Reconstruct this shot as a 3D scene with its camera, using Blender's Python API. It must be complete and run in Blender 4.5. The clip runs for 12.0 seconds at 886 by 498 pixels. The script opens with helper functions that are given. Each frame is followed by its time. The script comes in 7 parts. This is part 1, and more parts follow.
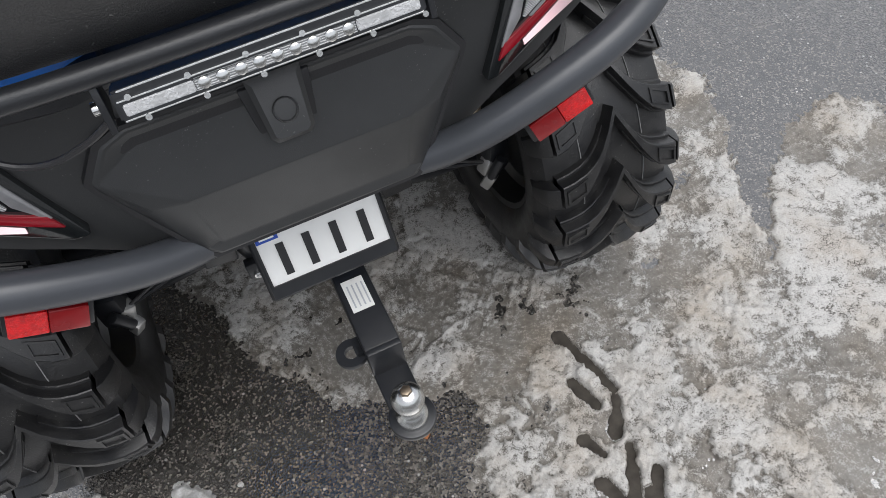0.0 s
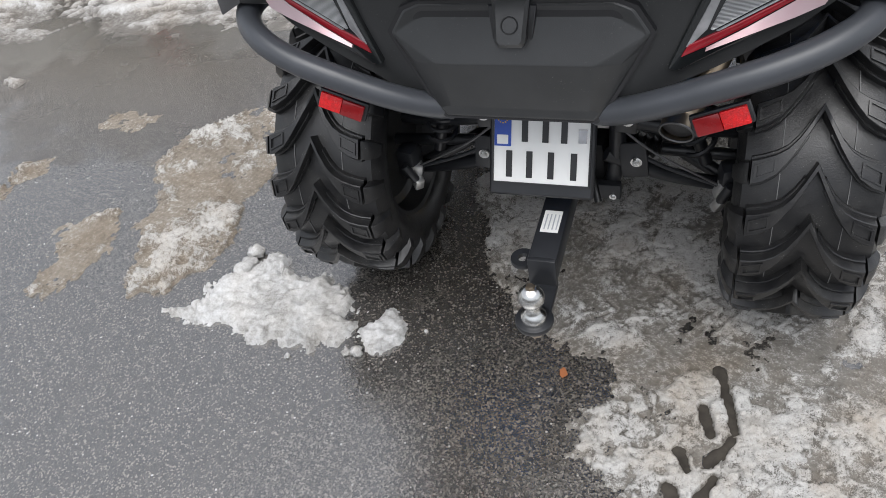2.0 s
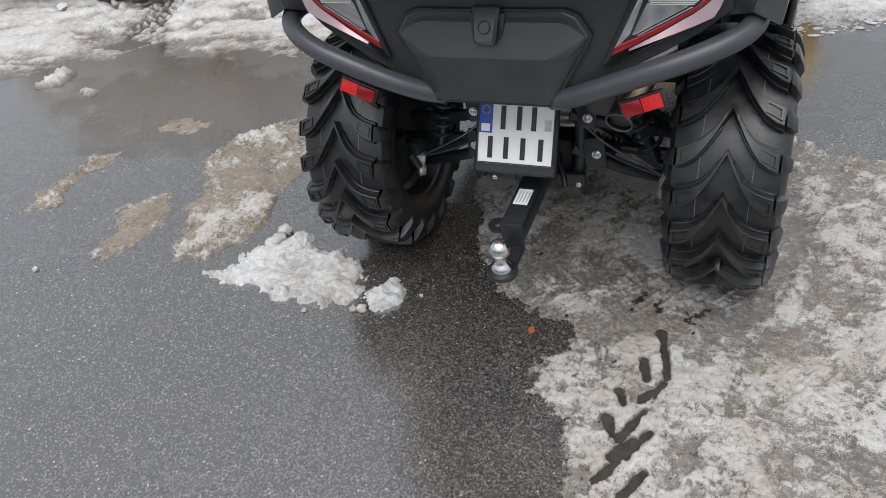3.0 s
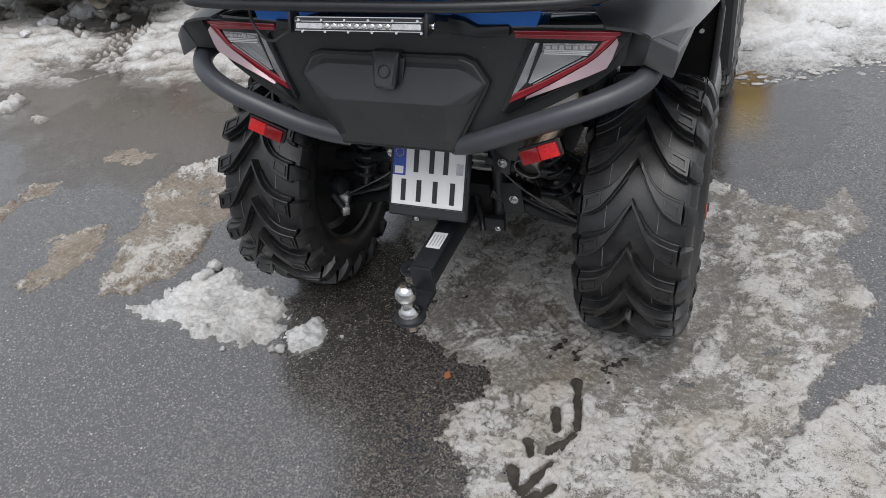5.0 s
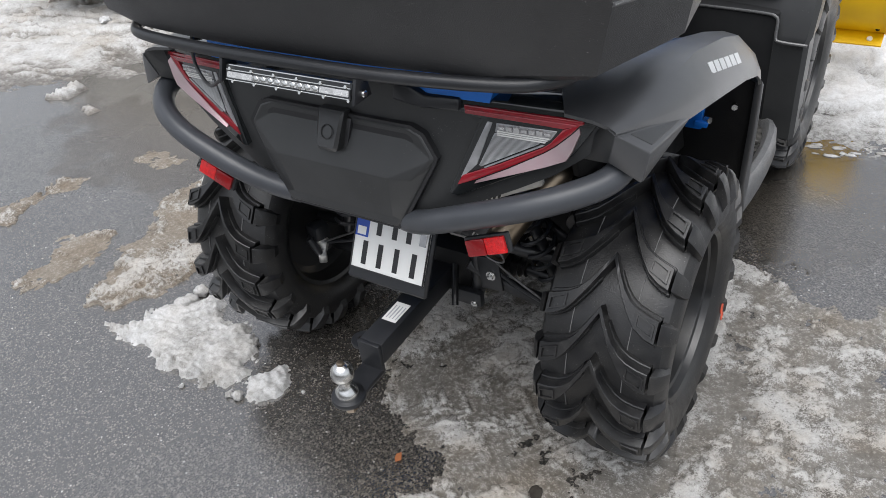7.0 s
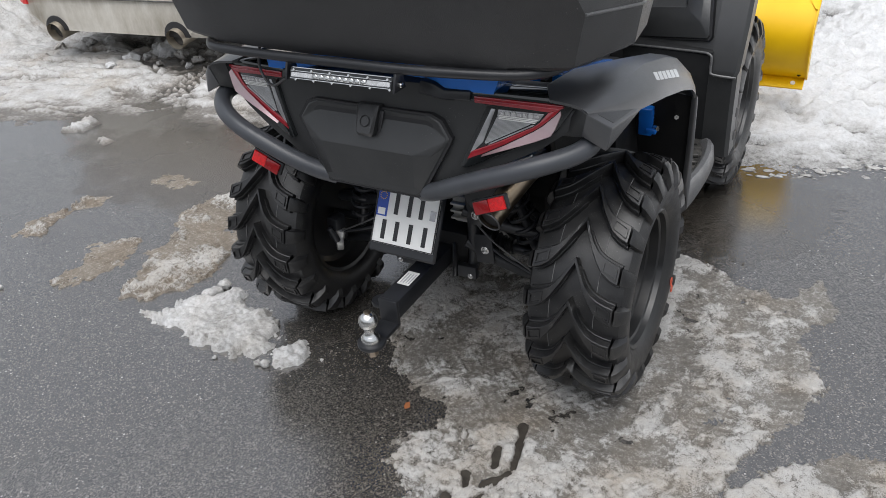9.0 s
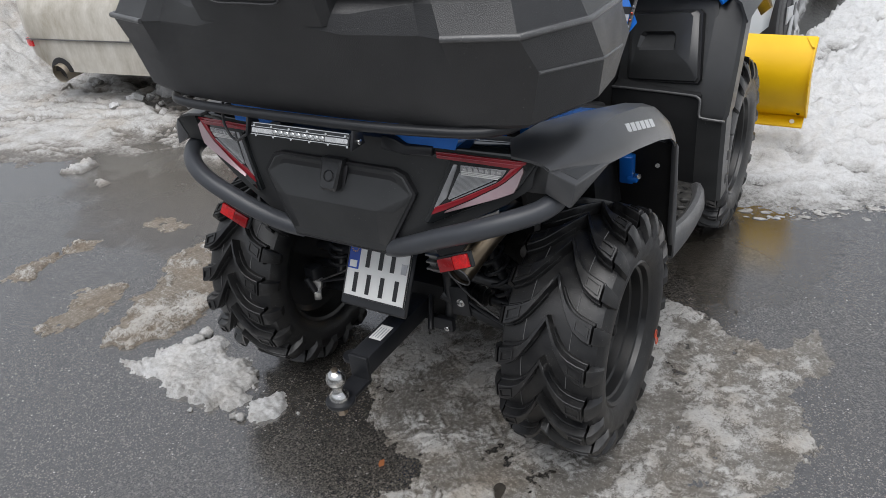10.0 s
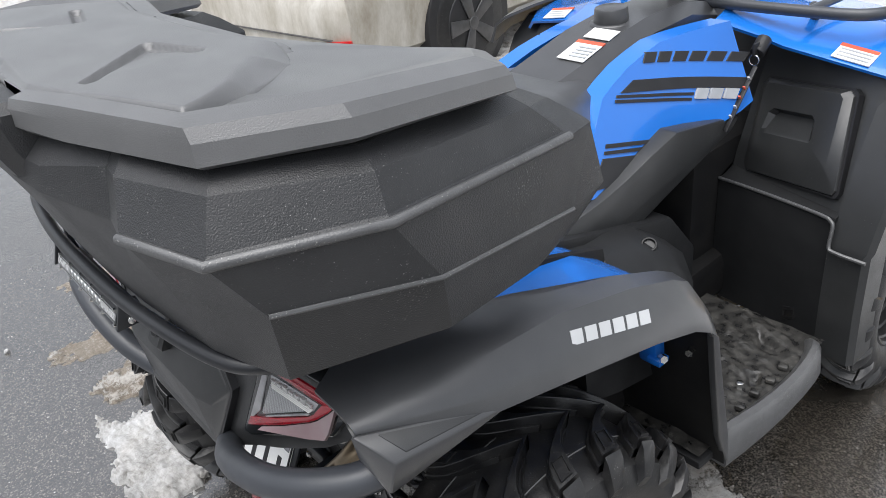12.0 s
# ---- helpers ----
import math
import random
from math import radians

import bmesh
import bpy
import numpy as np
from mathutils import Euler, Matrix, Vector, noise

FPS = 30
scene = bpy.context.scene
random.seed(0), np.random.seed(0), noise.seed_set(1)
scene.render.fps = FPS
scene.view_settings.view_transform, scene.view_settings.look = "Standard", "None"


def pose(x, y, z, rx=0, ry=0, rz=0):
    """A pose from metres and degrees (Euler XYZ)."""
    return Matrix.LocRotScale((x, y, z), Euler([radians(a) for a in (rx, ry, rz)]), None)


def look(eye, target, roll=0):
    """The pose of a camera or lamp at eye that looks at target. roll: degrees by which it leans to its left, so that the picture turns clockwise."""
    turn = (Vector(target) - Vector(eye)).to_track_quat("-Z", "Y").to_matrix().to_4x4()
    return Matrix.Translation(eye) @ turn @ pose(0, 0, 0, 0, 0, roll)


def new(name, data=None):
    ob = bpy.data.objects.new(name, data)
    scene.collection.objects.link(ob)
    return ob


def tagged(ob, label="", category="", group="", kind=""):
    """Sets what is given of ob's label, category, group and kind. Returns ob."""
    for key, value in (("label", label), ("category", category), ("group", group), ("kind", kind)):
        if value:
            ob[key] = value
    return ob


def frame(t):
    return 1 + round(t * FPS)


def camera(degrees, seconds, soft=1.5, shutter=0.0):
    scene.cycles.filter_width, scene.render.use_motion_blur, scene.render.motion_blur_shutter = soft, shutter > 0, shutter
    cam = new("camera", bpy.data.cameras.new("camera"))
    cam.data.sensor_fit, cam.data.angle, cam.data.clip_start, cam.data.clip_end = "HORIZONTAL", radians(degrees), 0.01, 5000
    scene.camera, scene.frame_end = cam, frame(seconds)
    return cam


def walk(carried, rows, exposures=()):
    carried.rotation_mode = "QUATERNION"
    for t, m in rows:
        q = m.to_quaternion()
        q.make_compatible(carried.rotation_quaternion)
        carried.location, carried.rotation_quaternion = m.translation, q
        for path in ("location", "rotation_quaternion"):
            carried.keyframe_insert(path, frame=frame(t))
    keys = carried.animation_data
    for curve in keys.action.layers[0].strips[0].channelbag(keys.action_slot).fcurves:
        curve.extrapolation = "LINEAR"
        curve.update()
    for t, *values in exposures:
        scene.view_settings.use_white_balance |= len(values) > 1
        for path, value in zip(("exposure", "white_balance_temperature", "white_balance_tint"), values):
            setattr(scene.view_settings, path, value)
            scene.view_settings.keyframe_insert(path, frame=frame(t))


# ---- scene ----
cam = camera(60.4, 12.0, soft=0.6)
PATH = [
    (0, (-0.051, -0.676, 1.368), (0.314, 0.424, -0.262), -8.0),
    (0.5, (0.074, -0.616, 1.348), (0.11, 0.604, -0.237), -9.7),
    (1, (0.174, -0.676, 1.377), (-0.128, 0.596, -0.137), -12.3),
    (1.5, (0.277, -0.838, 1.408), (-0.271, 0.424, -0.044), -14.0),
    (2, (0.301, -1.093, 1.417), (-0.331, 0.195, 0.024), -13.2),
    (2.5, (0.378, -1.304, 1.46), (-0.306, 0.03, 0.136), -11.9),
    (3, (0.533, -1.441, 1.484), (-0.192, -0.079, 0.212), -11.2),
    (3.2, (0.601, -1.474, 1.49), (-0.145, -0.11, 0.232), -11.5),
    (4.8, (0.696, -1.416, 1.471), (-0.026, 0.004, 0.262), -9.4),
    (5, (0.695, -1.338, 1.463), (-0.015, 0.085, 0.252), -8.9),
    (5.5, (0.705, -1.146, 1.459), (-0.037, 0.265, 0.251), -8.1),
    (6, (0.772, -1.026, 1.461), (-0.064, 0.344, 0.267), -7.8),
    (6.5, (0.817, -0.985, 1.453), (-0.082, 0.348, 0.264), -7.2),
    (7, (0.851, -0.98, 1.444), (-0.08, 0.338, 0.262), -7.1),
    (8.8, (0.971, -1.394, 1.492), (0.083, 0.04, 0.416), -4.9),
    (9, (0.984, -1.408, 1.493), (0.102, 0.045, 0.438), -4.8),
    (9.5, (1.005, -1.398, 1.51), (0.114, 0.075, 0.491), -5.1),
    (10, (1.053, -1.281, 1.512), (0.113, 0.183, 0.525), -5.7),
    (10.5, (1.149, -1.088, 1.517), (0.156, 0.341, 0.531), -6.3),
    (11, (1.148, -0.855, 1.519), (0.106, 0.527, 0.516), -6.6),
    (11.5, (1.1, -0.607, 1.535), (-0.102, 0.634, 0.527), -7.3),
    (12, (1.124, -0.334, 1.526), (-0.247, 0.716, 0.517), -7.4),
]
walk(cam, [(t, look(eye, target, roll)) for t, eye, target, roll in PATH], [(0, 0.74), (0.5, 0.98), (1, 1.10), (1.5, 0.92), (2.5, 0.83), (3, 0.69), (5.5, 0.54), (7, 0.78), (9, 0.56), (10, 0.36), (11, 0.44), (11.5, 0.84), (12, 0.88)])

# ---- light ----
world = bpy.data.worlds.new("overcast")
scene.world = world
world.use_nodes = True
wn = world.node_tree.nodes
wl = world.node_tree.links
sky = wn.new("ShaderNodeTexSky")
sky.sky_type = "NISHITA"
sky.sun_disc = False
sky.sun_elevation = radians(75)
sky.sun_rotation = radians(162)
sky.dust_density = 3.0
grey = wn.new("ShaderNodeHueSaturation")
grey.inputs["Saturation"].default_value = 0.30
wl.new(sky.outputs[0], grey.inputs["Color"])
wl.new(grey.outputs[0], wn["Background"].inputs["Color"])
wn["Background"].inputs["Strength"].default_value = 0.12
sun = new("sun", bpy.data.lights.new("sun", "SUN"))
sun.data.energy = 1.8
sun.data.angle = radians(70)
sun.data.color = (0.985, 0.99, 1.0)
sun.matrix_world = look((0.5, -1.5, 6.0), (0, 0, 0))


# ---- materials ----
def nodes_of(name):
    m = bpy.data.materials.new(name)
    m.use_nodes = True
    return m, m.node_tree.nodes, m.node_tree.links, m.node_tree.nodes["Principled BSDF"]


def surface(name, base, second=None, rough=0.5, rough2=None, metal=0.0, scale=12.0, fine=400.0, bump=0.15, bump_size=0.002,
            coat=0.0, spec=0.5, speck=None, trans=0.0, sheen=0.0, coat_rough=0.05):
    """Two-scale material: wide patches between two colours, fine grain in roughness and relief, optional specks of dust."""
    m, n, l, p = nodes_of(name)
    co = n.new("ShaderNodeTexCoord")
    wide = n.new("ShaderNodeTexNoise")
    wide.inputs["Scale"].default_value = scale
    wide.inputs["Detail"].default_value = 6
    l.new(co.outputs["Object"], wide.inputs["Vector"])
    mix = n.new("ShaderNodeMix")
    mix.data_type = "RGBA"
    mix.inputs["A"].default_value = (*base, 1)
    mix.inputs["B"].default_value = (*(second or [c * 0.75 for c in base]), 1)
    ramp = n.new("ShaderNodeMapRange")
    ramp.inputs["From Min"].default_value, ramp.inputs["From Max"].default_value = 0.35, 0.7
    l.new(wide.outputs["Fac"], ramp.inputs["Value"])
    l.new(ramp.outputs[0], mix.inputs["Factor"])
    colour = mix.outputs["Result"]
    grain = n.new("ShaderNodeTexNoise")
    grain.inputs["Scale"].default_value = fine
    grain.inputs["Detail"].default_value = 3
    l.new(co.outputs["Object"], grain.inputs["Vector"])
    if speck:
        dust = n.new("ShaderNodeTexNoise")
        dust.inputs["Scale"].default_value = 420
        dust.inputs["Detail"].default_value = 4
        l.new(co.outputs["Object"], dust.inputs["Vector"])
        both = n.new("ShaderNodeMath")
        both.operation = "MULTIPLY_ADD"
        l.new(wide.outputs["Fac"], both.inputs[0])
        both.inputs[1].default_value = 0.35
        l.new(dust.outputs["Fac"], both.inputs[2])
        cut = n.new("ShaderNodeMapRange")
        cut.inputs["From Min"].default_value, cut.inputs["From Max"].default_value = speck[3], speck[3] + 0.06
        cut.inputs["To Max"].default_value = 0.8
        l.new(both.outputs[0], cut.inputs["Value"])
        mix2 = n.new("ShaderNodeMix")
        mix2.data_type = "RGBA"
        mix2.inputs["B"].default_value = (*speck[:3], 1)
        l.new(cut.outputs[0], mix2.inputs["Factor"])
        l.new(colour, mix2.inputs["A"])
        colour = mix2.outputs["Result"]
    l.new(colour, p.inputs["Base Color"])
    rr = n.new("ShaderNodeMapRange")
    rr.inputs["From Min"].default_value, rr.inputs["From Max"].default_value = 0.3, 0.7
    rr.inputs["To Min"].default_value, rr.inputs["To Max"].default_value = rough, rough2 if rough2 is not None else min(1, rough + 0.12)
    l.new(wide.outputs["Fac"], rr.inputs["Value"])
    l.new(rr.outputs[0], p.inputs["Roughness"])
    p.inputs["Metallic"].default_value = metal
    p.inputs["Coat Weight"].default_value = coat
    p.inputs["Coat Roughness"].default_value = coat_rough
    p.inputs["Specular IOR Level"].default_value = spec
    p.inputs["Transmission Weight"].default_value = trans
    p.inputs["Sheen Weight"].default_value = sheen
    p.inputs["Sheen Roughness"].default_value = 0.4
    if bump:
        b = n.new("ShaderNodeBump")
        b.inputs["Strength"].default_value = bump
        b.inputs["Distance"].default_value = bump_size
        l.new(grain.outputs["Fac"], b.inputs["Height"])
        l.new(b.outputs[0], p.inputs["Normal"])
        if coat:
            l.new(b.outputs[0], p.inputs["Coat Normal"])
    return m


PLASTIC = surface("black_plastic", (0.050, 0.051, 0.054), (0.040, 0.041, 0.044), 0.30, 0.38, fine=900, bump=0.14, bump_size=0.001, scale=16, coat=0.6, coat_rough=0.30)
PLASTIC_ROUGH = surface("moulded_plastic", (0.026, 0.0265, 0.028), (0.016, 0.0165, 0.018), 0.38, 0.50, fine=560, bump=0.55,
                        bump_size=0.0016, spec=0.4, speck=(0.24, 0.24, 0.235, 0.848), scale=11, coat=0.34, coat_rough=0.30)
# paler copy of the moulded plastic: sky sheen put into the lid's colour
LID_SHEEN = surface("pebbled_lid_with_sheen", (0.110, 0.111, 0.113), (0.090, 0.091, 0.093), 0.40, 0.52, fine=620, bump=0.28, bump_size=0.0016, coat=0.8, coat_rough=0.36, speck=(0.26, 0.26, 0.255, 0.88), scale=11)
PLASTIC_DEEP = surface("grained_black_plastic", (0.029, 0.030, 0.031), (0.021, 0.022, 0.023), 0.34, 0.45, fine=900, bump=0.20, bump_size=0.001, scale=16, coat=0.28, coat_rough=0.28, speck=(0.16, 0.16, 0.155, 0.885))
# worn grey of the footboard edge; also paints the sheen along creases
WORN_AND_SHEEN = surface("scuffed_and_sheen_grey", (0.085, 0.086, 0.088), (0.055, 0.056, 0.058), 0.36, 0.5, fine=420, bump=0.4, bump_size=0.0015, scale=22, speck=(0.30, 0.30, 0.29, 0.82), coat=0.6, coat_rough=0.3)
RIM = surface("black_wheel_rim", (0.008, 0.0085, 0.0095), (0.016, 0.0155, 0.015), 0.30, 0.45, fine=300, bump=0.1, scale=20, coat=0.35, coat_rough=0.2)
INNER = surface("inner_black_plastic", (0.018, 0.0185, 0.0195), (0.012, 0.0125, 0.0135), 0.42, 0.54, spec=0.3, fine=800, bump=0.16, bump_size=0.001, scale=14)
TUBE = surface("powder_coated_tube", (0.054, 0.058, 0.067), (0.045, 0.049, 0.056), 0.32, 0.42, fine=700, bump=0.12, bump_size=0.0008)
RUBBER = surface("tyre_rubber", (0.009, 0.009, 0.010), (0.019, 0.0186, 0.0182), 0.32, 0.52, fine=300, bump=0.35, bump_size=0.0014, coat=0.22, coat_rough=0.22,
                 speck=(0.24, 0.235, 0.23, 0.87), scale=34)
MUDDY = surface("wet_dirty_plastic", (0.014, 0.014, 0.014), (0.052, 0.050, 0.046), 0.18, 0.6, fine=260, bump=0.5, bump_size=0.002, scale=48, speck=(0.16, 0.15, 0.13, 0.84))
PLASTER = surface("grey_plaster", (0.24, 0.235, 0.225), (0.18, 0.176, 0.168), 0.8, 0.9, fine=60, bump=0.3, bump_size=0.004, scale=1.5)
SHIELD = surface("dull_aluminium", (0.52, 0.52, 0.51), (0.38, 0.37, 0.35), 0.35, 0.5, metal=0.7, bump=0.2, scale=30)
TIP = surface("pale_exhaust_steel", (0.62, 0.57, 0.48), (0.42, 0.36, 0.28), 0.3, 0.45, metal=0.8, bump=0.05, scale=8)
CHALK = surface("mould_line", (0.20, 0.20, 0.20), rough=0.7)
DARK = surface("dark_underbody", (0.007, 0.007, 0.008), (0.013, 0.0125, 0.012), 0.5, 0.7, spec=0.3, fine=200, bump=0.3)
BLUE = surface("blue_paint", (0.013, 0.175, 0.66), (0.011, 0.155, 0.60), 0.22, 0.28, coat=0.8, bump=0.0, scale=4)
BLUE_BAND = surface("plate_blue", (0.02, 0.08, 0.45), rough=0.35)
WHITE = surface("plate_white", (0.86, 0.86, 0.84), (0.80, 0.80, 0.78), 0.35, 0.45, bump=0.05)
INK = surface("print_black", (0.02, 0.02, 0.022), rough=0.4)
STICKER = surface("sticker_white", (0.75, 0.75, 0.73), (0.66, 0.66, 0.64), 0.4, bump=0.0)
STICKER_RED = surface("sticker_red", (0.75, 0.12, 0.06), rough=0.4, bump=0.0)
GREY_PRINT = surface("print_grey", (0.42, 0.44, 0.47), rough=0.35, bump=0.0)
LIGHT_PRINT = surface("print_silver", (0.52, 0.53, 0.54), (0.46, 0.47, 0.48), 0.35, bump=0.0)
RED_LENS = surface("red_lens", (0.30, 0.008, 0.018), (0.23, 0.006, 0.013), 0.10, 0.18, coat=1.0, bump=0.0, scale=30)
REFLECTOR = surface("red_reflector", (0.78, 0.004, 0.008), (0.50, 0.003, 0.005), 0.3, 0.4, coat=0.3, scale=160, fine=420, bump=0.9, bump_size=0.002)
RED_PLAIN = surface("red_plain_reflector", (0.26, 0.004, 0.007), (0.20, 0.003, 0.005), 0.2, 0.3, coat=0.4, bump=0.0, scale=30)


def ribbed_lens():
    m, n, l, p = nodes_of("clear_ribbed_lens")
    co = n.new("ShaderNodeTexCoord")
    w = n.new("ShaderNodeTexWave")
    w.bands_direction = "Z"
    w.inputs["Scale"].default_value = 170
    w.inputs["Distortion"].default_value = 0.0
    l.new(co.outputs["Object"], w.inputs["Vector"])
    mix = n.new("ShaderNodeMix")
    mix.data_type = "RGBA"
    mix.inputs["A"].default_value, mix.inputs["B"].default_value = (0.20, 0.21, 0.22, 1), (0.62, 0.63, 0.64, 1)
    l.new(w.outputs["Fac"], mix.inputs["Factor"])
    l.new(mix.outputs["Result"], p.inputs["Base Color"])
    p.inputs["Roughness"].default_value = 0.2
    p.inputs["Metallic"].default_value = 0.3
    p.inputs["Coat Weight"].default_value = 1.0
    b = n.new("ShaderNodeBump")
    b.inputs["Strength"].default_value = 0.6
    b.inputs["Distance"].default_value = 0.003
    l.new(w.outputs["Fac"], b.inputs["Height"])
    l.new(b.outputs[0], p.inputs["Normal"])
    return m


CLEAR_LENS = ribbed_lens()
PALE_FACET = surface("pale_facet", (0.40, 0.40, 0.41), (0.26, 0.26, 0.27), 0.15, 0.25, metal=0.3, coat=1.0, bump=0.0, scale=40)
LAMP_SILVER = surface("silvered_lamp_facet", (0.46, 0.38, 0.39), (0.42, 0.25, 0.27), 0.28, 0.36, metal=0.7, coat=0.25, bump=0.0, scale=9)
RED_RIDGE = surface("pale_red_ridge", (0.50, 0.10, 0.12), rough=0.2, coat=0.8, bump=0.0)
LED = surface("led_row", (0.66, 0.66, 0.66), (0.48, 0.48, 0.48), 0.2, 0.35, metal=0.5, coat=0.5, bump=0.2, fine=350, scale=90)
CHROME = surface("bright_steel", (0.74, 0.74, 0.73), (0.60, 0.60, 0.58), 0.16, 0.3, metal=1.0, bump=0.05)
STEEL = surface("black_coated_steel", (0.014, 0.015, 0.0175), (0.020, 0.021, 0.024), 0.30, 0.42, bump=0.1)
BRONZE = surface("heat_tinted_pipe", (0.36, 0.28, 0.19), (0.28, 0.24, 0.20), 0.28, 0.4, metal=1.0, bump=0.05)
YELLOW = surface("yellow_paint", (0.83, 0.50, 0.0), (0.74, 0.43, 0.0), 0.45, 0.55, spec=0.35, bump=0.05, scale=5)


def streaked_paint(name, clean, dirt):
    """Car paint under grime that has run down in streaks."""
    m, n, l, p = nodes_of(name)
    co = n.new("ShaderNodeTexCoord")
    stretch = n.new("ShaderNodeMapping")
    stretch.inputs["Scale"].default_value = (2.6, 2.6, 1.0)
    l.new(co.outputs["Object"], stretch.inputs["Vector"])
    run = n.new("ShaderNodeTexNoise")
    run.inputs["Scale"].default_value = 1.6
    run.inputs["Detail"].default_value = 8
    run.inputs["Roughness"].default_value = 0.7
    l.new(stretch.outputs[0], run.inputs["Vector"])
    r = n.new("ShaderNodeMapRange")
    r.inputs["From Min"].default_value, r.inputs["From Max"].default_value = 0.38, 0.72
    l.new(run.outputs["Fac"], r.inputs["Value"])
    mix = n.new("ShaderNodeMix")
    mix.data_type = "RGBA"
    mix.inputs["A"].default_value, mix.inputs["B"].default_value = (*clean, 1), (*dirt, 1)
    l.new(r.outputs[0], mix.inputs["Factor"])
    l.new(mix.outputs["Result"], p.inputs["Base Color"])
    p.inputs["Roughness"].default_value = 0.38
    p.inputs["Coat Weight"].default_value = 0.3
    return m


SILVER = streaked_paint("dirty_car_paint", (0.60, 0.575, 0.52), (0.27, 0.235, 0.175))
PALE_PAINT = surface("pale_car_paint", (0.62, 0.65, 0.66), (0.52, 0.55, 0.56), 0.3, 0.45, coat=0.4, bump=0.0, scale=2.2)
GLASS = surface("dark_glass", (0.015, 0.017, 0.018), rough=0.06, rough2=0.1, bump=0.0, coat=0.5)
ALLOY = surface("grey_alloy", (0.16, 0.16, 0.165), (0.11, 0.11, 0.11), 0.35, 0.45, metal=0.8, bump=0.0)
# dark matt floor for the tread slots, against sky glare
SLOT_DARK = surface("dark_slot_floor", (0.045, 0.039, 0.032), (0.022, 0.019, 0.016), 0.7, 0.85, fine=420, bump=0.6, bump_size=0.002, spec=0.25, scale=40)
LEAF = surface("dry_leaf", (0.30, 0.10, 0.03), rough=0.7)


def ground_material(name="wet_asphalt", soaked=0.0, coat=1.0, rough=0.0):
    m, n, l, p = nodes_of(name)
    co = n.new("ShaderNodeTexCoord")

    def noise_tex(scale, detail=5, kind="ShaderNodeTexNoise"):
        t = n.new(kind)
        t.inputs["Scale"].default_value = scale
        if kind == "ShaderNodeTexNoise":
            t.inputs["Detail"].default_value = detail
        l.new(co.outputs["Object"], t.inputs["Vector"])
        return t

    def ranged(src, a, b, c, d):
        r = n.new("ShaderNodeMapRange")
        for k, v in zip(("From Min", "From Max", "To Min", "To Max"), (a, b, c, d)):
            r.inputs[k].default_value = v
        l.new(src, r.inputs["Value"])
        return r.outputs[0]

    def blend(fac, a, b):
        x = n.new("ShaderNodeMix")
        x.data_type = "RGBA"
        l.new(fac, x.inputs["Factor"])
        for k, v in (("A", a), ("B", b)):
            if isinstance(v, tuple):
                x.inputs[k].default_value = (*v, 1)
            else:
                l.new(v, x.inputs[k])
        return x.outputs["Result"]

    chips = noise_tex(250, kind="ShaderNodeTexVoronoi")
    chips2 = noise_tex(95, kind="ShaderNodeTexVoronoi")
    grit = noise_tex(220, 4)
    wide = noise_tex(0.9, 6)
    stain = noise_tex(3.2, 6)
    base = blend(ranged(wide.outputs["Fac"], 0.30, 0.75, 0, 1), (0.044, 0.0425, 0.041), (0.050, 0.043, 0.035))
    base = blend(ranged(stain.outputs["Fac"], 0.52, 0.72, 0, 0.6), base, (0.056, 0.047, 0.037))
    sep = n.new("ShaderNodeSeparateColor")
    l.new(chips.outputs["Color"], sep.inputs[0])
    base = blend(ranged(sep.outputs[0], 0.45, 0.95, 0, 1.0), base, (0.165, 0.152, 0.136))
    sep2 = n.new("ShaderNodeSeparateColor")
    l.new(chips2.outputs["Color"], sep2.inputs[0])
    near = n.new("ShaderNodeMath")
    near.operation = "MULTIPLY"
    l.new(ranged(sep2.outputs[1], 0.955, 0.965, 0, 1), near.inputs[0])
    l.new(ranged(chips2.outputs["Distance"], 0.22, 0.30, 1, 0), near.inputs[1])
    deep = ranged(sep.outputs[1], 0.45, 0.80, 0, 0.85)
    base = blend(deep, base, (0.008, 0.0078, 0.0075))
    base = blend(near.outputs[0], base, (0.34, 0.333, 0.32))
    if soaked:
        base = blend(ranged(stain.outputs["Fac"], 0.0, 0.9, soaked * 0.8, soaked), base, (0.030, 0.024, 0.016))
    # a broad brown stain of soaked grit beside the slush streaks
    place = n.new("ShaderNodeMapping")
    place.vector_type = "TEXTURE"
    place.inputs["Location"].default_value = (-1.75, 0.86, 0)
    place.inputs["Scale"].default_value = (0.74, 0.40, 1)
    l.new(co.outputs["Object"], place.inputs["Vector"])
    away = n.new("ShaderNodeVectorMath")
    away.operation = "LENGTH"
    l.new(place.outputs[0], away.inputs[0])
    rim = n.new("ShaderNodeMath")
    rim.operation = "MULTIPLY_ADD"
    l.new(noise_tex(5.5, 9).outputs["Fac"], rim.inputs[0])
    rim.inputs[1].default_value = 1.6
    l.new(away.outputs["Value"], rim.inputs[2])
    brown = ranged(rim.outputs[0], 1.62, 1.86, 1, 0)
    base = blend(ranged(brown, 0, 1, 0, 0.30), base, (0.056, 0.042, 0.028))
    matt = n.new("ShaderNodeMath")
    matt.operation = "MULTIPLY_ADD"
    l.new(brown, matt.inputs[0])
    matt.inputs[1].default_value, matt.inputs[2].default_value = -0.42 * coat, coat
    l.new(matt.outputs[0], p.inputs["Coat Weight"])
    l.new(base, p.inputs["Base Color"])
    l.new(ranged(wide.outputs["Fac"], 0.4, 0.62, 0.20 + rough, 0.34 + rough), p.inputs["Roughness"])
    p.inputs["Specular IOR Level"].default_value = 0.4
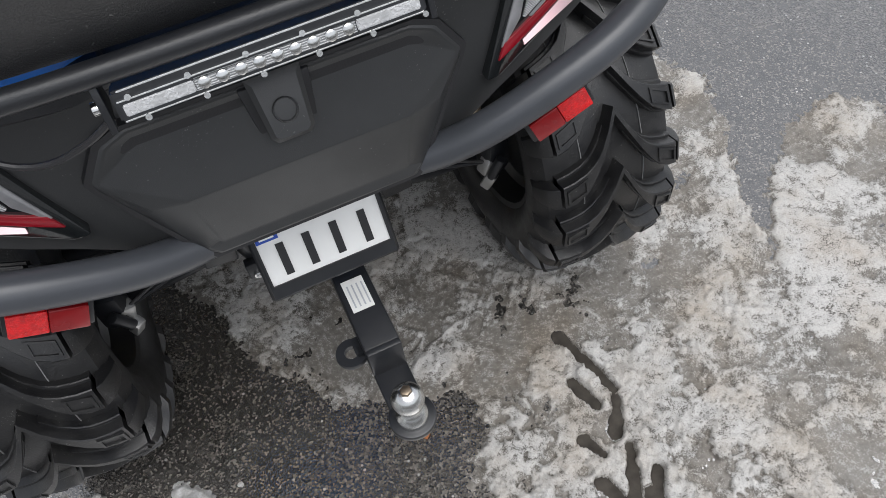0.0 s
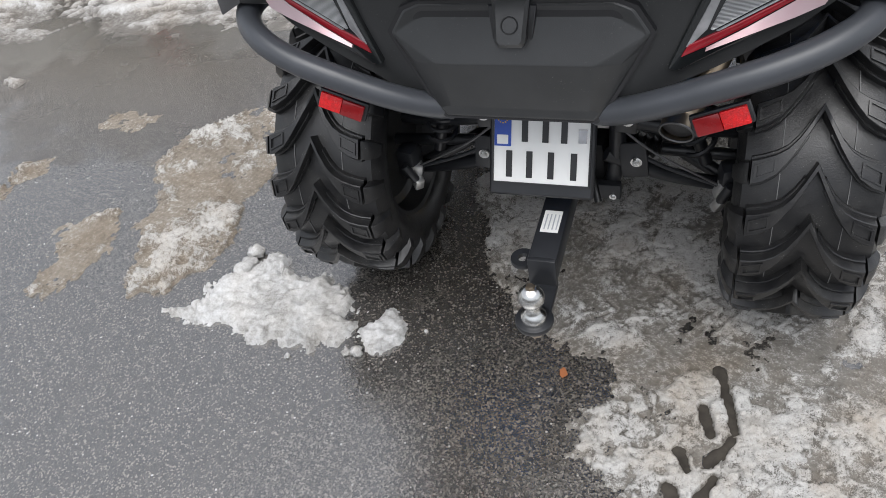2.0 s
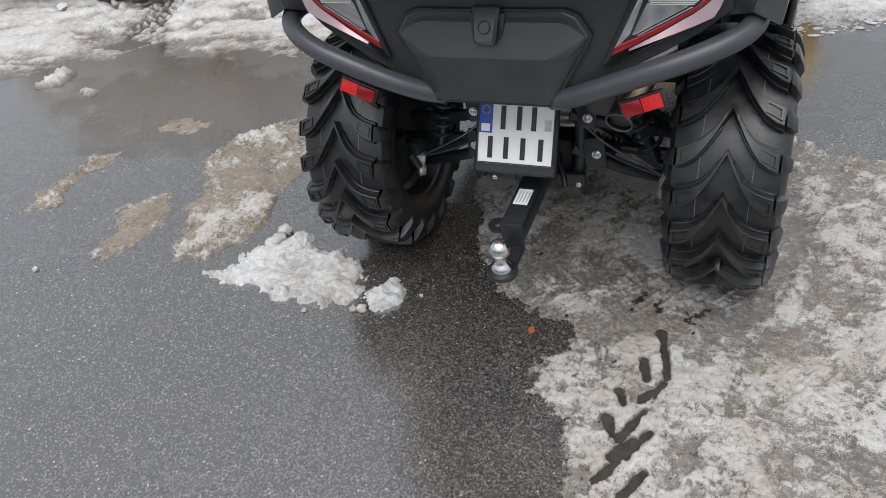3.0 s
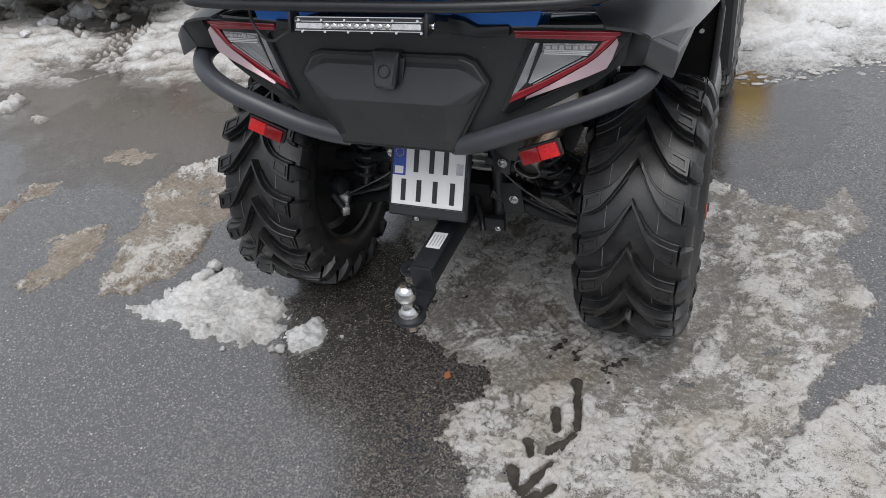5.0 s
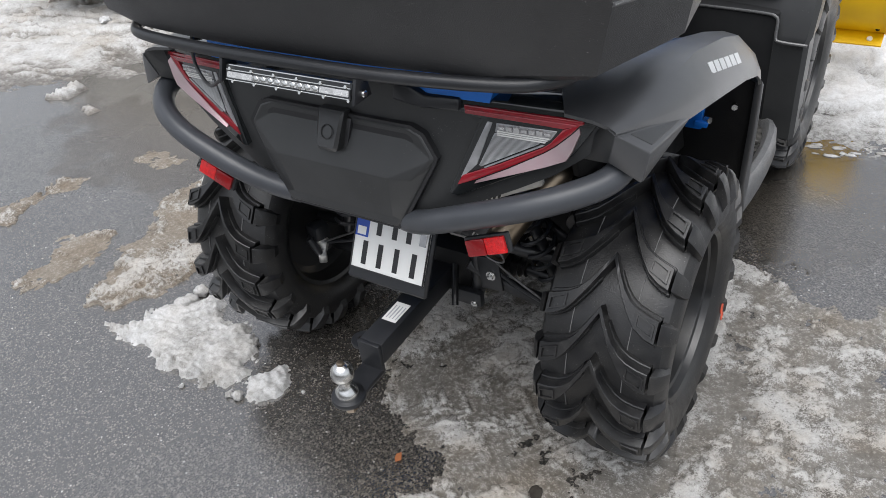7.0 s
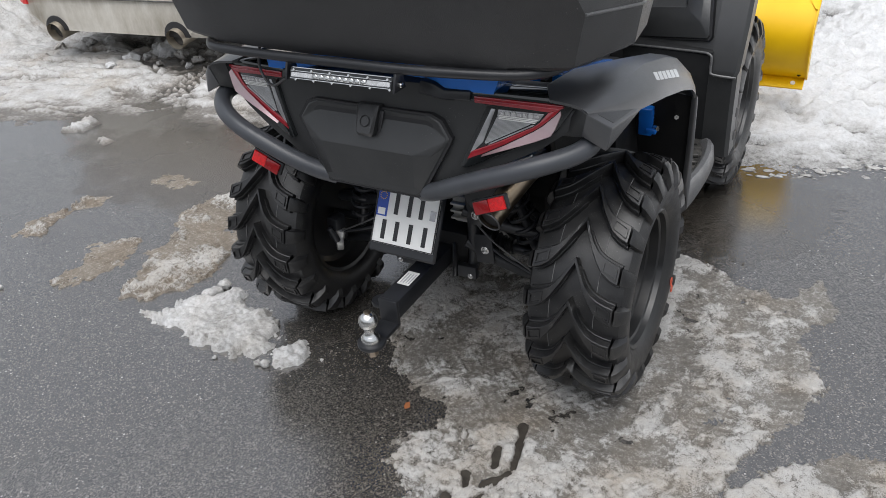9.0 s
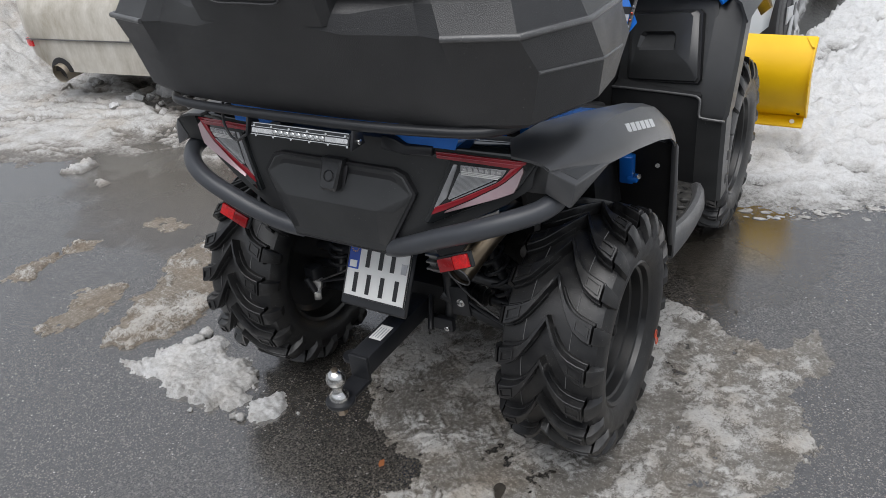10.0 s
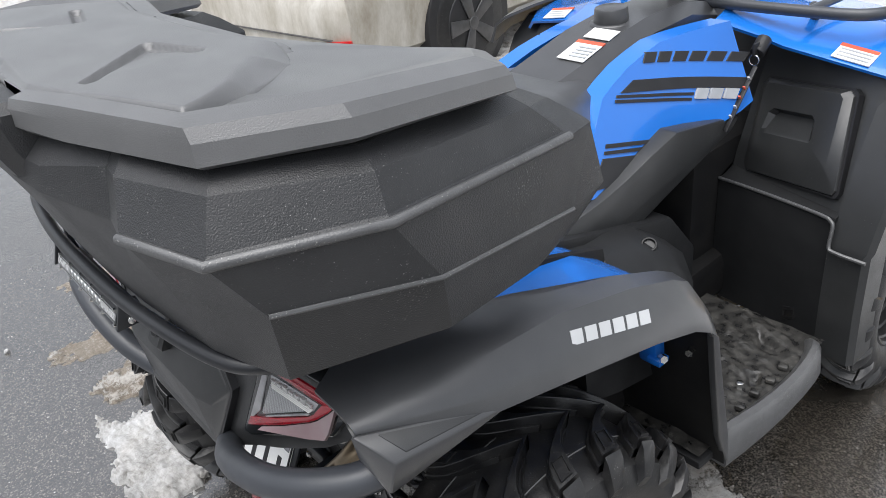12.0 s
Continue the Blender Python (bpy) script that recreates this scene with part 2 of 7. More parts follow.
    p.inputs["Coat IOR"].default_value = 2.5
    l.new(ranged(stain.outputs["Fac"], 0.4, 0.6, 0.03, 0.12), p.inputs["Coat Roughness"])
    add = n.new("ShaderNodeMath")
    add.operation = "ADD"
    l.new(grit.outputs["Fac"], add.inputs[0])
    l.new(chips.outputs["Distance"], add.inputs[1])
    b = n.new("ShaderNodeBump")
    b.inputs["Strength"].default_value = 0.6 * (1 - 0.5 * soaked)
    b.inputs["Distance"].default_value = 0.003
    l.new(add.outputs[0], b.inputs["Height"])
    l.new(b.outputs[0], p.inputs["Normal"])
    b2 = n.new("ShaderNodeBump")
    b2.inputs["Strength"].default_value = 0.095 * (1 - 0.5 * soaked)
    b2.inputs["Distance"].default_value = 0.003
    l.new(add.outputs[0], b2.inputs["Height"])
    l.new(b2.outputs[0], p.inputs["Coat Normal"])
    return m


ASPHALT = ground_material()
PUDDLE = ground_material("puddle_on_asphalt", 0.5)



def ice_material(name, stops, rough, wet, thick=0.0, weights=(0.28, 0.28, 0.28, 0.20), soil=0.0, bumpy=0.006):
    """Frozen slush: mottled from wet brown film to whitish crust, whiter where it lies thicker."""
    m, n, l, p = nodes_of(name)
    co = n.new("ShaderNodeTexCoord")
    total, relief = None, None
    for s, w, rg in zip((2.6, 11.0, 48.0, 190.0), weights, (0.6, 0.75, 0.82, 0.85)):
        t = n.new("ShaderNodeTexNoise")
        t.inputs["Scale"].default_value = s
        t.inputs["Detail"].default_value = 9
        t.inputs["Roughness"].default_value = rg
        l.new(co.outputs["Object"], t.inputs["Vector"])
        a = n.new("ShaderNodeMath")
        a.operation = "MULTIPLY_ADD"
        l.new(t.outputs["Fac"], a.inputs[0])
        a.inputs[1].default_value = w
        if total:
            l.new(total, a.inputs[2])
        else:
            a.inputs[2].default_value = 0
        total = a.outputs[0]
        if s > 40:
            f = n.new("ShaderNodeMath")
            f.operation = "MULTIPLY_ADD"
            l.new(t.outputs["Fac"], f.inputs[0])
            f.inputs[1].default_value = 0.5 if s < 100 else 0.35
            if relief:
                l.new(relief, f.inputs[2])
            else:
                f.inputs[2].default_value = 0
            relief = f.outputs[0]
    tone = total
    if thick:
        xyz = n.new("ShaderNodeSeparateXYZ")
        l.new(co.outputs["Object"], xyz.inputs[0])
        up = n.new("ShaderNodeMapRange")
        up.inputs["From Min"].default_value, up.inputs["From Max"].default_value = 0.0, thick
        up.inputs["To Min"].default_value, up.inputs["To Max"].default_value = -0.08, 0.055
        l.new(xyz.outputs[2], up.inputs["Value"])
        plus = n.new("ShaderNodeMath")
        plus.operation = "ADD"
        l.new(total, plus.inputs[0])
        l.new(up.outputs[0], plus.inputs[1])
        tone = plus.outputs[0]
    r = n.new("ShaderNodeValToRGB")
    e = r.color_ramp.elements
    e[0].position, e[0].color = stops[0][0], (*stops[0][1], 1)
    e[1].position, e[1].color = stops[-1][0], (*stops[-1][1], 1)
    for pos, col in stops[1:-1]:
        e.new(pos).color = (*col, 1)
    l.new(tone, r.inputs["Fac"])
    mud = n.new("ShaderNodeTexNoise")
    mud.inputs["Scale"].default_value = 4.3
    mud.inputs["Detail"].default_value = 7
    mud.inputs["Roughness"].default_value = 0.65
    l.new(co.outputs["Object"], mud.inputs["Vector"])
    part_mud = n.new("ShaderNodeMapRange")
    part_mud.inputs["From Min"].default_value, part_mud.inputs["From Max"].default_value = 0.46, 0.66
    part_mud.inputs["To Max"].default_value = soil
    l.new(mud.outputs["Fac"], part_mud.inputs["Value"])
    tint = n.new("ShaderNodeMix")
    tint.data_type = "RGBA"
    tint.blend_type = "MULTIPLY"
    tint.inputs["B"].default_value = (0.62, 0.50, 0.36, 1)
    l.new(part_mud.outputs[0], tint.inputs["Factor"])
    l.new(r.outputs["Color"], tint.inputs["A"])
    l.new(tint.outputs["Result"], p.inputs["Base Color"])
    p.inputs["Roughness"].default_value = rough
    p.inputs["Coat Weight"].default_value = wet
    p.inputs["Coat Roughness"].default_value = 0.16
    b = n.new("ShaderNodeBump")
    b.inputs["Strength"].default_value = 0.8
    b.inputs["Distance"].default_value = bumpy
    l.new(relief, b.inputs["Height"])
    l.new(b.outputs[0], p.inputs["Normal"])
    return m


def frozen_slush(name, film, mid, frost, cut, thick, soil=0.5, rough=0.42, wet=0.3, bumpy=0.006, pit=0.60):
    """Refrozen slush: a wet translucent film, whitish frost in ragged flecks and on the thicker crust, and pits down to the asphalt."""
    m, n, l, p = nodes_of(name)
    co = n.new("ShaderNodeTexCoord")

    def noise_tex(scale, detail, rg):
        t = n.new("ShaderNodeTexNoise")
        t.inputs["Scale"].default_value, t.inputs["Detail"].default_value, t.inputs["Roughness"].default_value = scale, detail, rg
        l.new(co.outputs["Object"], t.inputs["Vector"])
        return t.outputs["Fac"]

    def summed(*pairs):
        out = None
        for src, w in pairs:
            a = n.new("ShaderNodeMath")
            a.operation = "MULTIPLY_ADD"
            l.new(src, a.inputs[0])
            a.inputs[1].default_value = w
            if out is None:
                a.inputs[2].default_value = 0
            else:
                l.new(out, a.inputs[2])
            out = a.outputs[0]
        return out

    def ranged(src, a, b, c=0.0, d=1.0):
        r = n.new("ShaderNodeMapRange")
        for k, v in zip(("From Min", "From Max", "To Min", "To Max"), (a, b, c, d)):
            r.inputs[k].default_value = v
        l.new(src, r.inputs["Value"])
        return r.outputs[0]

    def blend(fac, a, b, mode="MIX"):
        x = n.new("ShaderNodeMix")
        x.data_type, x.blend_type = "RGBA", mode
        l.new(fac, x.inputs["Factor"])
        for k, v in (("A", a), ("B", b)):
            if isinstance(v, tuple):
                x.inputs[k].default_value = (*v, 1)
            else:
                l.new(v, x.inputs[k])
        return x.outputs["Result"]

    wide, lump, fleck, grit = noise_tex(4.0, 8, 0.62), noise_tex(19, 10, 0.72), noise_tex(75, 9, 0.74), noise_tex(300, 4, 0.7)
    xyz = n.new("ShaderNodeSeparateXYZ")
    l.new(co.outputs["Object"], xyz.inputs[0])
    up = ranged(xyz.outputs[2], 0.0, thick, -0.035, 0.085)
    colour = blend(ranged(summed((wide, 0.25), (lump, 0.30), (fleck, 0.45)), 0.41, 0.58), film, mid)
    mask = ranged(summed((wide, 0.12), (lump, 0.24), (fleck, 0.38), (grit, 0.26), (up, 1.0)), cut, cut + 0.05)
    white = blend(ranged(summed((fleck, 0.5), (grit, 0.5)), 0.38, 0.62), tuple(c * 0.68 for c in frost), frost)
    colour = blend(mask, colour, white)
    colour = blend(ranged(summed((lump, 0.25), (fleck, 0.45), (grit, 0.3), (up, -0.6)), pit, pit + 0.03, 0, 0.9), colour, (0.028, 0.025, 0.021))
    colour = blend(ranged(noise_tex(4.3, 7, 0.65), 0.46, 0.66, 0, soil), colour, (0.66, 0.54, 0.40), "MULTIPLY")
    l.new(colour, p.inputs["Base Color"])
    l.new(ranged(mask, 0, 1, rough - 0.12, rough + 0.15), p.inputs["Roughness"])
    l.new(ranged(mask, 0, 1, wet, wet * 0.3), p.inputs["Coat Weight"])
    p.inputs["Coat Roughness"].default_value = 0.14
    b = n.new("ShaderNodeBump")
    b.inputs["Strength"].default_value = 0.9
    b.inputs["Distance"].default_value = bumpy
    l.new(summed((fleck, 0.5), (grit, 0.35), (mask, 0.12)), b.inputs["Height"])
    l.new(b.outputs[0], p.inputs["Normal"])
    return m


ICE = frozen_slush("grey_ice", (0.100, 0.091, 0.079), (0.245, 0.230, 0.207), (0.485, 0.476, 0.459), 0.505, 0.010, 0.55)
SNOW_BROWN = frozen_slush("brownish_snow", (0.13, 0.105, 0.078), (0.30, 0.262, 0.215), (0.56, 0.545, 0.52), 0.515, 0.016, 0.5, 0.5, 0.2, 0.009, 0.64)
SNOW_DIRTY = ice_material("trodden_snow", [(0.42, (0.115, 0.105, 0.094)), (0.475, (0.26, 0.248, 0.232)), (0.54, (0.43, 0.425, 0.415)), (0.63, (0.60, 0.60, 0.60))], 0.5, 0.2, 0.024, (0.12, 0.22, 0.34, 0.32), 0.42, 0.016)
SNOW_HEAP = ice_material("crumbled_snow", [(0.42, (0.22, 0.212, 0.20)), (0.475, (0.40, 0.395, 0.385)), (0.535, (0.58, 0.58, 0.58)), (0.62, (0.73, 0.73, 0.735))], 0.55, 0.15, 0.0, (0.12, 0.26, 0.36, 0.26), 0.25, 0.014)
SNOW = ice_material("white_snow", [(0.40, (0.17, 0.166, 0.158)), (0.455, (0.40, 0.397, 0.39)), (0.52, (0.57, 0.572, 0.575)), (0.59, (0.70, 0.705, 0.712))], 0.6, 0.1, 0.040, (0.10, 0.18, 0.38, 0.34), 0.0, 0.018)


# ---- mesh helpers ----
def finish(bm, smooth=38):
    bmesh.ops.remove_doubles(bm, verts=bm.verts, dist=0.00005)
    bmesh.ops.recalc_face_normals(bm, faces=bm.faces)
    me = bpy.data.meshes.new("mesh")
    bm.to_mesh(me)
    bm.free()
    if smooth:
        me.polygons.foreach_set("use_smooth", [True] * len(me.polygons))
        me.set_sharp_from_angle(angle=radians(smooth))
    return me


def part(name, bm, material, parent=None, label="", smooth=38):
    """Links a bmesh as one mesh object under a thing or a part."""
    me = finish(bm, smooth)
    me.name = name
    me.materials.append(material)
    ob = new(name, me)
    if parent:
        ob.parent = parent
        ob.matrix_parent_inverse = parent.matrix_world.inverted()
    if label:
        ob["label"] = label
    return ob


def thing(name, place, label, category, group="", kind=""):
    ob = new(name)
    ob.empty_display_size = 0.1
    ob.location = place
    bpy.context.view_layer.update()
    return tagged(ob, label, category, group, kind)


def box(bm, c, s, bevel=0.0, turn=(0, 0, 0), seg=2):
    m = pose(*c, *turn) @ Matrix.Diagonal((*s, 1))
    made = bmesh.ops.create_cube(bm, size=1, matrix=m)["verts"]
    if bevel:
        bmesh.ops.bevel(bm, geom=list({e for v in made for e in v.link_edges}), offset=bevel, segments=seg, affect="EDGES", profile=0.5)
    return bm


def prism(bm, pts, push, bevel=0.0, seg=2):
    """A polygon of 3D points pushed along a vector into a solid."""
    push = Vector(push)
    a = [bm.verts.new(p) for p in pts]
    b = [bm.verts.new(Vector(p) + push) for p in pts]
    n = len(pts)
    faces = [bm.faces.new(a), bm.faces.new(list(reversed(b)))]
    for i in range(n):
        faces.append(bm.faces.new((a[i], b[i], b[(i + 1) % n], a[(i + 1) % n])))
    bmesh.ops.recalc_face_normals(bm, faces=faces)
    if bevel:
        bmesh.ops.bevel(bm, geom=list({e for f in faces for e in f.edges}), offset=bevel, segments=seg, affect="EDGES", profile=0.5)
    return bm


def spline(pts, step=6):
    pts = [Vector(p) for p in pts]
    out = []
    for i in range(len(pts) - 1):
        p0, p1, p2, p3 = pts[max(i - 1, 0)], pts[i], pts[i + 1], pts[min(i + 2, len(pts) - 1)]
        for k in range(step):
            t = k / step
            out.append(0.5 * (2 * p1 + (p2 - p0) * t + (2 * p0 - 5 * p1 + 4 * p2 - p3) * t * t + (3 * p1 - p0 - 3 * p2 + p3) * t ** 3))
    return out + [pts[-1]]


def tube(bm, pts, r, seg=12, step=6, caps=True, smooth_path=True):
    path = spline(pts, step) if smooth_path else [Vector(p) for p in pts]
    rings = []
    side = Vector((0, 0, 1))
    for i, p in enumerate(path):
        d = (path[min(i + 1, len(path) - 1)] - path[max(i - 1, 0)]).normalized()
        u = side - d * side.dot(d)
        if u.length < 1e-3:
            u = Vector((1, 0, 0)) - d * d.x
        u.normalize()
        side = u
        w = d.cross(u)
        rings.append([bm.verts.new(p + (u * math.cos(a) + w * math.sin(a)) * r) for a in [2 * math.pi * k / seg for k in range(seg)]])
    for a, b in zip(rings, rings[1:]):
        for k in range(seg):
            bm.faces.new((a[k], a[(k + 1) % seg], b[(k + 1) % seg], b[k]))
    if caps:
        bm.faces.new(rings[0])
        bm.faces.new(rings[-1])
    return bm


def cyl(bm, a, b, r, r2=None, seg=20, bevel=0.0):
    a, b = Vector(a), Vector(b)
    m = Matrix.Translation((a + b) / 2) @ (b - a).to_track_quat("Z", "Y").to_matrix().to_4x4()
    made = bmesh.ops.create_cone(bm, cap_ends=True, segments=seg, radius1=r, radius2=r if r2 is None else r2, depth=(b - a).length, matrix=m)["verts"]
    if bevel:
        caps = {e for v in made for e in v.link_edges if len(e.link_faces) == 2 and any(len(f.verts) > 4 for f in e.link_faces)}
        bmesh.ops.bevel(bm, geom=list(caps), offset=bevel, segments=2, affect="EDGES", profile=0.5)
    return bm


def loft(bm, rings, closed=True, caps=True):
    made = [[bm.verts.new(p) for p in ring] for ring in rings]
    n = len(made[0])
    for a, b in zip(made, made[1:]):
        for k in range(n if closed else n - 1):
            bm.faces.new((a[k], a[(k + 1) % n], b[(k + 1) % n], b[k]))
    if caps and closed:
        bm.faces.new(made[0])
        bm.faces.new(made[-1])
    return bm


def revolve(bm, profile, seg=64, closed=False):
    """A profile of (radius, x) turned round the x axis."""
    rings = [[(x, r * math.cos(a), r * math.sin(a)) for r, x in profile] for a in [2 * math.pi * k / seg for k in range(seg)]]
    made = [[bm.verts.new(p) for p in ring] for ring in rings]
    n = len(profile)
    for i in range(seg):
        a, b = made[i], made[(i + 1) % seg]
        for k in range(n if closed else n - 1):
            bm.faces.new((a[k], a[(k + 1) % n], b[(k + 1) % n], b[k]))
    return bm


def mirrored(pts):
    """A ring from its half, given from the rear centre to the front centre at x >= 0."""
    return list(pts) + [(-x, y, z) for x, y, z in reversed(pts) if x > 1e-6]


def B():
    return bmesh.new()


def shell(bm, rings, thick=0.006):
    """An open sheet of lofted lines, thickened."""
    loft(bm, rings, closed=False, caps=False)
    bmesh.ops.recalc_face_normals(bm, faces=bm.faces)
    bmesh.ops.solidify(bm, geom=list(bm.faces), thickness=thick)
    return bm


# ---- ground and snow ----
def hash2(ix, iy, seed):
    h = np.sin(ix * 127.1 + iy * 311.7 + seed * 74.7) * 43758.5453
    return h - np.floor(h)


def value_noise(x, y, seed):
    ix, iy = np.floor(x), np.floor(y)
    fx, fy = x - ix, y - iy
    fx, fy = fx * fx * (3 - 2 * fx), fy * fy * (3 - 2 * fy)
    a, b = hash2(ix, iy, seed), hash2(ix + 1, iy, seed)
    c, d = hash2(ix, iy + 1, seed), hash2(ix + 1, iy + 1, seed)
    return (a * (1 - fx) + b * fx) * (1 - fy) + (c * (1 - fx) + d * fx) * fy


def fbm(x, y, scale, octaves=5, seed=0, gain=0.55):
    total, amp, norm = 0, 1.0, 0.0
    for k in range(octaves):
        total = total + amp * value_noise(x * scale * 2 ** k + 17.3 * k, y * scale * 2 ** k - 9.1 * k, seed + k)
        norm += amp
        amp *= gain
    return total / norm


def inside_distance(x, y, poly):
    """Signed distance to a polygon's edge, positive inside."""
    best = np.full(x.shape, 1e9)
    odd = np.zeros(x.shape, bool)
    for (ax, ay), (bx, by) in zip(poly, poly[1:] + poly[:1]):
        dx, dy = bx - ax, by - ay
        t = np.clip(((x - ax) * dx + (y - ay) * dy) / (dx * dx + dy * dy), 0, 1)
        best = np.minimum(best, np.hypot(x - ax - t * dx, y - ay - t * dy))
        cross = (ay > y) != (by > y)
        with np.errstate(divide="ignore", invalid="ignore"):
            odd ^= cross & (x < (bx - ax) * (y - ay) / (by - ay if by != ay else 1e-9) + ax)
    return np.where(odd, best, -best)


def line_distance(X, Y, pts):
    best = np.full(X.shape, 1e9)
    for (ax, ay), (bx, by) in zip(pts, pts[1:]):
        dx, dy = bx - ax, by - ay
        t = np.clip(((X - ax) * dx + (Y - ay) * dy) / (dx * dx + dy * dy), 0, 1)
        best = np.minimum(best, np.hypot(X - ax - t * dx, Y - ay - t * dy))
    return best


def sheet(name, xs, ys, height, material, label, category, floor=-0.006, kind="stuff"):
    """A height field over a grid, kept where it stands above the ground."""
    X, Y = np.meshgrid(xs, ys)
    H = np.maximum(height(X, Y), floor)
    nx, ny = len(xs), len(ys)
    keep = H > floor + 1e-6
    cell = keep[:-1, :-1] | keep[1:, :-1] | keep[:-1, 1:] | keep[1:, 1:]
    j, i = np.nonzero(cell)
    idx = j * nx + i
    quads = np.stack([idx, idx + 1, idx + nx + 1, idx + nx], 1)
    used, inv = np.unique(quads, return_inverse=True)
    verts = np.stack([X.ravel()[used], Y.ravel()[used], H.ravel()[used]], 1)
    me = bpy.data.meshes.new(name)
    me.from_pydata(verts.tolist(), [], inv.reshape(quads.shape).tolist())
    me.polygons.foreach_set("use_smooth", [True] * len(me.polygons))
    me.materials.append(material)
    ob = new(name, me)
    return tagged(ob, label, category, kind=kind)


def ramp01(d, w):
    t = np.clip(d / w, 0, 1)
    return t * t * (3 - 2 * t)


def patch(name, poly, top, material, label, category="snow", res=0.008, ragged=0.05, edge=0.05, lumps=14.0, holes=0.0, seed=1, grooves=None):
    px, py = [p[0] for p in poly], [p[1] for p in poly]
    xs = np.arange(min(px) - 0.1, max(px) + 0.1, res)
    ys = np.arange(min(py) - 0.1, max(py) + 0.1, res)

    def height(X, Y):
        d = inside_distance(X, Y, poly) + (fbm(X, Y, 9, 6, seed, 0.75) - 0.5) * 2.6 * ragged
        body = ramp01(d, edge)
        n1, n2 = fbm(X, Y, lumps, 5, seed + 20, 0.5), fbm(X, Y, 50, 3, seed + 40)
        crumb = 1 - np.abs(2 * fbm(X, Y, 26, 4, seed + 45, 0.6) - 1) * 2.2
        h = top * body * (0.10 + 1.15 * n1 + 0.45 * (n2 - 0.5) + 0.28 * crumb * body) - 0.0035
        if holes:
            gap = fbm(X, Y, 6.5, 6, seed + 60, 0.68)
            h = h - top * 1.5 * ramp01(gap - (1 - holes), 0.10)
        if grooves:
            h = h - grooves(X, Y) * top * 1.4
        return h

    return sheet(name, xs, ys, height, material, label, category)


bm = B()
bmesh.ops.create_grid(bm, x_segments=40, y_segments=40, size=300)
ground = tagged(part("ground", bm, ASPHALT), "wet dark asphalt car park with pale stone chips", "ground", kind="structure")

def puddle(poly, seed, label, material, fray):
    px, py = [p[0] for p in poly], [p[1] for p in poly]
    xs, ys = np.arange(min(px) - 0.2, max(px) + 0.2, 0.009), np.arange(min(py) - 0.2, max(py) + 0.2, 0.009)
    sheet("puddle", xs, ys, lambda X, Y: np.where(inside_distance(X, Y, poly) + (fbm(X, Y, 7, 7, seed, 0.85) - 0.5) * fray > 0, 0.0009, -1), material, label, "puddle", floor=-0.0008)


puddle([(0.58, 1.00), (0.74, 0.93), (0.90, 1.05), (1.02, 1.30), (1.00, 1.62), (0.80, 1.66), (0.55, 1.60), (0.45, 1.25)], 43, "thin film of brown meltwater at the edge of the snow", PUDDLE, 0.25)

# unseen wall, added to cut low light and reflections from behind
bm = B()
box(bm, (0, -14.0, 1.6), (60, 0.3, 3.2))
wall = tagged(part("unseen_light_block", bm, PLASTER), "unseen plain grey wall added to block low light from behind", "wall", kind="structure")

# the broad ice under and beside the quad bike, pressed by a tyre tread behind the right rear wheel
ICE_EDGE = [(-0.32, 0.50), (-0.22, 0.22), (-0.13, 0.06), (-0.06, -0.03), (0.05, -0.07), (0.17, -0.10), (0.10, -0.22), (0.08, -0.32), (0.20, -0.40),
            (0.25, -0.58), (0.24, -0.70), (0.36, -0.74), (0.41, -0.86), (0.55, -0.80), (0.63, -0.66), (0.79, -0.62), (0.80, -0.27), (0.845, -0.10), (0.905, 0.05), (0.965, 0.18), (1.05, 0.38), (1.03, 0.50), (0.97, 0.60),
            (1.05, 0.76), (0.99, 0.95), (0.90, 0.79), (0.74, 0.84), (0.58, 0.92), (0.30, 1.00), (-0.10, 0.95)]


PRESSED = [((0.371, -0.060), (0.384, -0.108)), ((0.389, -0.125), (0.407, -0.205)), ((0.345, -0.162), (0.359, -0.220)), ((0.362, -0.281), (0.400, -0.223)), ((0.304, -0.268), (0.324, -0.306)),
           ((0.329, -0.400), (0.372, -0.313)), ((0.290, -0.350), (0.312, -0.398)), ((0.321, -0.455), (0.360, -0.398)), ((0.349, -0.447), (0.392, -0.372)), ((0.300, -0.52), (0.335, -0.47)),
           ((0.36, -0.545), (0.395, -0.48))]
SCRAPES = [[(-0.023, -0.005), (0.047, 0.038), (0.125, 0.074)], [(0.073, -0.002), (0.136, 0.039), (0.207, 0.062)], [(0.221, 0.048), (0.249, 0.068), (0.276, 0.034)], [(0.266, 0.087), (0.312, 0.117), (0.346, 0.146)],
           [(0.369, 0.029), (0.398, 0.019), (0.420, 0.011)], [(0.453, -0.031), (0.469, -0.083), (0.485, -0.131)], [(0.504, -0.315), (0.579, -0.255), (0.644, -0.197)], [(0.556, -0.187), (0.634, -0.139), (0.734, -0.102)],
           [(0.665, -0.221), (0.740, -0.146)], [(0.70, 0.05), (0.76, 0.18)], [(0.74, 0.0), (0.80, 0.10)]]


def tread_slots(X, Y):
    """Ragged slots that the tyre's lugs pressed through the crust, broader at one end."""
    out = np.zeros(X.shape)
    for (ax, ay), (bx, by) in PRESSED:
        dx, dy = bx - ax, by - ay
        t = np.clip(((X - ax) * dx + (Y - ay) * dy) / (dx * dx + dy * dy), 0, 1)
        away = np.hypot(X - ax - t * dx, Y - ay - t * dy) + 0.013 * (fbm(X, Y, 42, 3, 5) - 0.5)
        out = np.maximum(out, 1 - ramp01(away - 0.0100 - 0.0050 * (0.5 - t), 0.003))
    return out


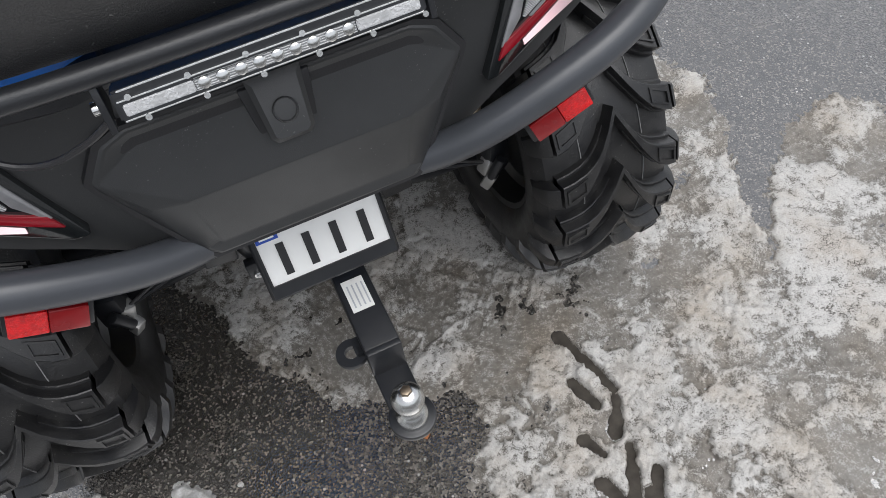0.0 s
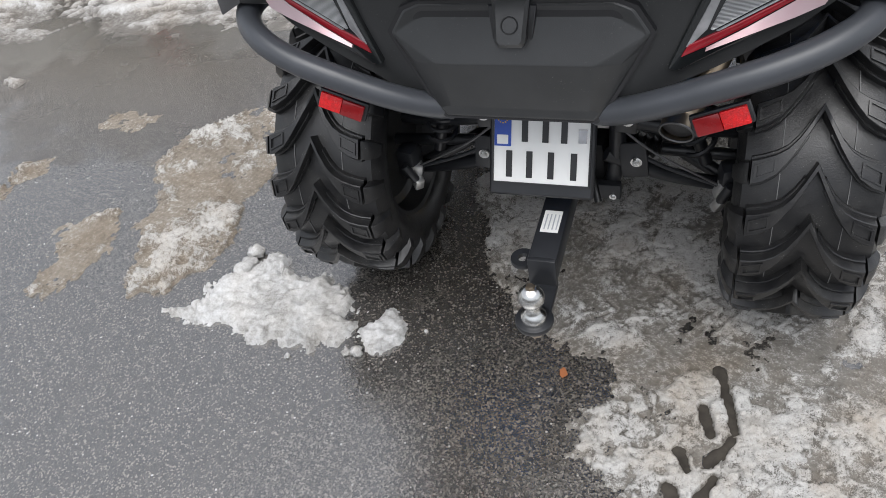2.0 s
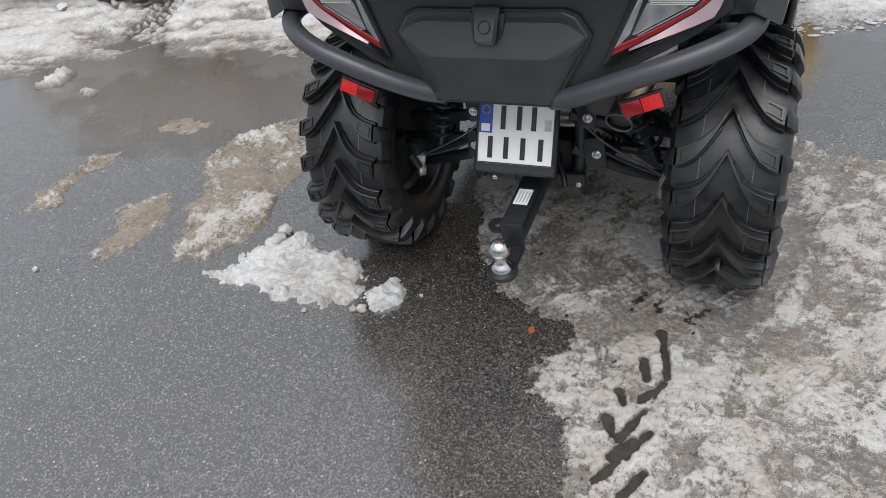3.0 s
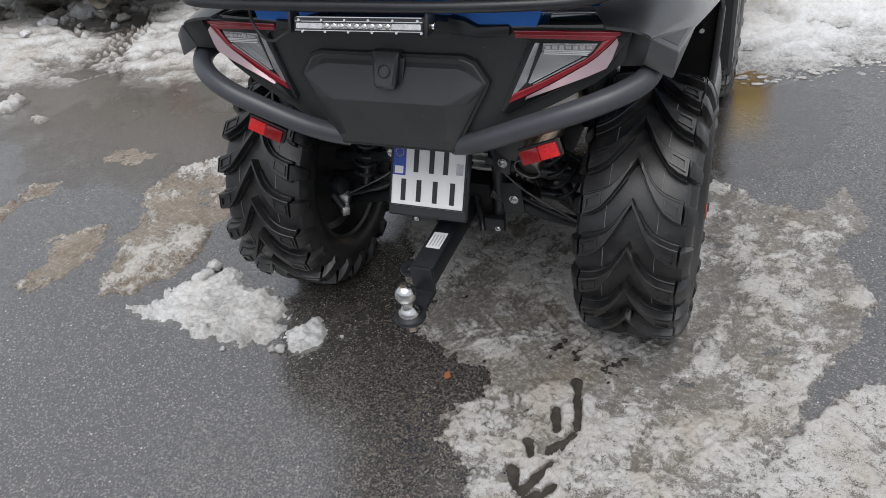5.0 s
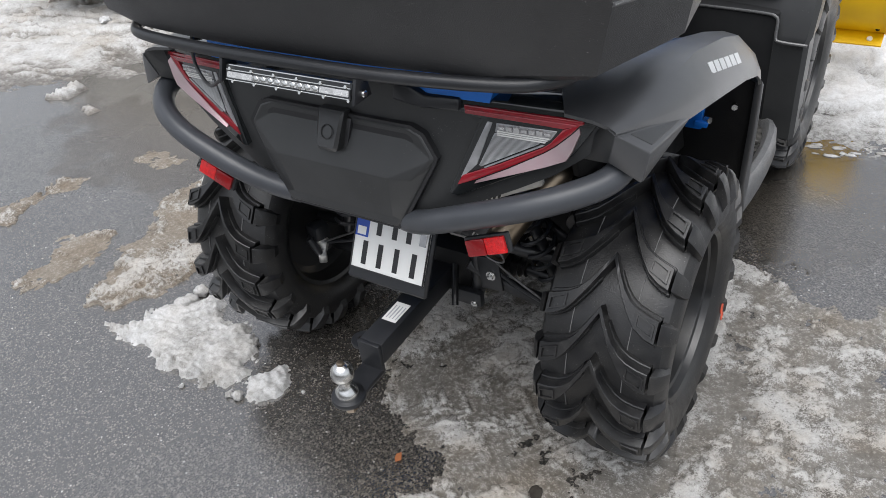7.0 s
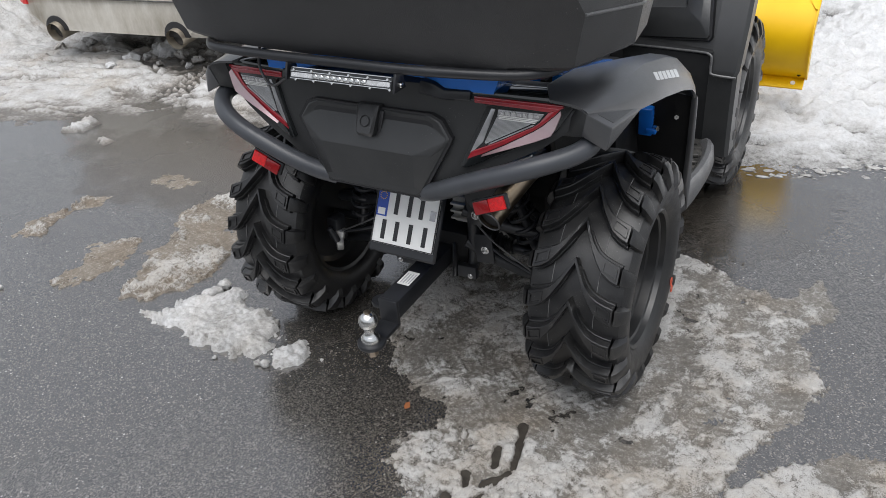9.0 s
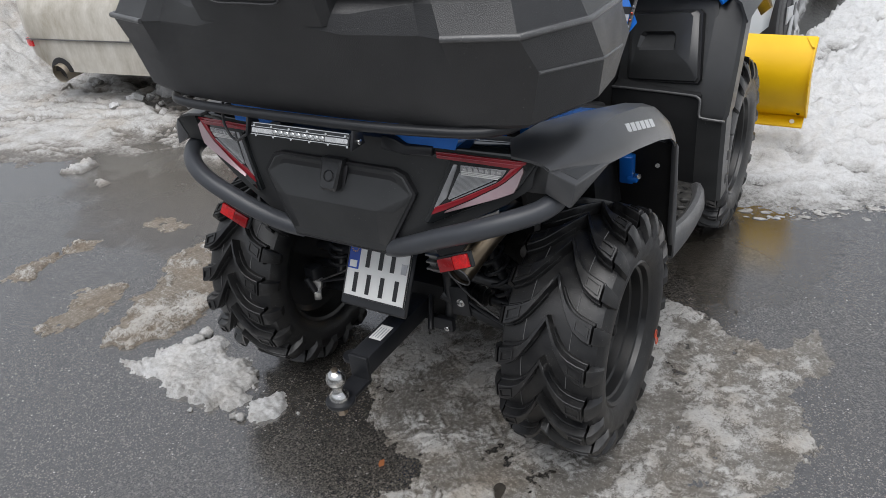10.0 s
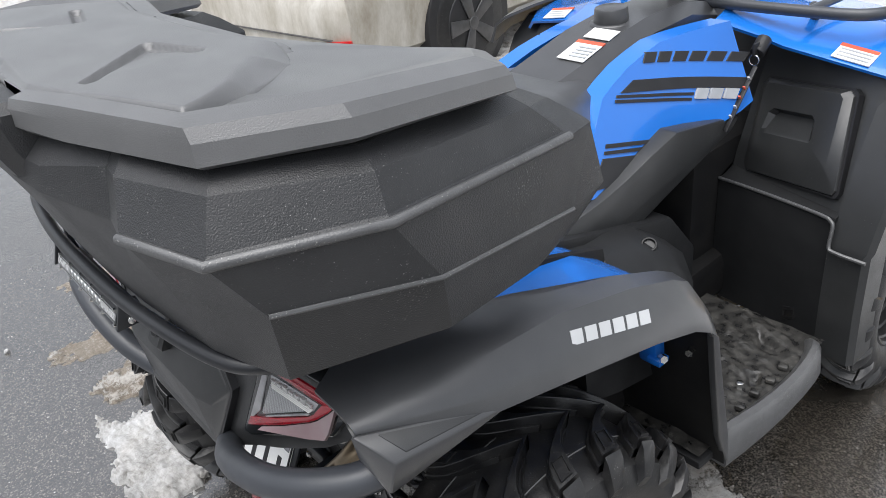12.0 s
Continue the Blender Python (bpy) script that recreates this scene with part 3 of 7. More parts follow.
def plates(X, Y, size, seed):
    """Distance from the cracks between irregular plates, in plates, and a number of each plate's own."""
    wx, wy = X / size + 2.6 * (fbm(X, Y, 15, 5, seed, 0.72) - 0.5), Y / size + 2.6 * (fbm(X, Y, 15, 5, seed + 5, 0.72) - 0.5)
    ix, iy = np.floor(wx), np.floor(wy)
    near, second, own = np.full(X.shape, 9.0), np.full(X.shape, 9.0), np.zeros(X.shape)
    for ox in (-1, 0, 1):
        for oy in (-1, 0, 1):
            cx, cy = ix + ox, iy + oy
            d = np.hypot(cx + hash2(cx, cy, seed) - wx, cy + hash2(cx, cy, seed + 31) - wy)
            second = np.minimum(second, np.maximum(near, d))
            own = np.where(d < near, hash2(cx, cy, seed + 57), own)
            near = np.minimum(near, d)
    return second - near, own


CRUST_ZONE = [(0.07, -0.16), (0.15, -0.13), (0.26, -0.09), (0.42, -0.06), (0.54, -0.10), (0.62, -0.20), (0.66, -0.5), (0.62, -0.8), (0.38, -0.8), (0.24, -0.56), (0.10, -0.34)]


def ice_relief(X, Y):
    """Broken plates of white crust behind the wheel, and narrow white scrapes."""
    zone = ramp01(inside_distance(X, Y, CRUST_ZONE) + 0.12 * (fbm(X, Y, 9, 5, 91, 0.65) - 0.5), 0.03)
    lift = fbm(X, Y, 11, 5, 92, 0.6)
    k, own = plates(X, Y, 0.050, 93)
    body = ramp01(lift + 0.22 * own - 0.52, 0.03) * (0.45 + 0.75 * own)
    cracks = (1 - ramp01(k - 0.015, 0.03)) * ramp01(own - 0.45, 0.1)
    h = zone * (0.011 * body * (0.6 + 0.8 * fbm(X, Y, 40, 4, 97, 0.65)) - 0.006 * cracks)
    worn = fbm(X, Y, 22, 3, 95)
    for line in SCRAPES:
        h = h + 0.0055 * (1 - ramp01(line_distance(X, Y, line) + 0.016 * (fbm(X, Y, 20, 3, 96) - 0.5) - 0.002, 0.004)) * ramp01(worn - 0.40, 0.1)
    return h


def tread_ridges(X, Y):
    """Fine herringbone ridges left by a rolling tyre."""
    u, v = Y - 0.045 - 0.18 * X, X
    band = ramp01(0.085 - np.abs(u), 0.02) * ramp01(0.62 - X, 0.1) * ramp01(X + 0.03, 0.04)
    u2, v2 = Y + 0.09 - 0.45 * (X - 0.85), X
    band2 = ramp01(0.10 - np.abs(u2), 0.02) * ramp01(X - 0.62, 0.08)
    w = np.sin((v + 0.9 * np.abs(u)) * 2 * math.pi / 0.058)
    w2 = np.sin((v2 - 0.9 * np.abs(u2)) * 2 * math.pi / 0.062)
    worn = fbm(X, Y, 10, 4, 71)
    return (band * ramp01(w - 0.55, 0.25) + band2 * ramp01(w2 - 0.6, 0.25)) * ramp01(worn - 0.42, 0.1)


def crusted(name, poly, label, category, material, crust, amount, res=0.006, ragged=0.05, seed=1, extra=None, film=0.0018, pressed=None):
    """A thin film of frozen slush with a broken, thicker crust on it."""
    px, py = [p[0] for p in poly], [p[1] for p in poly]
    xs = np.arange(min(px) - 0.1, max(px) + 0.1, res)
    ys = np.arange(min(py) - 0.1, max(py) + 0.1, res)

    def height(X, Y):
        d = inside_distance(X, Y, poly) + (fbm(X, Y, 8, 6, seed, 0.72) - 0.5) * 2.2 * ragged + (fbm(X, Y, 24, 6, seed + 9, 0.8) - 0.5) * 0.095
        gap = fbm(X, Y, 11, 6, seed + 60, 0.70)
        thin = film * ramp01(d, 0.006) - 0.004 * ramp01(gap - 0.66, 0.03) + 0.0012 * (fbm(X, Y, 60, 3, seed + 2) - 0.5) - 0.0006
        k = amount(X, Y) if callable(amount) else amount
        broken = fbm(X, Y, 7.5, 6, seed + 20, 0.66) + 0.30 * (fbm(X, Y, 38, 4, seed + 30, 0.7) - 0.5)
        edge_in = ramp01(d - 0.003, 0.012)
        c = (0.40 * ramp01(broken - (1 - k) + 0.05, 0.02) + 0.30 * ramp01(broken - (1 - k), 0.018) + 0.55 * ramp01(broken - (1 - k) - 0.07, 0.03)) * edge_in
        h = thin + c * crust * (0.7 + 0.5 * fbm(X, Y, 24, 4, seed + 40, 0.6))
        if extra:
            h = h + extra(X, Y) * ramp01(d, 0.02)
        if pressed:
            p = pressed(X, Y)
            h = h * (1 - p) - 0.0045 * p
        return np.where(d > 0, h, -1)

    return sheet(name, xs, ys, height, material, label, category, floor=-0.004)


def ice_amount(X, Y):
    behind = ramp01(0.30 - np.hypot((X - 0.36) / 1.1, (Y + 0.32)), 0.25)
    side = ramp01(X - 0.55, 0.2) * ramp01(Y + 0.35, 0.3)
    # more pale crust below the quad, making up for the weak light there
    under = ramp01(Y - 0.10, 0.2) * (1 - ramp01(X - 0.5, 0.15))
    return 0.46 - 0.02 * behind + 0.06 * side + 0.14 * under


crusted("ice_sheet", ICE_EDGE, "thin grey dirty ice with a broken white crust and pressed tread marks on wet asphalt", "ice", ICE, 0.0085, ice_amount, 0.0036, 0.032, 3,
        lambda X, Y: 0.004 * tread_ridges(X, Y) + ice_relief(X, Y), 0.0024, tread_slots)
# added dark film that stands for shade in the slots and stops sky glare
sheet("slot_dark_film", np.arange(0.26, 0.44, 0.0036), np.arange(-0.60, -0.03, 0.0036), lambda X, Y: np.where(tread_slots(X, Y) > 0.12, 0.0006 + 0.0008 * (fbm(X, Y, 60, 3, 8) - 0.5), -1), SLOT_DARK,
      "dark matt film added at the bottom of the pressed tread marks", "grit", floor=-0.004)
crusted("ice_sheet", [(0.885, -0.035), (0.945, 0.035), (1.017, 0.115), (1.132, 0.19), (1.30, 0.22), (1.41, 0.08), (1.36, -0.12), (1.47, -0.27), (1.38, -0.46), (1.18, -0.50), (1.10, -0.66), (0.93, -0.60), (0.78, -0.70), (0.79, -0.30), (0.845, -0.13)],
        "thin grey ice with scratches on wet asphalt", "ice", ICE, 0.0075, 0.52, 0.006, 0.028, 9)
crusted("slush_streak", [(-1.25, -0.03), (-1.25, 0.05), (-1.26, 0.13), (-1.33, 0.20), (-1.31, 0.31), (-1.37, 0.36), (-1.43, 0.48), (-1.40, 0.62), (-1.22, 0.80), (-1.08, 0.84), (-0.98, 0.72), (-0.98, 0.54), (-0.99, 0.34),
                         (-1.00, 0.22), (-0.97, 0.17), (-0.97, 0.09), (-1.10, -0.06), (-1.19, -0.07)], "flat brownish slush streak with a ragged pale crust on asphalt", "slush", SNOW_BROWN, 0.013, 0.47, 0.0045, 0.045, 17, None, 0.003)
crusted("slush_streak", [(-1.53, -0.11), (-1.52, 0.0), (-1.60, 0.13), (-1.51, 0.23), (-1.41, 0.26), (-1.35, 0.10), (-1.38, -0.02), (-1.44, -0.12)], "thin brown slush patch on asphalt", "slush",
        SNOW_BROWN, 0.011, 0.46, 0.006, 0.028, 21)
crusted("slush_streak", [(-1.98, 0.06), (-2.03, 0.17), (-1.98, 0.31), (-1.90, 0.29), (-1.88, 0.11)], "thin pale slush patch on asphalt", "slush", SNOW_BROWN, 0.012, 0.46, 0.006, 0.025, 24)
crusted("slush_streak", [(-1.97, 0.33), (-1.97, 0.43), (-1.86, 0.47), (-1.84, 0.39), (-1.93, 0.31)], "thin pale slush patch on asphalt", "slush", SNOW_BROWN, 0.012, 0.46, 0.006, 0.022, 27)
crusted("slush_streak", [(-1.81, 0.63), (-1.79, 0.75), (-1.57, 0.75), (-1.61, 0.64)], "flat grey slush patch on wet asphalt", "slush", SNOW_BROWN, 0.009, 0.50, 0.007, 0.03, 31)
patch("snow_heap", [(-1.05, -0.11), (-0.94, -0.05), (-0.92, 0.02), (-0.83, 0.13), (-0.79, 0.13), (-0.74, 0.09), (-0.60, 0.11), (-0.55, 0.03), (-0.48, -0.07), (-0.51, -0.14), (-0.68, -0.165), (-0.88, -0.165), (-0.95, -0.15)],
      0.031, SNOW_HEAP, "lumpy white snow left beside the rear tyre", res=0.005, ragged=0.075, edge=0.03, lumps=12, holes=0.30, seed=11)
patch("snow_clump", [(-0.47, -0.09), (-0.41, -0.01), (-0.34, -0.02), (-0.335, -0.10), (-0.41, -0.14)], 0.026, SNOW_HEAP,
      "small crumbling clump of white snow on asphalt", res=0.004, ragged=0.045, edge=0.02, lumps=26, holes=0.36, seed=14)
patch("snow_lump", [(-2.49, 0.89), (-2.47, 0.95), (-2.36, 0.93), (-2.38, 0.86)], 0.03, SNOW_DIRTY, "small lump of snow on wet asphalt", res=0.008, ragged=0.02,
      edge=0.03, seed=35)
patch("snow_lump", [(-2.78, 0.90), (-2.76, 1.08), (-2.65, 1.08), (-2.62, 0.95)], 0.05, SNOW_DIRTY, "lump of snow at the edge of the snow field", res=0.008,
      ragged=0.03, edge=0.04, seed=37)


def snowball(place, r, seed, material=None):
    bm = B()
    bmesh.ops.create_icosphere(bm, subdivisions=3, radius=1)
    for v in bm.verts:
        k = 1 + 0.60 * noise.noise(v.co * 1.5 + Vector((seed, 0, 0))) + 0.26 * noise.noise(v.co * 5 + Vector((0, seed, 0)))
        v.co = Vector((v.co.x * r * k, v.co.y * r * k, v.co.z * r * k * 0.75 + r * 0.55))
    bmesh.ops.translate(bm, vec=place, verts=bm.verts)
    tagged(part("snow_lump", bm, material or SNOW_HEAP, None, "", 180), "loose lump of frozen snow on asphalt", "snow", "loose snow lumps")


for k, (x, y, r) in enumerate([(-0.855, 0.06, 0.030), (-0.865, 0.125, 0.022), (-0.45, -0.15, 0.014), (-0.475, -0.155, 0.010), (-0.90, 0.03, 0.012), (-0.62, -0.19, 0.007),
                               (-1.66, -0.22, 0.010), (-0.30, -0.06, 0.005), (-0.55, 0.02, 0.016), (-0.70, -0.02, 0.02)]):
    snowball((x, y, 0), r, 3.7 * k)


def graded(a, b, fine_a, fine_b, fine, coarse):
    out = [a]
    while out[-1] < b:
        x = out[-1]
        away = max(fine_a - x, x - fine_b, 0)
        out.append(x + fine + min(away * 0.06, coarse))
    return np.array(out)


SLUSH_HOLLOW = [(-3.86, 2.23), (-3.80, 2.32), (-3.58, 2.42), (-3.02, 2.30), (-2.76, 2.20), (-2.68, 1.88), (-2.86, 1.75), (-3.06, 1.77), (-3.58, 2.06)]
BARE_ROAD = [(0.42, 4.22), (0.52, 4.28), (0.56, 4.60), (0.66, 5.40), (0.90, 7.5), (0.36, 7.5), (0.38, 5.0)]
FOOTPRINTS = [(0.70, 4.51), (0.80, 4.36), (0.70, 4.08), (0.86, 3.66), (0.68, 3.86), (0.89, 3.27), (0.73, 2.29), (0.95, 2.23), (1.00, 2.51), (1.10, 2.95), (1.25, 3.5), (1.42, 2.7), (0.98, 4.0), (1.6, 3.2), (1.3, 2.3), (1.15, 4.4),
              (0.62, 2.75), (0.82, 2.85)]


def snow_field_height(X, Y, side=0):
    line = np.interp(X, [-6, -3.4, -3.0, -2.75, -2.3, -1.7, -1.3, -0.4, 0.3, 0.66, 0.85, 1.05, 1.3, 3.0],
                     [0.2, 0.7, 0.9, 1.10, 1.14, 1.26, 1.20, 1.35, 1.6, 1.63, 1.68, 1.82, 1.84, 2.2])
    d = Y - line + (fbm(X, Y, 4.5, 6, 50, 0.62) - 0.5) * 0.30 + (fbm(X, Y, 22, 5, 52, 0.75) - 0.5) * 0.16
    right = ramp01(X - 0.2, 0.6)
    depth = (0.018 + 0.03 * ramp01(d, 0.8)) * (1 - right) + (0.026 + 0.070 * ramp01(d - 0.1, 0.8)) * right
    n = 0.6 * fbm(X, Y, 5, 6, 53) + 0.7 * (0.5 - np.abs(fbm(X, Y, 9, 5, 54, 0.6) - 0.5) * 2.0) + 0.25 * (fbm(X, Y, 30, 4, 55, 0.65) - 0.5)
    run = fbm(X * 0.55 + Y * 0.9, (Y - X * 0.3) * 3.2, 4.0, 6, 56, 0.68)
    thin = ramp01(d + 0.30 * (run - 0.50), 0.26)
    h = depth * (thin * (1 - right) + ramp01(d + 0.10 * (fbm(X, Y, 16, 5, 57, 0.75) - 0.5), 0.22) * right) * (0.25 + 1.1 * n) * (1 - 0.72 * (1 - right) * ramp01(run - 0.515, 0.06)) - 0.004
    rough = fbm(X, Y, 3.2, 5, 58, 0.6) - 0.5
    h = h + right * (ramp01(d - 0.5, 0.8) * 0.09 * rough + ramp01(d - 0.05, 0.3) * (0.045 * (fbm(X, Y, 9, 6, 59, 0.68) - 0.5) - 0.025 * ramp01(fbm(X, Y, 5, 5, 60, 0.6) - 0.58, 0.05)))
    near = right * ramp01(d + 0.02, 0.1) * (1 - ramp01(d - 0.35, 0.45))
    h = h + near * (0.030 * (fbm(X, Y * 1.6, 12, 5, 91, 0.7) - 0.52) + 0.016 * (fbm(X, Y, 34, 4, 92, 0.7) - 0.5))
    for far_line, amount, seed in ((0.37, 0.022, 93), (0.55, 0.030, 94), (0.92, 0.022, 95)):
        off = Y - line - far_line - 0.10 * (fbm(X, Y * 0.2, 2.2, 4, seed) - 0.5) - 0.12 * (X - 0.8)
        ledge = ramp01(off + 0.075, 0.07) * (1 - ramp01(off - 0.003, 0.012))
        h = h - right * amount * ledge * ramp01(fbm(X, Y * 0.1, 3.0, 4, seed + 7) - 0.40, 0.08)
    ruts = ramp01(0.16 - np.abs(X + 2.75 + 0.55 * (Y - 1.9)), 0.05) * ramp01(Y - 1.1, 0.3) * ramp01(2.6 - Y, 0.3)
    h = h - ruts * (0.018 + 0.014 * np.sin((Y - X) * 2 * math.pi / 0.07)) * (1 - right)
    hollow = ramp01(inside_distance(X, Y, SLUSH_HOLLOW) + 0.16 * (fbm(X, Y, 6, 5, 75, 0.65) - 0.5), 0.06)
    h = h - hollow * 0.03 * ramp01(fbm(X, Y, 8, 5, 76, 0.65) - 0.36, 0.1)
    track = np.abs(X + 2.74 + 0.14 * np.sin(Y * 3))
    h = h - ramp01(0.12 - track, 0.02) * ramp01(Y - 1.45, 0.15) * ramp01(2.3 - Y, 0.2) * (0.014 + 0.012 * np.sign(np.sin(track * 2 * math.pi / 0.04)))
    for k, (px, py) in enumerate(FOOTPRINTS if side > 0 else [(-2.58, 1.37)]):
        turn = 0.4 + 1.7 * math.sin(k * 2.3)
        u, v = (X - px) * math.cos(turn) + (Y - py) * math.sin(turn), -(X - px) * math.sin(turn) + (Y - py) * math.cos(turn)
        h = h - 0.030 * (1 - ramp01(np.hypot(u / 0.12, v / 0.055) + 0.8 * (fbm(X, Y, 14, 4, 78) - 0.5) - 0.5, 0.7))
    bank = ramp01(-4.35 - X - 0.3 * (Y - 2.5) + 0.7 * (fbm(X, Y, 1.3, 5, 61) - 0.5), 0.9) * ramp01(Y - 1.2, 1.2)
    h = h + bank * (0.38 + 0.5 * (fbm(X, Y, 2.6, 6, 64, 0.6) - 0.5))
    far = ramp01(Y - 6.5, 3) * 0.3 + ramp01(X - 1.8, 2.0) * ramp01(Y - 2.6, 2) * 0.22
    bare = inside_distance(X, Y, BARE_ROAD) + 0.10 * (fbm(X, Y, 6, 5, 79) - 0.5) > 0
    return np.where((d > -0.2) & ~bare, h + far * (0.4 + fbm(X, Y, 1.2, 5, 66)) + (0.0015 if side > 0 else 0), -1)


sheet("snow_field", graded(-16, 0.2, -5.0, 0.2, 0.017, 1.5), graded(0.2, 26, 0.2, 3.6, 0.017, 1.5), snow_field_height, SNOW_DIRTY,
      "trodden grey and white snow covering the far side of the car park", "snow")
sheet("snow_field", graded(0.17, 16, 0.1, 1.6, 0.015, 1.5), graded(1.2, 26, 1.2, 4.4, 0.015, 1.5), lambda X, Y: snow_field_height(X, Y, 1), SNOW,
      "cleaner white snow beyond the quad bike's front wheels", "snow")


def snow_crumbs():
    """Small crumbs scattered on the asphalt before the edge of the snow."""
    rng = random.Random(12)
    bm = B()
    for k in range(170):
        x = rng.uniform(0.50, 1.75)
        edge = np.interp(x, [0.3, 0.66, 0.85, 1.05, 1.3, 3.0], [1.6, 1.63, 1.68, 1.82, 1.84, 2.2])
        y = edge + 0.085 - abs(rng.gauss(0, 0.045))
        r = rng.choice((0.002, 0.003, 0.003, 0.004, 0.006, 0.009))
        made = bmesh.ops.create_icosphere(bm, subdivisions=2, radius=1)["verts"]
        for v in made:
            q = 1 + 0.7 * noise.noise(v.co * 1.7 + Vector((k * 3.1, 0, 0)))
            v.co = Vector((x + v.co.x * r * q * (1.2 + 0.9 * (k % 3)), y + v.co.y * r * q * 1.2, (v.co.z * 0.30 + 0.15) * r * q))
    tagged(part("snow_crumbs", bm, SNOW_HEAP, None, "", 180), "small wet crumbs of snow along the melting edge", "snow", kind="stuff")


snow_crumbs()


def ice_chunk(place, r, seed):
    bm = B()
    r = r * 0.62
    bmesh.ops.create_icosphere(bm, subdivisions=3, radius=1)
    for v in bm.verts:
        k = 1 + 0.55 * noise.noise(v.co * 1.3 + Vector((seed, 0, 0))) + 0.3 * noise.noise(v.co * 3.4 + Vector((0, seed, 0)))
        v.co = Vector((v.co.x * r * k * 1.3, v.co.y * r * k, v.co.z * r * k * 0.9 + r * 0.45))
    bmesh.ops.rotate(bm, cent=(0, 0, 0), matrix=Matrix.Rotation(seed, 3, "Z"), verts=bm.verts)
    bmesh.ops.translate(bm, vec=place, verts=bm.verts)
    tagged(part("ice_chunk", bm, SNOW_DIRTY if seed > 12 else SNOW, None, "", 40), "angular chunk of grey ice fallen behind a car", "ice", "ice chunks behind the car")


for k, (x, y, r) in enumerate([(-3.35, 1.92, 0.075), (-3.38, 1.78, 0.055), (-3.30, 2.02, 0.05), (-3.22, 2.14, 0.11), (-3.40, 2.20, 0.06), (-2.87, 1.97, 0.035), (-2.90, 2.08, 0.045), (-3.08, 2.12, 0.06), (-3.12, 1.95, 0.03),
                               (-3.60, 1.98, 0.05), (-3.98, 2.10, 0.08), (-4.12, 1.95, 0.06)]):
    ice_chunk((x, y, 0.004), r, 2.1 * k + 0.7)

# ---- quad bike ----
quad = thing("quad_bike", (0, 0.9, 0), "blue and black quad bike with knobbly tyres parked on wet asphalt", "quad bike")


def tyre_mesh(R, W, lugs):
    bm = B()
    k = W / 0.25
    half = [(R - 0.031, 0.0), (R - 0.032, 0.05), (R - 0.038, 0.09), (R - 0.049, 0.112), (R - 0.068, 0.122), (R - 0.092, 0.126), (R - 0.115, 0.121),
            (R - 0.132, 0.110), (0.184, 0.100), (0.178, 0.088)]
    prof = [(r, x * k) for r, x in half]
    revolve(bm, [(r, -x) for r, x in reversed(prof)] + prof[1:], 72)
    bm.verts.ensure_lookup_table()
    carcass = np.array([tuple(v.co) for v in bm.verts])
    roots = list(bm.verts)
    inner = [(0.000, 0.000, 0.0, 0.0075), (0.016, -0.033, 0.0, 0.0080), (0.032, -0.063, 0.0, 0.0095), (0.048, -0.086, -0.0005, 0.0130), (0.064, -0.102, -0.001, 0.0185), (0.084, -0.113, -0.004, 0.0215),
             (0.102, -0.119, -0.009, 0.0220)]
    outer = [(0.107, -0.120, -0.011, 0.0200), (0.116, -0.122, -0.020, 0.0200), (0.126, -0.124, -0.042, 0.0180), (0.131, -0.124, -0.060, 0.0140)]
    pitch = 2 * math.pi / lugs

    def at(side, u, r, a):
        return (side * u * k, -r * math.cos(a), r * math.sin(a))

    for side in (1, -1):
        for q in range(lugs):
            base = pitch * q
            step = [(u, v, drop - 0.019, wide + 0.0075) for u, v, drop, wide in inner[1:]]
            for stations, last in ((inner, False), (step, False), (outer, True)):
                rings = []
                for i, (u, v, drop, wide) in enumerate(stations):
                    top = R + drop - (0.003 if last and i == 3 else 0)
                    low = R - 0.042 + drop * 0.95
                    inset = -0.012 if last and i > 1 else 0
                    rings.append([at(side, u + du, rad, base + (v + w) / R) for rad, w, du in
                                  ((low, wide + 0.003, inset), (top - 0.0015, wide, 0), (top, wide - 0.0018, 0), (top, -wide + 0.0018, 0), (top - 0.0015, -wide, 0), (low, -wide - 0.003, inset))])
                before = len(bm.verts)
                loft(bm, rings)
                bm.verts.ensure_lookup_table()
                a = bm.verts[before]
                bm.edges.new((a, roots[int(np.argmin(((carcass - np.array(a.co)) ** 2).sum(1)))]))
            # raised rectangle on the paddle
            for u0, u1, w0, w1 in ((0.066, 0.096, 0.0095, 0.0125), (0.066, 0.096, -0.0125, -0.0095), (0.064, 0.068, -0.0125, 0.0125), (0.094, 0.098, -0.0125, 0.0125)):
                rings = []
                for u in (u0, (u0 + u1) / 2, u1):
                    v = -0.102 - (u - 0.064) * 0.47
                    r0 = R - 0.001 - max(0, u - 0.066) * 0.16 + 0.0024
                    rings.append([at(side, u, r, base + (v + w) / R) for r, w in ((r0 - 0.005, w0), (r0, w0), (r0, w1), (r0 - 0.005, w1))])
                before = len(bm.verts)
                loft(bm, rings)
                bm.verts.ensure_lookup_table()
                a = bm.verts[before]
                bm.edges.new((a, roots[int(np.argmin(((carcass - np.array(a.co)) ** 2).sum(1)))]))
    return finish(bm, 30)


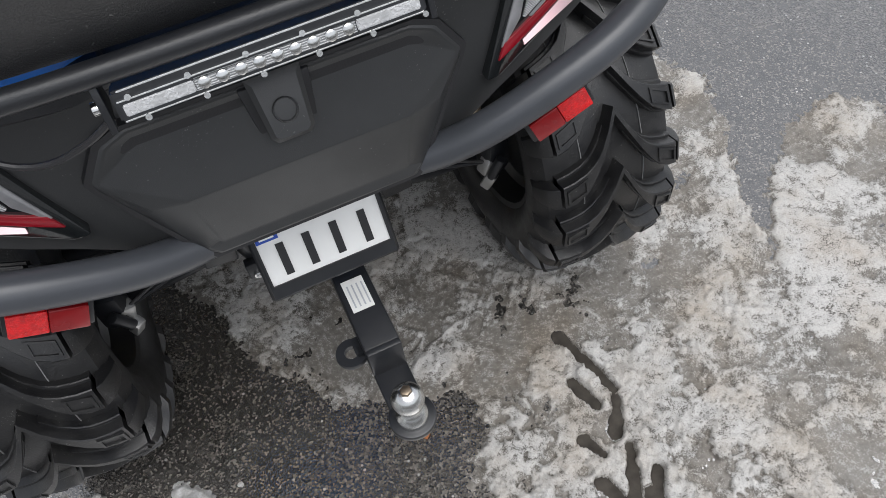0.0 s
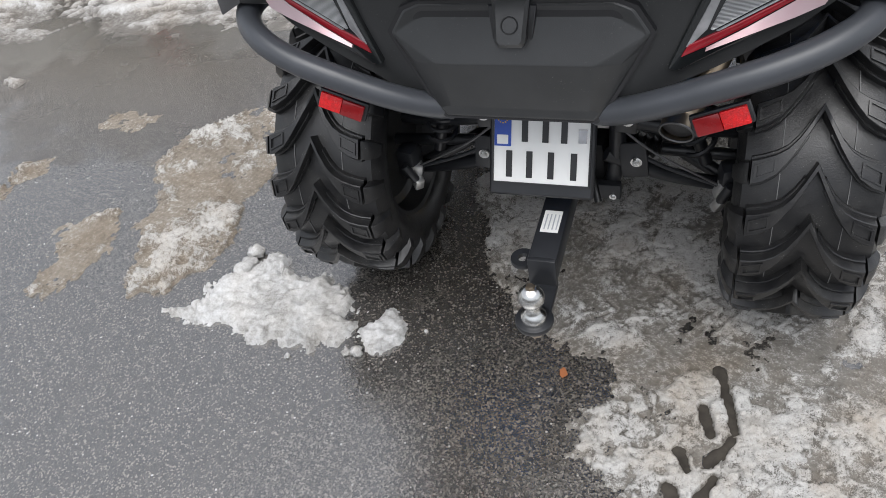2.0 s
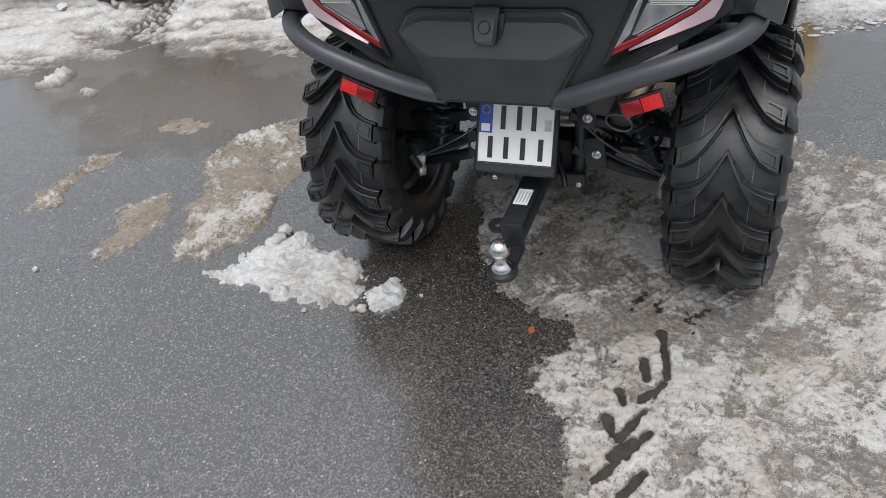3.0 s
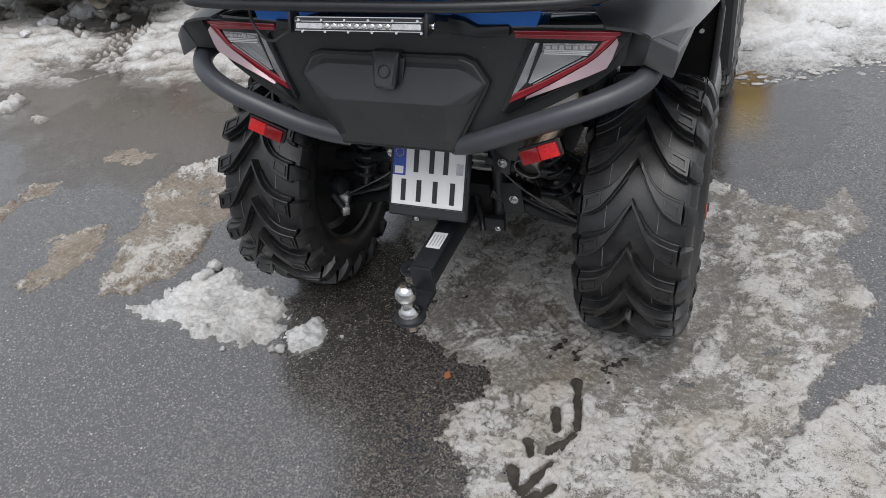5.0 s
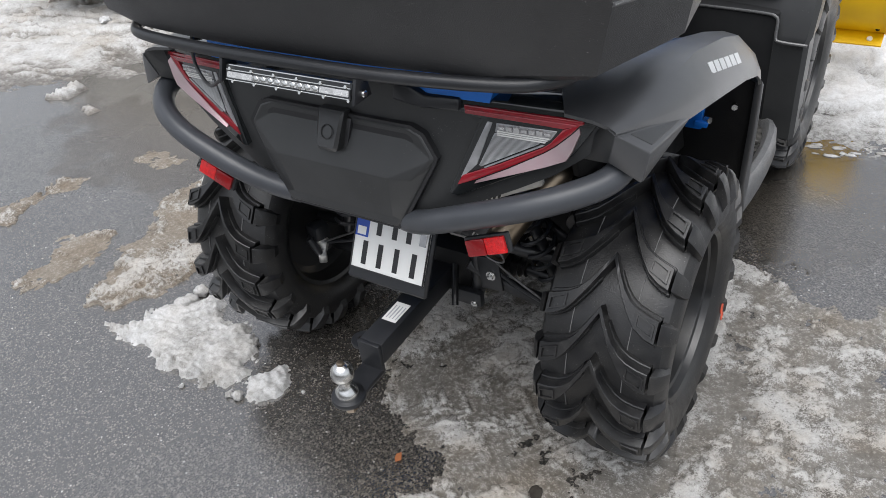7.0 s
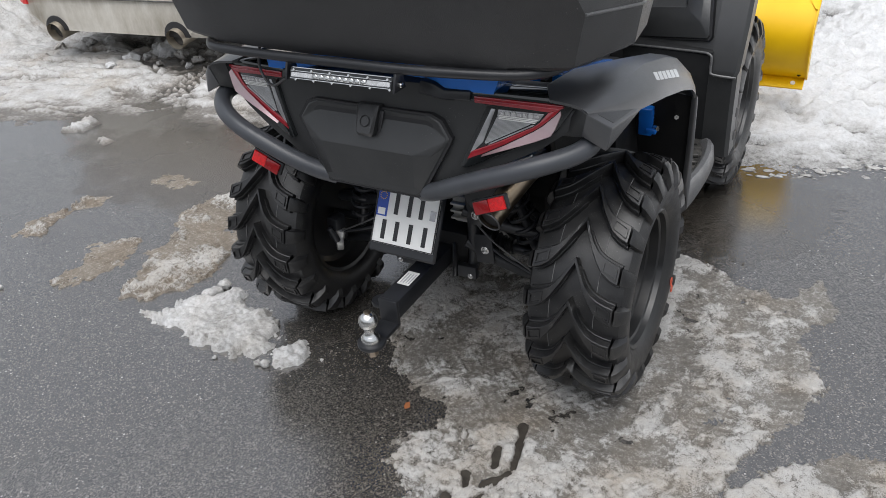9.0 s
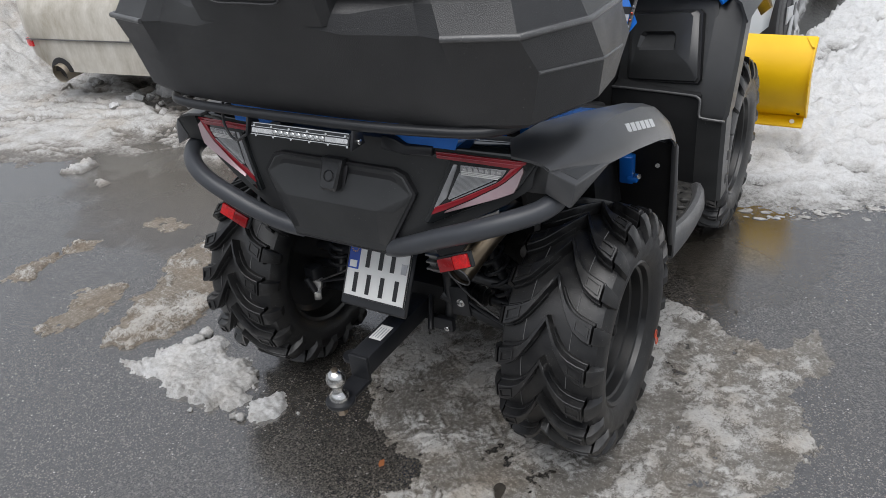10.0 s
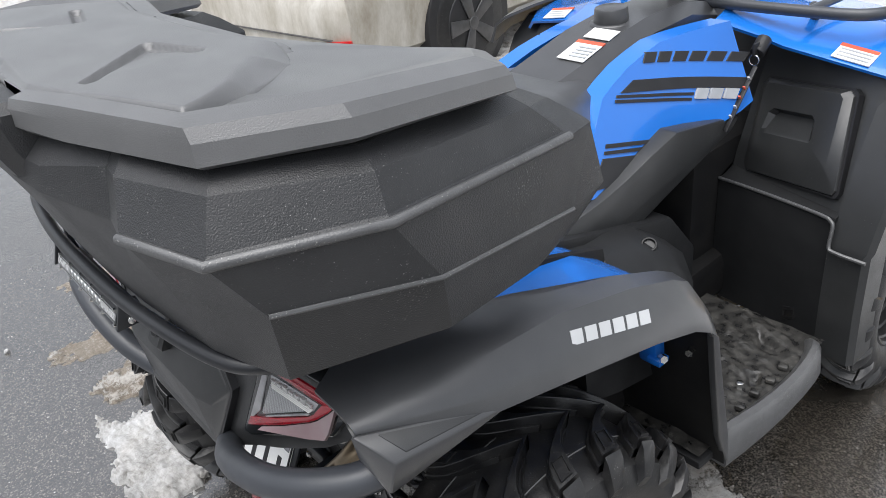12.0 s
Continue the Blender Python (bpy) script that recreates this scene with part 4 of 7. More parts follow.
def rim_mesh(W):
    bm = B()
    k = W / 0.25
    revolve(bm, [(0.188, 0.100 * k), (0.194, 0.106 * k), (0.187, 0.110 * k), (0.179, 0.104 * k), (0.176, 0.090 * k), (0.170, 0.086 * k), (0.167, 0.062 * k), (0.160, 0.058 * k), (0.157, 0.036 * k), (0.149, 0.031 * k),
                 (0.146, -0.004 * k), (0.138, -0.012 * k), (0.118, -0.010 * k), (0.108, 0.004 * k), (0.090, 0.020 * k), (0.060, 0.030 * k), (0.0, 0.030 * k)], 56)
    revolve(bm, [(0.188, -0.100 * k), (0.194, -0.106 * k), (0.178, -0.100 * k), (0.166, -0.06 * k), (0.150, -0.05 * k), (0.0, -0.05 * k)], 56)
    return finish(bm, 30)


def hub_mesh():
    bm = B()
    cyl(bm, (-0.03, 0, 0), (0.066, 0, 0), 0.040, 0.033, 8, 0.005)
    cyl(bm, (0.06, 0, 0), (0.076, 0, 0), 0.017, 0.014, 18, 0.002)
    return finish(bm, 30)


def nut_mesh():
    bm = B()
    cyl(bm, (-0.01, 0, 0), (0.016, 0, 0), 0.011, 0.009, 6, 0.0015)
    return finish(bm, 30)


def line_mesh(R, u):
    bm = B()
    revolve(bm, [(R - 0.036, u - 0.0008), (R - 0.0308, u - 0.0006), (R - 0.0308, u + 0.0006), (R - 0.036, u + 0.0008)], 72, True)
    return finish(bm, 30)


TYRES = {}


def wheel(x, y, W, steer=0):
    R = 0.327
    if W not in TYRES:
        TYRES[W] = [tyre_mesh(R, W, 20), rim_mesh(W), hub_mesh(), nut_mesh(), line_mesh(R, 0.055 * W / 0.25), line_mesh(R, -0.055 * W / 0.25)]
        for me, mat in zip(TYRES[W], (RUBBER, RIM, DARK, CHROME, CHALK, CHALK)):
            me.materials.append(mat)
    tyre, rim, hub, nut, la, lb = TYRES[W]
    s = 1 if x > 0 else -1
    w = new("wheel", hub)
    w.parent = quad
    w.matrix_parent_inverse = quad.matrix_world.inverted()
    w.matrix_basis = pose(x, y, R, 0, 0, steer) @ Matrix.Diagonal((s, 1, 1, 1))
    bpy.context.view_layer.update()
    for name, me in (("tyre", tyre), ("rim", rim), ("tread_line", la), ("tread_line", lb)):
        o = new(name, me)
        o.parent = w
    for a in (45, 135, 225, 315):
        o = new("wheel_nut", nut)
        o.parent = w
        o.matrix_basis = pose(0.040, 0.060 * math.cos(radians(a)), 0.060 * math.sin(radians(a)))
    return w


RX, RY, FY = 0.480, 0.272, 1.586
wheel(RX, RY, 0.255)
bm = B()
for dy, dz in ((0.0, 0.0), (0.013, -0.030)):
    tube(bm, [(0.6085, 0.468 + dy + 0.009 * math.cos(a), 0.200 + dz + 0.013 * math.sin(a)) for a in [2 * math.pi * k / 20 for k in range(21)]], 0.0016, 6, 1, False, False)
part("sidewall_mark", bm, STICKER_RED, quad)
wheel(-RX, RY, 0.255)
wheel(0.497, FY, 0.215)
wheel(-0.497, FY, 0.215)


# tail: a curved panel that narrows downwards, with the hexagonal hatch on it
def tail_panel():
    cols = [(0.0, 0.655, -0.074, 0.932, -0.030), (0.12, 0.656, -0.073, 0.932, -0.029), (0.150, 0.664, -0.069, 0.930, -0.028), (0.20, 0.695, -0.064, 0.928, -0.026),
            (0.25, 0.724, -0.058, 0.925, -0.024), (0.30, 0.747, -0.050, 0.922, -0.018), (0.35, 0.772, -0.040, 0.920, -0.012), (0.41, 0.803, -0.024, 0.916, -0.002), (0.46, 0.840, -0.008, 0.912, 0.006),
            (0.498, 0.875, 0.006, 0.906, 0.016)]
    full = [(-c[0], *c[1:]) for c in reversed(cols[1:])] + cols
    bm = B()
    rings = []
    for x, z0, y0, z1, y1 in full:
        f = 0.07
        rings.append([(x, y0, z0), (x, y0 + (y1 - y0) * 0.5 - 0.004, (z0 + z1) / 2), (x, y1 - 0.002, z1 - 0.012), (x, y1 + 0.014, z1), (x, y1 + f, z1), (x, y0 + f, z0 + 0.01)])
    loft(bm, rings)
    part("tail_panel", bm, PLASTIC_DEEP, quad, "matt black moulded tail panel")


tail_panel()


def tail_y(x, z):
    return -0.2314 + 0.129 * abs(x) + 0.176 * z


def hatch():
    outer = [(-0.156, 0.857), (0.156, 0.857), (0.183, 0.847), (0.209, 0.810), (0.204, 0.797), (0.138, 0.676), (0.126, 0.664), (-0.126, 0.664), (-0.138, 0.676), (-0.204, 0.797),
             (-0.209, 0.810), (-0.183, 0.847)]
    y = lambda z: -0.047 - (0.857 - z) * 0.165
    low_y = lambda z: -0.0925 + (0.772 - z) * 0.11
    bm = B()
    ring = []
    for depth, k in ((0.02, 1.0), (-0.004, 1.0), (-0.009, 0.972)):
        ring.append([bm.verts.new((x * k, y(z) + depth, 0.762 + (z - 0.762) * k)) for x, z in outer])
    n = len(outer)
    bm.faces.new(ring[0])
    for a, b in zip(ring, ring[1:]):
        for k in range(n):
            bm.faces.new((a[k], a[(k + 1) % n], b[(k + 1) % n], b[k]))
    o = ring[2]
    tops, folds, ends, feet = [[bm.verts.new((s * x, yy, z)) for s in (-1, 1)] for x, yy, z in
                               ((0.150, -0.0545, 0.838), (0.127, -0.0945, 0.772), (0.166, -0.0850, 0.772), (0.116, -0.0845, 0.682))]
    bm.faces.new((o[0], o[1], tops[1], tops[0]))
    bm.faces.new((tops[0], tops[1], folds[1], folds[0]))
    bm.faces.new((folds[0], folds[1], feet[1], feet[0]))
    bm.faces.new((feet[0], feet[1], o[6], o[7]))
    for q, (o1, o2, o3, o4, o5, o6) in ((1, (1, 2, 3, 4, 5, 6)), (0, (0, 11, 10, 9, 8, 7))):
        for f in ((o[o1], o[o2], tops[q]), (o[o2], o[o3], tops[q]), (tops[q], o[o3], folds[q]), (o[o3], o[o4], ends[q]), (o[o3], ends[q], folds[q]),
                  (folds[q], ends[q], feet[q]), (ends[q], o[o4], o[o5], feet[q]), (feet[q], o[o5], o[o6])):
            bm.faces.new(f)
    bmesh.ops.recalc_face_normals(bm, faces=bm.faces)
    bmesh.ops.bevel(bm, geom=[e for e in bm.edges if len(e.link_faces) == 2 and e.calc_face_angle(0) > 0.15], offset=0.003, segments=2, affect="EDGES", profile=0.5)
    h = part("hatch", bm, PLASTIC_DEEP, quad, "black hexagonal rear storage hatch with bevelled facets", 12)
    # dark slab that paints the shaded gap round the hatch
    bm = B()
    big = [(x * 1.022, 0.762 + (z - 0.762) * 1.035) for x, z in outer]
    loft(bm, [[(x, y(z) + 0.015, z) for x, z in big], [(x, y(z) - 0.006, z) for x, z in big]])
    part("hatch_gap_shade", bm, INK, h)
    # black underlay: the latch groove's shade as a solid piece
    bm = B()
    prism(bm, [(-0.0385, -0.0640, 0.8680), (0.0385, -0.0640, 0.8680), (0.0312, -0.0819, 0.8154), (0.0238, -0.0841, 0.8061), (-0.0238, -0.0841, 0.8061), (-0.0312, -0.0819, 0.8154)], (0, 0.03, 0.006), 0.002)
    bmesh.ops.translate(bm, vec=(0, 0.006, -0.014), verts=bm.verts)
    part("latch_gap_shade", bm, INK, h)
    bm = B()
    loft(bm, [[(x, y0, z) for x, y0, z in ((-0.0295, -0.0500, 0.8800), (0.0295, -0.0500, 0.8800), (0.0238, -0.0791, 0.8188), (0.0180, -0.0807, 0.8129), (-0.0180, -0.0807, 0.8129), (-0.0238, -0.0791, 0.8188))],
              [(x, y0, z) for x, y0, z in ((-0.0295, -0.0680, 0.8820), (0.0295, -0.0680, 0.8820), (0.0238, -0.0975, 0.8239), (0.0180, -0.0979, 0.8154), (-0.0180, -0.0979, 0.8154), (-0.0238, -0.0975, 0.8239))],
              [(x, y0, z) for x, y0, z in ((-0.0230, -0.0740, 0.8760), (0.0230, -0.0740, 0.8760), (0.0189, -0.1019, 0.8290), (0.0148, -0.1025, 0.8239), (-0.0148, -0.1025, 0.8239), (-0.0189, -0.1019, 0.8290))]])
    bmesh.ops.translate(bm, vec=(0, 0.006, -0.014), verts=bm.verts)
    la = part("latch", bm, PLASTIC_DEEP, h, "black pull latch")
    bm = B()
    tube(bm, [(0.0125 * math.cos(a), -0.0915 + 0.0125 * math.sin(a) * 0.497, 0.850 + 0.0125 * math.sin(a) * 0.867) for a in [2 * math.pi * k / 24 for k in range(25)]], 0.0011, 6, 1, False, False)
    bmesh.ops.translate(bm, vec=(0, 0.006, -0.014), verts=bm.verts)
    part("latch_ring", bm, PLASTIC_ROUGH, la)
    # embossed maker's mark as plain raised bars
    for i in range(6):
        bm = B()
        x, z = -0.086 + i * 0.0345, 0.741
        prism(bm, [(x + dx, low_y(z + dz) - 0.0012, z + dz) for dx, dz in ((-0.0135, 0.009), (0.0135, 0.009), (0.0135, -0.009), (-0.0135, -0.009))], (0, 0.004, 0), 0.0005)
        part("embossed_bar", bm, PLASTIC_DEEP, h)


hatch()


def tail_lamp(s):
    P = lambda x, z, out=0.0: (s * x, tail_y(x, z) - out, z)
    bm = B()
    prism(bm, [P(0.232, 0.752), P(0.250, 0.750), P(0.440, 0.842), P(0.476, 0.898), P(0.470, 0.916), P(0.250, 0.922), P(0.252, 0.896), P(0.288, 0.888)], (0, 0.05, 0.004), 0.004)
    lamp = part("tail_lamp", bm, GLASS, quad, "angular tail lamp with red outline and clear lens")

    def piece(name, pts, out, mat, deep=0.012, label=""):
        b = B()
        prism(b, [P(x, z, out) for x, z in pts], (0, deep, 0), 0.0015)
        part(name, b, mat, lamp, label)

    piece("red_strip", [(0.264, 0.896), (0.361, 0.891), (0.424, 0.887), (0.456, 0.897), (0.455, 0.903), (0.262, 0.910)], 0.0035, RED_LENS)
    piece("strip_ridge", [(0.266, 0.9035), (0.446, 0.8965), (0.446, 0.8950), (0.266, 0.9015)], 0.0050, RED_RIDGE, 0.008)
    piece("red_strip", [(0.424, 0.886), (0.452, 0.897), (0.437, 0.880), (0.413, 0.858), (0.396, 0.846), (0.335, 0.812), (0.283, 0.786), (0.250, 0.772), (0.260, 0.791), (0.323, 0.818), (0.394, 0.854), (0.406, 0.863)], 0.003, RED_LENS)
    # silvered lower facet, whose outer edge stands proud so that it leans towards the sky
    b = B()
    edge_in = [(0.449, 0.891), (0.437, 0.878), (0.414, 0.857), (0.397, 0.845), (0.337, 0.811), (0.285, 0.785)]
    edge_out = [(0.453, 0.885), (0.443, 0.856), (0.434, 0.840), (0.400, 0.825), (0.343, 0.804), (0.284, 0.7825)]
    loft(b, [[P(*p, 0.002), P(*q, 0.008), P(q[0], q[1] - 0.002, 0.004), P(p[0], p[1] - 0.004, -0.010)] for p, q in zip(edge_in, edge_out)])
    part("lower_facet", b, LAMP_SILVER, lamp, "silvered pale pink lamp facet")
    piece("clear_lens", [(0.313, 0.868), (0.392, 0.862), (0.385, 0.857), (0.292, 0.809), (0.288, 0.811)], 0.0015, CLEAR_LENS, 0.01, "clear ribbed reversing lens")
    piece("lens_band", [(0.316, 0.885), (0.416, 0.882), (0.406, 0.867), (0.398, 0.862), (0.314, 0.869)], 0.0010, PALE_FACET, 0.01)
    for i in range(7):
        b = B()
        x = 0.326 + i * 0.0125
        box(b, P(x, 0.8785 - i * 0.0004, 0.002), (0.0105, 0.006, 0.006 + 0.002 * (i % 3)), 0.001)
        part("led", b, LED, lamp)
    for i in range(3):
        z = 0.8735 - i * 0.0032
        piece("lens_rib", [(0.318, z), (0.404 - i * 0.003, z - 0.004), (0.404 - i * 0.003, z - 0.0052), (0.318, z - 0.0012)], 0.0030, STICKER, 0.006)
    piece("side_facet", [(0.301, 0.886), (0.310, 0.885), (0.285, 0.812), (0.262, 0.788), (0.256, 0.786)], 0.002, PALE_FACET, 0.01, "pale clear lens edge")
    piece("lens_bar", [(0.392, 0.858), (0.397, 0.857), (0.300, 0.808), (0.296, 0.809)], 0.0030, PALE_FACET, 0.01)


tail_lamp(1)
tail_lamp(-1)

# dark cover strips beside the light bar, and the blue body edge above
for s in (1, -1):
    bm = B()
    prism(bm, [(s * 0.135, -0.060, 0.908), (s * 0.175, -0.058, 0.903), (s * 0.195, -0.054, 0.898), (s * 0.256, -0.048, 0.900), (s * 0.256, -0.044, 0.920), (s * 0.195, -0.052, 0.920), (s * 0.170, -0.054, 0.932), (s * 0.140, -0.056, 0.938)],
          (0, 0.04, 0), 0.004)
    part("tail_cover", bm, STEEL, quad)
bm = B()
half = [((0.0, -0.034, 0.940), (0.0, -0.030, 0.966)), ((0.14, -0.036, 0.935), (0.14, -0.032, 0.962)), ((0.19, -0.042, 0.918), (0.20, -0.034, 0.956)), ((0.305, -0.034, 0.916), (0.318, -0.024, 0.954))]
rows = []
for lo, hi in [((-a[0], *a[1:]), (-b[0], *b[1:])) for a, b in reversed(half[1:])] + half:
    x = lo[0]
    sx = 1 if x >= 0 else -1
    rows.append([lo, hi, (x * 0.95, 0.20, 0.905), (x * 0.70, 0.42, 0.80), (x * 0.70, 0.50, 0.76), (x * 0.70, 0.50, 0.70), (x, 0.2, 0.86)])
loft(bm, rows)
part("rear_body", bm, BLUE, quad, "glossy blue rear body panel")


# rear fender: sections from the inner edge over the shoulder down to the lip
def rear_fender(s):
    secs = [(-0.030, [(0.43, 0.918), (0.475, 0.914), (0.498, 0.908), (0.509, 0.902), (0.511, 0.899), (0.511, 0.893)]),
            (0.03, [(0.40, 0.926), (0.47, 0.922), (0.510, 0.908), (0.527, 0.894), (0.530, 0.888), (0.530, 0.880)]),
            (0.15, [(0.415, 0.922), (0.475, 0.920), (0.528, 0.906), (0.554, 0.884), (0.564, 0.868), (0.569, 0.846)]),
            (0.30, [(0.440, 0.893), (0.480, 0.905), (0.530, 0.896), (0.556, 0.868), (0.578, 0.840), (0.586, 0.822)]),
            (0.46, [(0.472, 0.852), (0.500, 0.868), (0.540, 0.862), (0.566, 0.832), (0.586, 0.800), (0.591, 0.782)]),
            (0.56, [(0.488, 0.818), (0.515, 0.834), (0.545, 0.828), (0.574, 0.798), (0.590, 0.766), (0.593, 0.748)]),
            (0.605, [(0.488, 0.790), (0.515, 0.808), (0.545, 0.802), (0.574, 0.775), (0.590, 0.740), (0.593, 0.720)]),
            (0.632, [(0.488, 0.740), (0.515, 0.760), (0.545, 0.755), (0.574, 0.735), (0.590, 0.700), (0.593, 0.680)]),
            (0.640, [(0.488, 0.700), (0.515, 0.715), (0.545, 0.715), (0.574, 0.700), (0.590, 0.670), (0.593, 0.650)])]
    bm = B()
    shell(bm, [[(s * x, y, z) for x, z in pts] for y, pts in secs], 0.006)
    f = part("rear_fender", bm, PLASTIC, quad, "satin black rear wheel fender with pale bars", 30)
    bm = B()
    prism(bm, [(s * 0.596, 0.612, 0.715), (s * 0.597, 0.628, 0.700), (s * 0.592, 0.668, 0.56), (s * 0.584, 0.720, 0.40), (s * 0.578, 0.742, 0.296), (s * 0.576, 0.700, 0.40), (s * 0.588, 0.650, 0.56), (s * 0.594, 0.618, 0.69)],
          (-s * 0.014, 0, 0), 0.002)
    part("fender_lip", bm, PLASTIC, f)
    bm = B()
    cyl(bm, (s * 0.355, 0.47, 0.60), (s * 0.366, 0.47, 0.60), 0.009, seg=14, bevel=0.002)
    part("liner_clip", bm, STICKER, f)
    # wedge-shaped rear end with a sunk triangle on top
    tl, mid, far, tip, low = (s * 0.511, -0.038, 0.901), (s * 0.557, -0.010, 0.866), (s * 0.570, 0.175, 0.846), (s * 0.551, -0.022, 0.817), (s * 0.497, -0.026, 0.846)
    inr, inl = (s * 0.530, 0.150, 0.842), (s * 0.505, 0.03, 0.84)
    bm = B()
    vs = [bm.verts.new(p) for p in (tl, mid, far, tip, low, inr, inl)]
    for f4 in ((0, 1, 2), (1, 3, 2), (0, 4, 3, 1), (0, 2, 5, 6), (0, 6, 4), (3, 4, 6, 5), (2, 3, 5)):
        bm.faces.new([vs[k] for k in f4])
    bmesh.ops.recalc_face_normals(bm, faces=bm.faces)
    bmesh.ops.bevel(bm, geom=list(bm.edges), offset=0.003, segments=2, affect="EDGES", profile=0.5)
    fin = part("fender_fin", bm, PLASTIC, f)
    bm = B()
    c3 = (Vector(tl) + Vector(mid) + Vector(far)) / 3
    prism(bm, [c3 + (Vector(p) - c3) * 0.62 + Vector((0, 0, 0.0015)) for p in (tl, mid, far)], (0, 0, -0.004), 0.001)
    part("fin_inlay", bm, PLASTIC_DEEP, fin)
    bm = B()
    prism(bm, [(s * 0.455, -0.012, 0.914), (s * 0.500, -0.034, 0.904), (s * 0.513, -0.034, 0.896), (s * 0.500, -0.024, 0.842), (s * 0.462, -0.008, 0.832), (s * 0.440, 0.0, 0.828), (s * 0.478, -0.006, 0.896)], (0, 0.06, 0), 0.003)
    part("fender_end", bm, PLASTIC_DEEP, f)
    # maker's mark on the side as plain pale bars
    for i in range(6):
        t = (i + 0.5) / 6
        y = 0.300 + 0.166 * t
        x0, z0 = 0.547 + 0.016 * t, 0.876 - 0.045 * t
        bm = B()
        dirn = Vector((0.016 * s, 0.166, -0.045)).normalized()
        up = Vector((-0.022 * s, 0.01, 0.030)).normalized()
        out = dirn.cross(up).normalized() * s
        c = Vector((s * (x0 + 0.006), y, z0 - 0.010))
        quadpts = [c + dirn * a * 0.0115 + up * b * 0.013 + out * 0.004 for a, b in ((-1.15, -0.8), (0.85, -0.8), (1.15, 0.8), (-0.85, 0.8))]
        prism(bm, quadpts, -out * 0.006)
        part("printed_bar", bm, LIGHT_PRINT, f)
    bm = B()
    prism(bm, [(s * 0.36, 0.12, 0.90), (s * 0.36, 0.30, 0.90), (s * 0.36, 0.62, 0.79), (s * 0.36, 0.655, 0.60), (s * 0.36, 0.69, 0.36), (s * 0.36, 0.60, 0.34), (s * 0.36, 0.55, 0.50), (s * 0.36, 0.20, 0.66)],
          (-s * 0.015, 0, 0), 0.004)
    part("wheel_well_liner", bm, DARK, quad)
    bm = B()
    prism(bm, [(s * 0.34, 0.640, 0.74), (s * 0.585, 0.636, 0.70), (s * 0.578, 0.716, 0.40), (s * 0.572, 0.740, 0.300), (s * 0.34, 0.730, 0.300)], (0, -0.006, 0), 0)
    part("mud_flap", bm, DARK, quad)
    bm = B()
    loft(bm, [[(s * x, y, z) for x, z in ((0.27, zi), (0.36, zi + 0.006), (xo, zo), (xo, zo - 0.03), (0.27, zi - 0.03))] for y, zi, xo, zo in
              ((0.16, 0.895, 0.425, 0.900), (0.30, 0.862, 0.452, 0.876), (0.44, 0.832, 0.478, 0.846), (0.53, 0.812, 0.488, 0.822), (0.60, 0.77, 0.490, 0.775))])
    part("inner_fender", bm, BLUE, quad, "glossy blue inner rear fender", 50)
    bm = B()
    box(bm, (s * 0.459, 0.634, 0.615), (0.040, 0.030, 0.085), 0.005, (6, 0, 0))
    box(bm, (s * 0.478, 0.628, 0.590), (0.030, 0.030, 0.014), 0.003)
    br = part("frame_bracket", bm, BLUE, quad, "blue frame bracket")
    bm = B()
    cyl(bm, (s * 0.484, 0.628, 0.597), (s * 0.496, 0.622, 0.600), 0.008, seg=6)
    part("bolt", bm, CHROME, br)
    bm = B()
    cyl(bm, (s * 0.540, 0.640, 0.638), (s * 0.545, 0.622, 0.640), 0.007, seg=6)
    part("bolt", bm, CHROME, br)


rear_fender(1)
rear_fender(-1)


# rear bumper bars and their reflectors
def bumper(s):
    bm = B()
    tube(bm, [(s * 0.125, -0.055, 0.662), (s * 0.165, -0.076, 0.680), (s * 0.22, -0.096, 0.709), (s * 0.30, -0.106, 0.747), (s * 0.38, -0.100, 0.777), (s * 0.445, -0.074, 0.797),
              (s * 0.492, -0.030, 0.808), (s * 0.508, 0.015, 0.818), (s * 0.49, 0.06, 0.825), (s * 0.44, 0.09, 0.82)], 0.0225, 18)
    bar = part("bumper_bar", bm, TUBE, quad, "satin black tubular bumper bar")
    bm = B()
    box(bm, (s * 0.317, -0.090, 0.684), (0.092, 0.012, 0.036), 0.003, (-14, -s * 23, -s * 1))
    r = part("reflector_mount", bm, STEEL, bar)
    for k, m in ((-1, RED_PLAIN), (1, REFLECTOR)):
        bm = B()
        o = Vector((s * 0.317, -0.0985, 0.685)) + Vector((s * 0.92, 0, 0.39)) * (0.0205 * k)
        box(bm, o, (0.0405, 0.008, 0.030), 0.002, (-14, -s * 23, -s * 1))
        part("reflector", bm, m, r, "red reflector" if k > 0 else "dark red reflector")


bumper(1)
bumper(-1)

# rear rack tubes
bm = B()
tube(bm, [(-0.43, 0.50, 0.99), (-0.45, 0.2, 0.985), (-0.455, -0.02, 0.980), (-0.43, -0.085, 0.981), (-0.36, -0.118, 0.984), (-0.18, -0.142, 0.990), (0.0, -0.148, 0.993), (0.18, -0.142, 0.992),
          (0.36, -0.118, 0.992), (0.43, -0.085, 0.992), (0.455, -0.02, 0.990), (0.45, 0.2, 0.990), (0.43, 0.50, 0.990)], 0.0108, 14)
rack = part("rear_rack", bm, STEEL, quad, "black tubular rear rack")
for y in (0.08, 0.24, 0.40):
    part("rack_crossbar", tube(B(), [(-0.45, y, 0.986), (0.45, y, 0.99)], 0.011, 10), TUBE, rack)
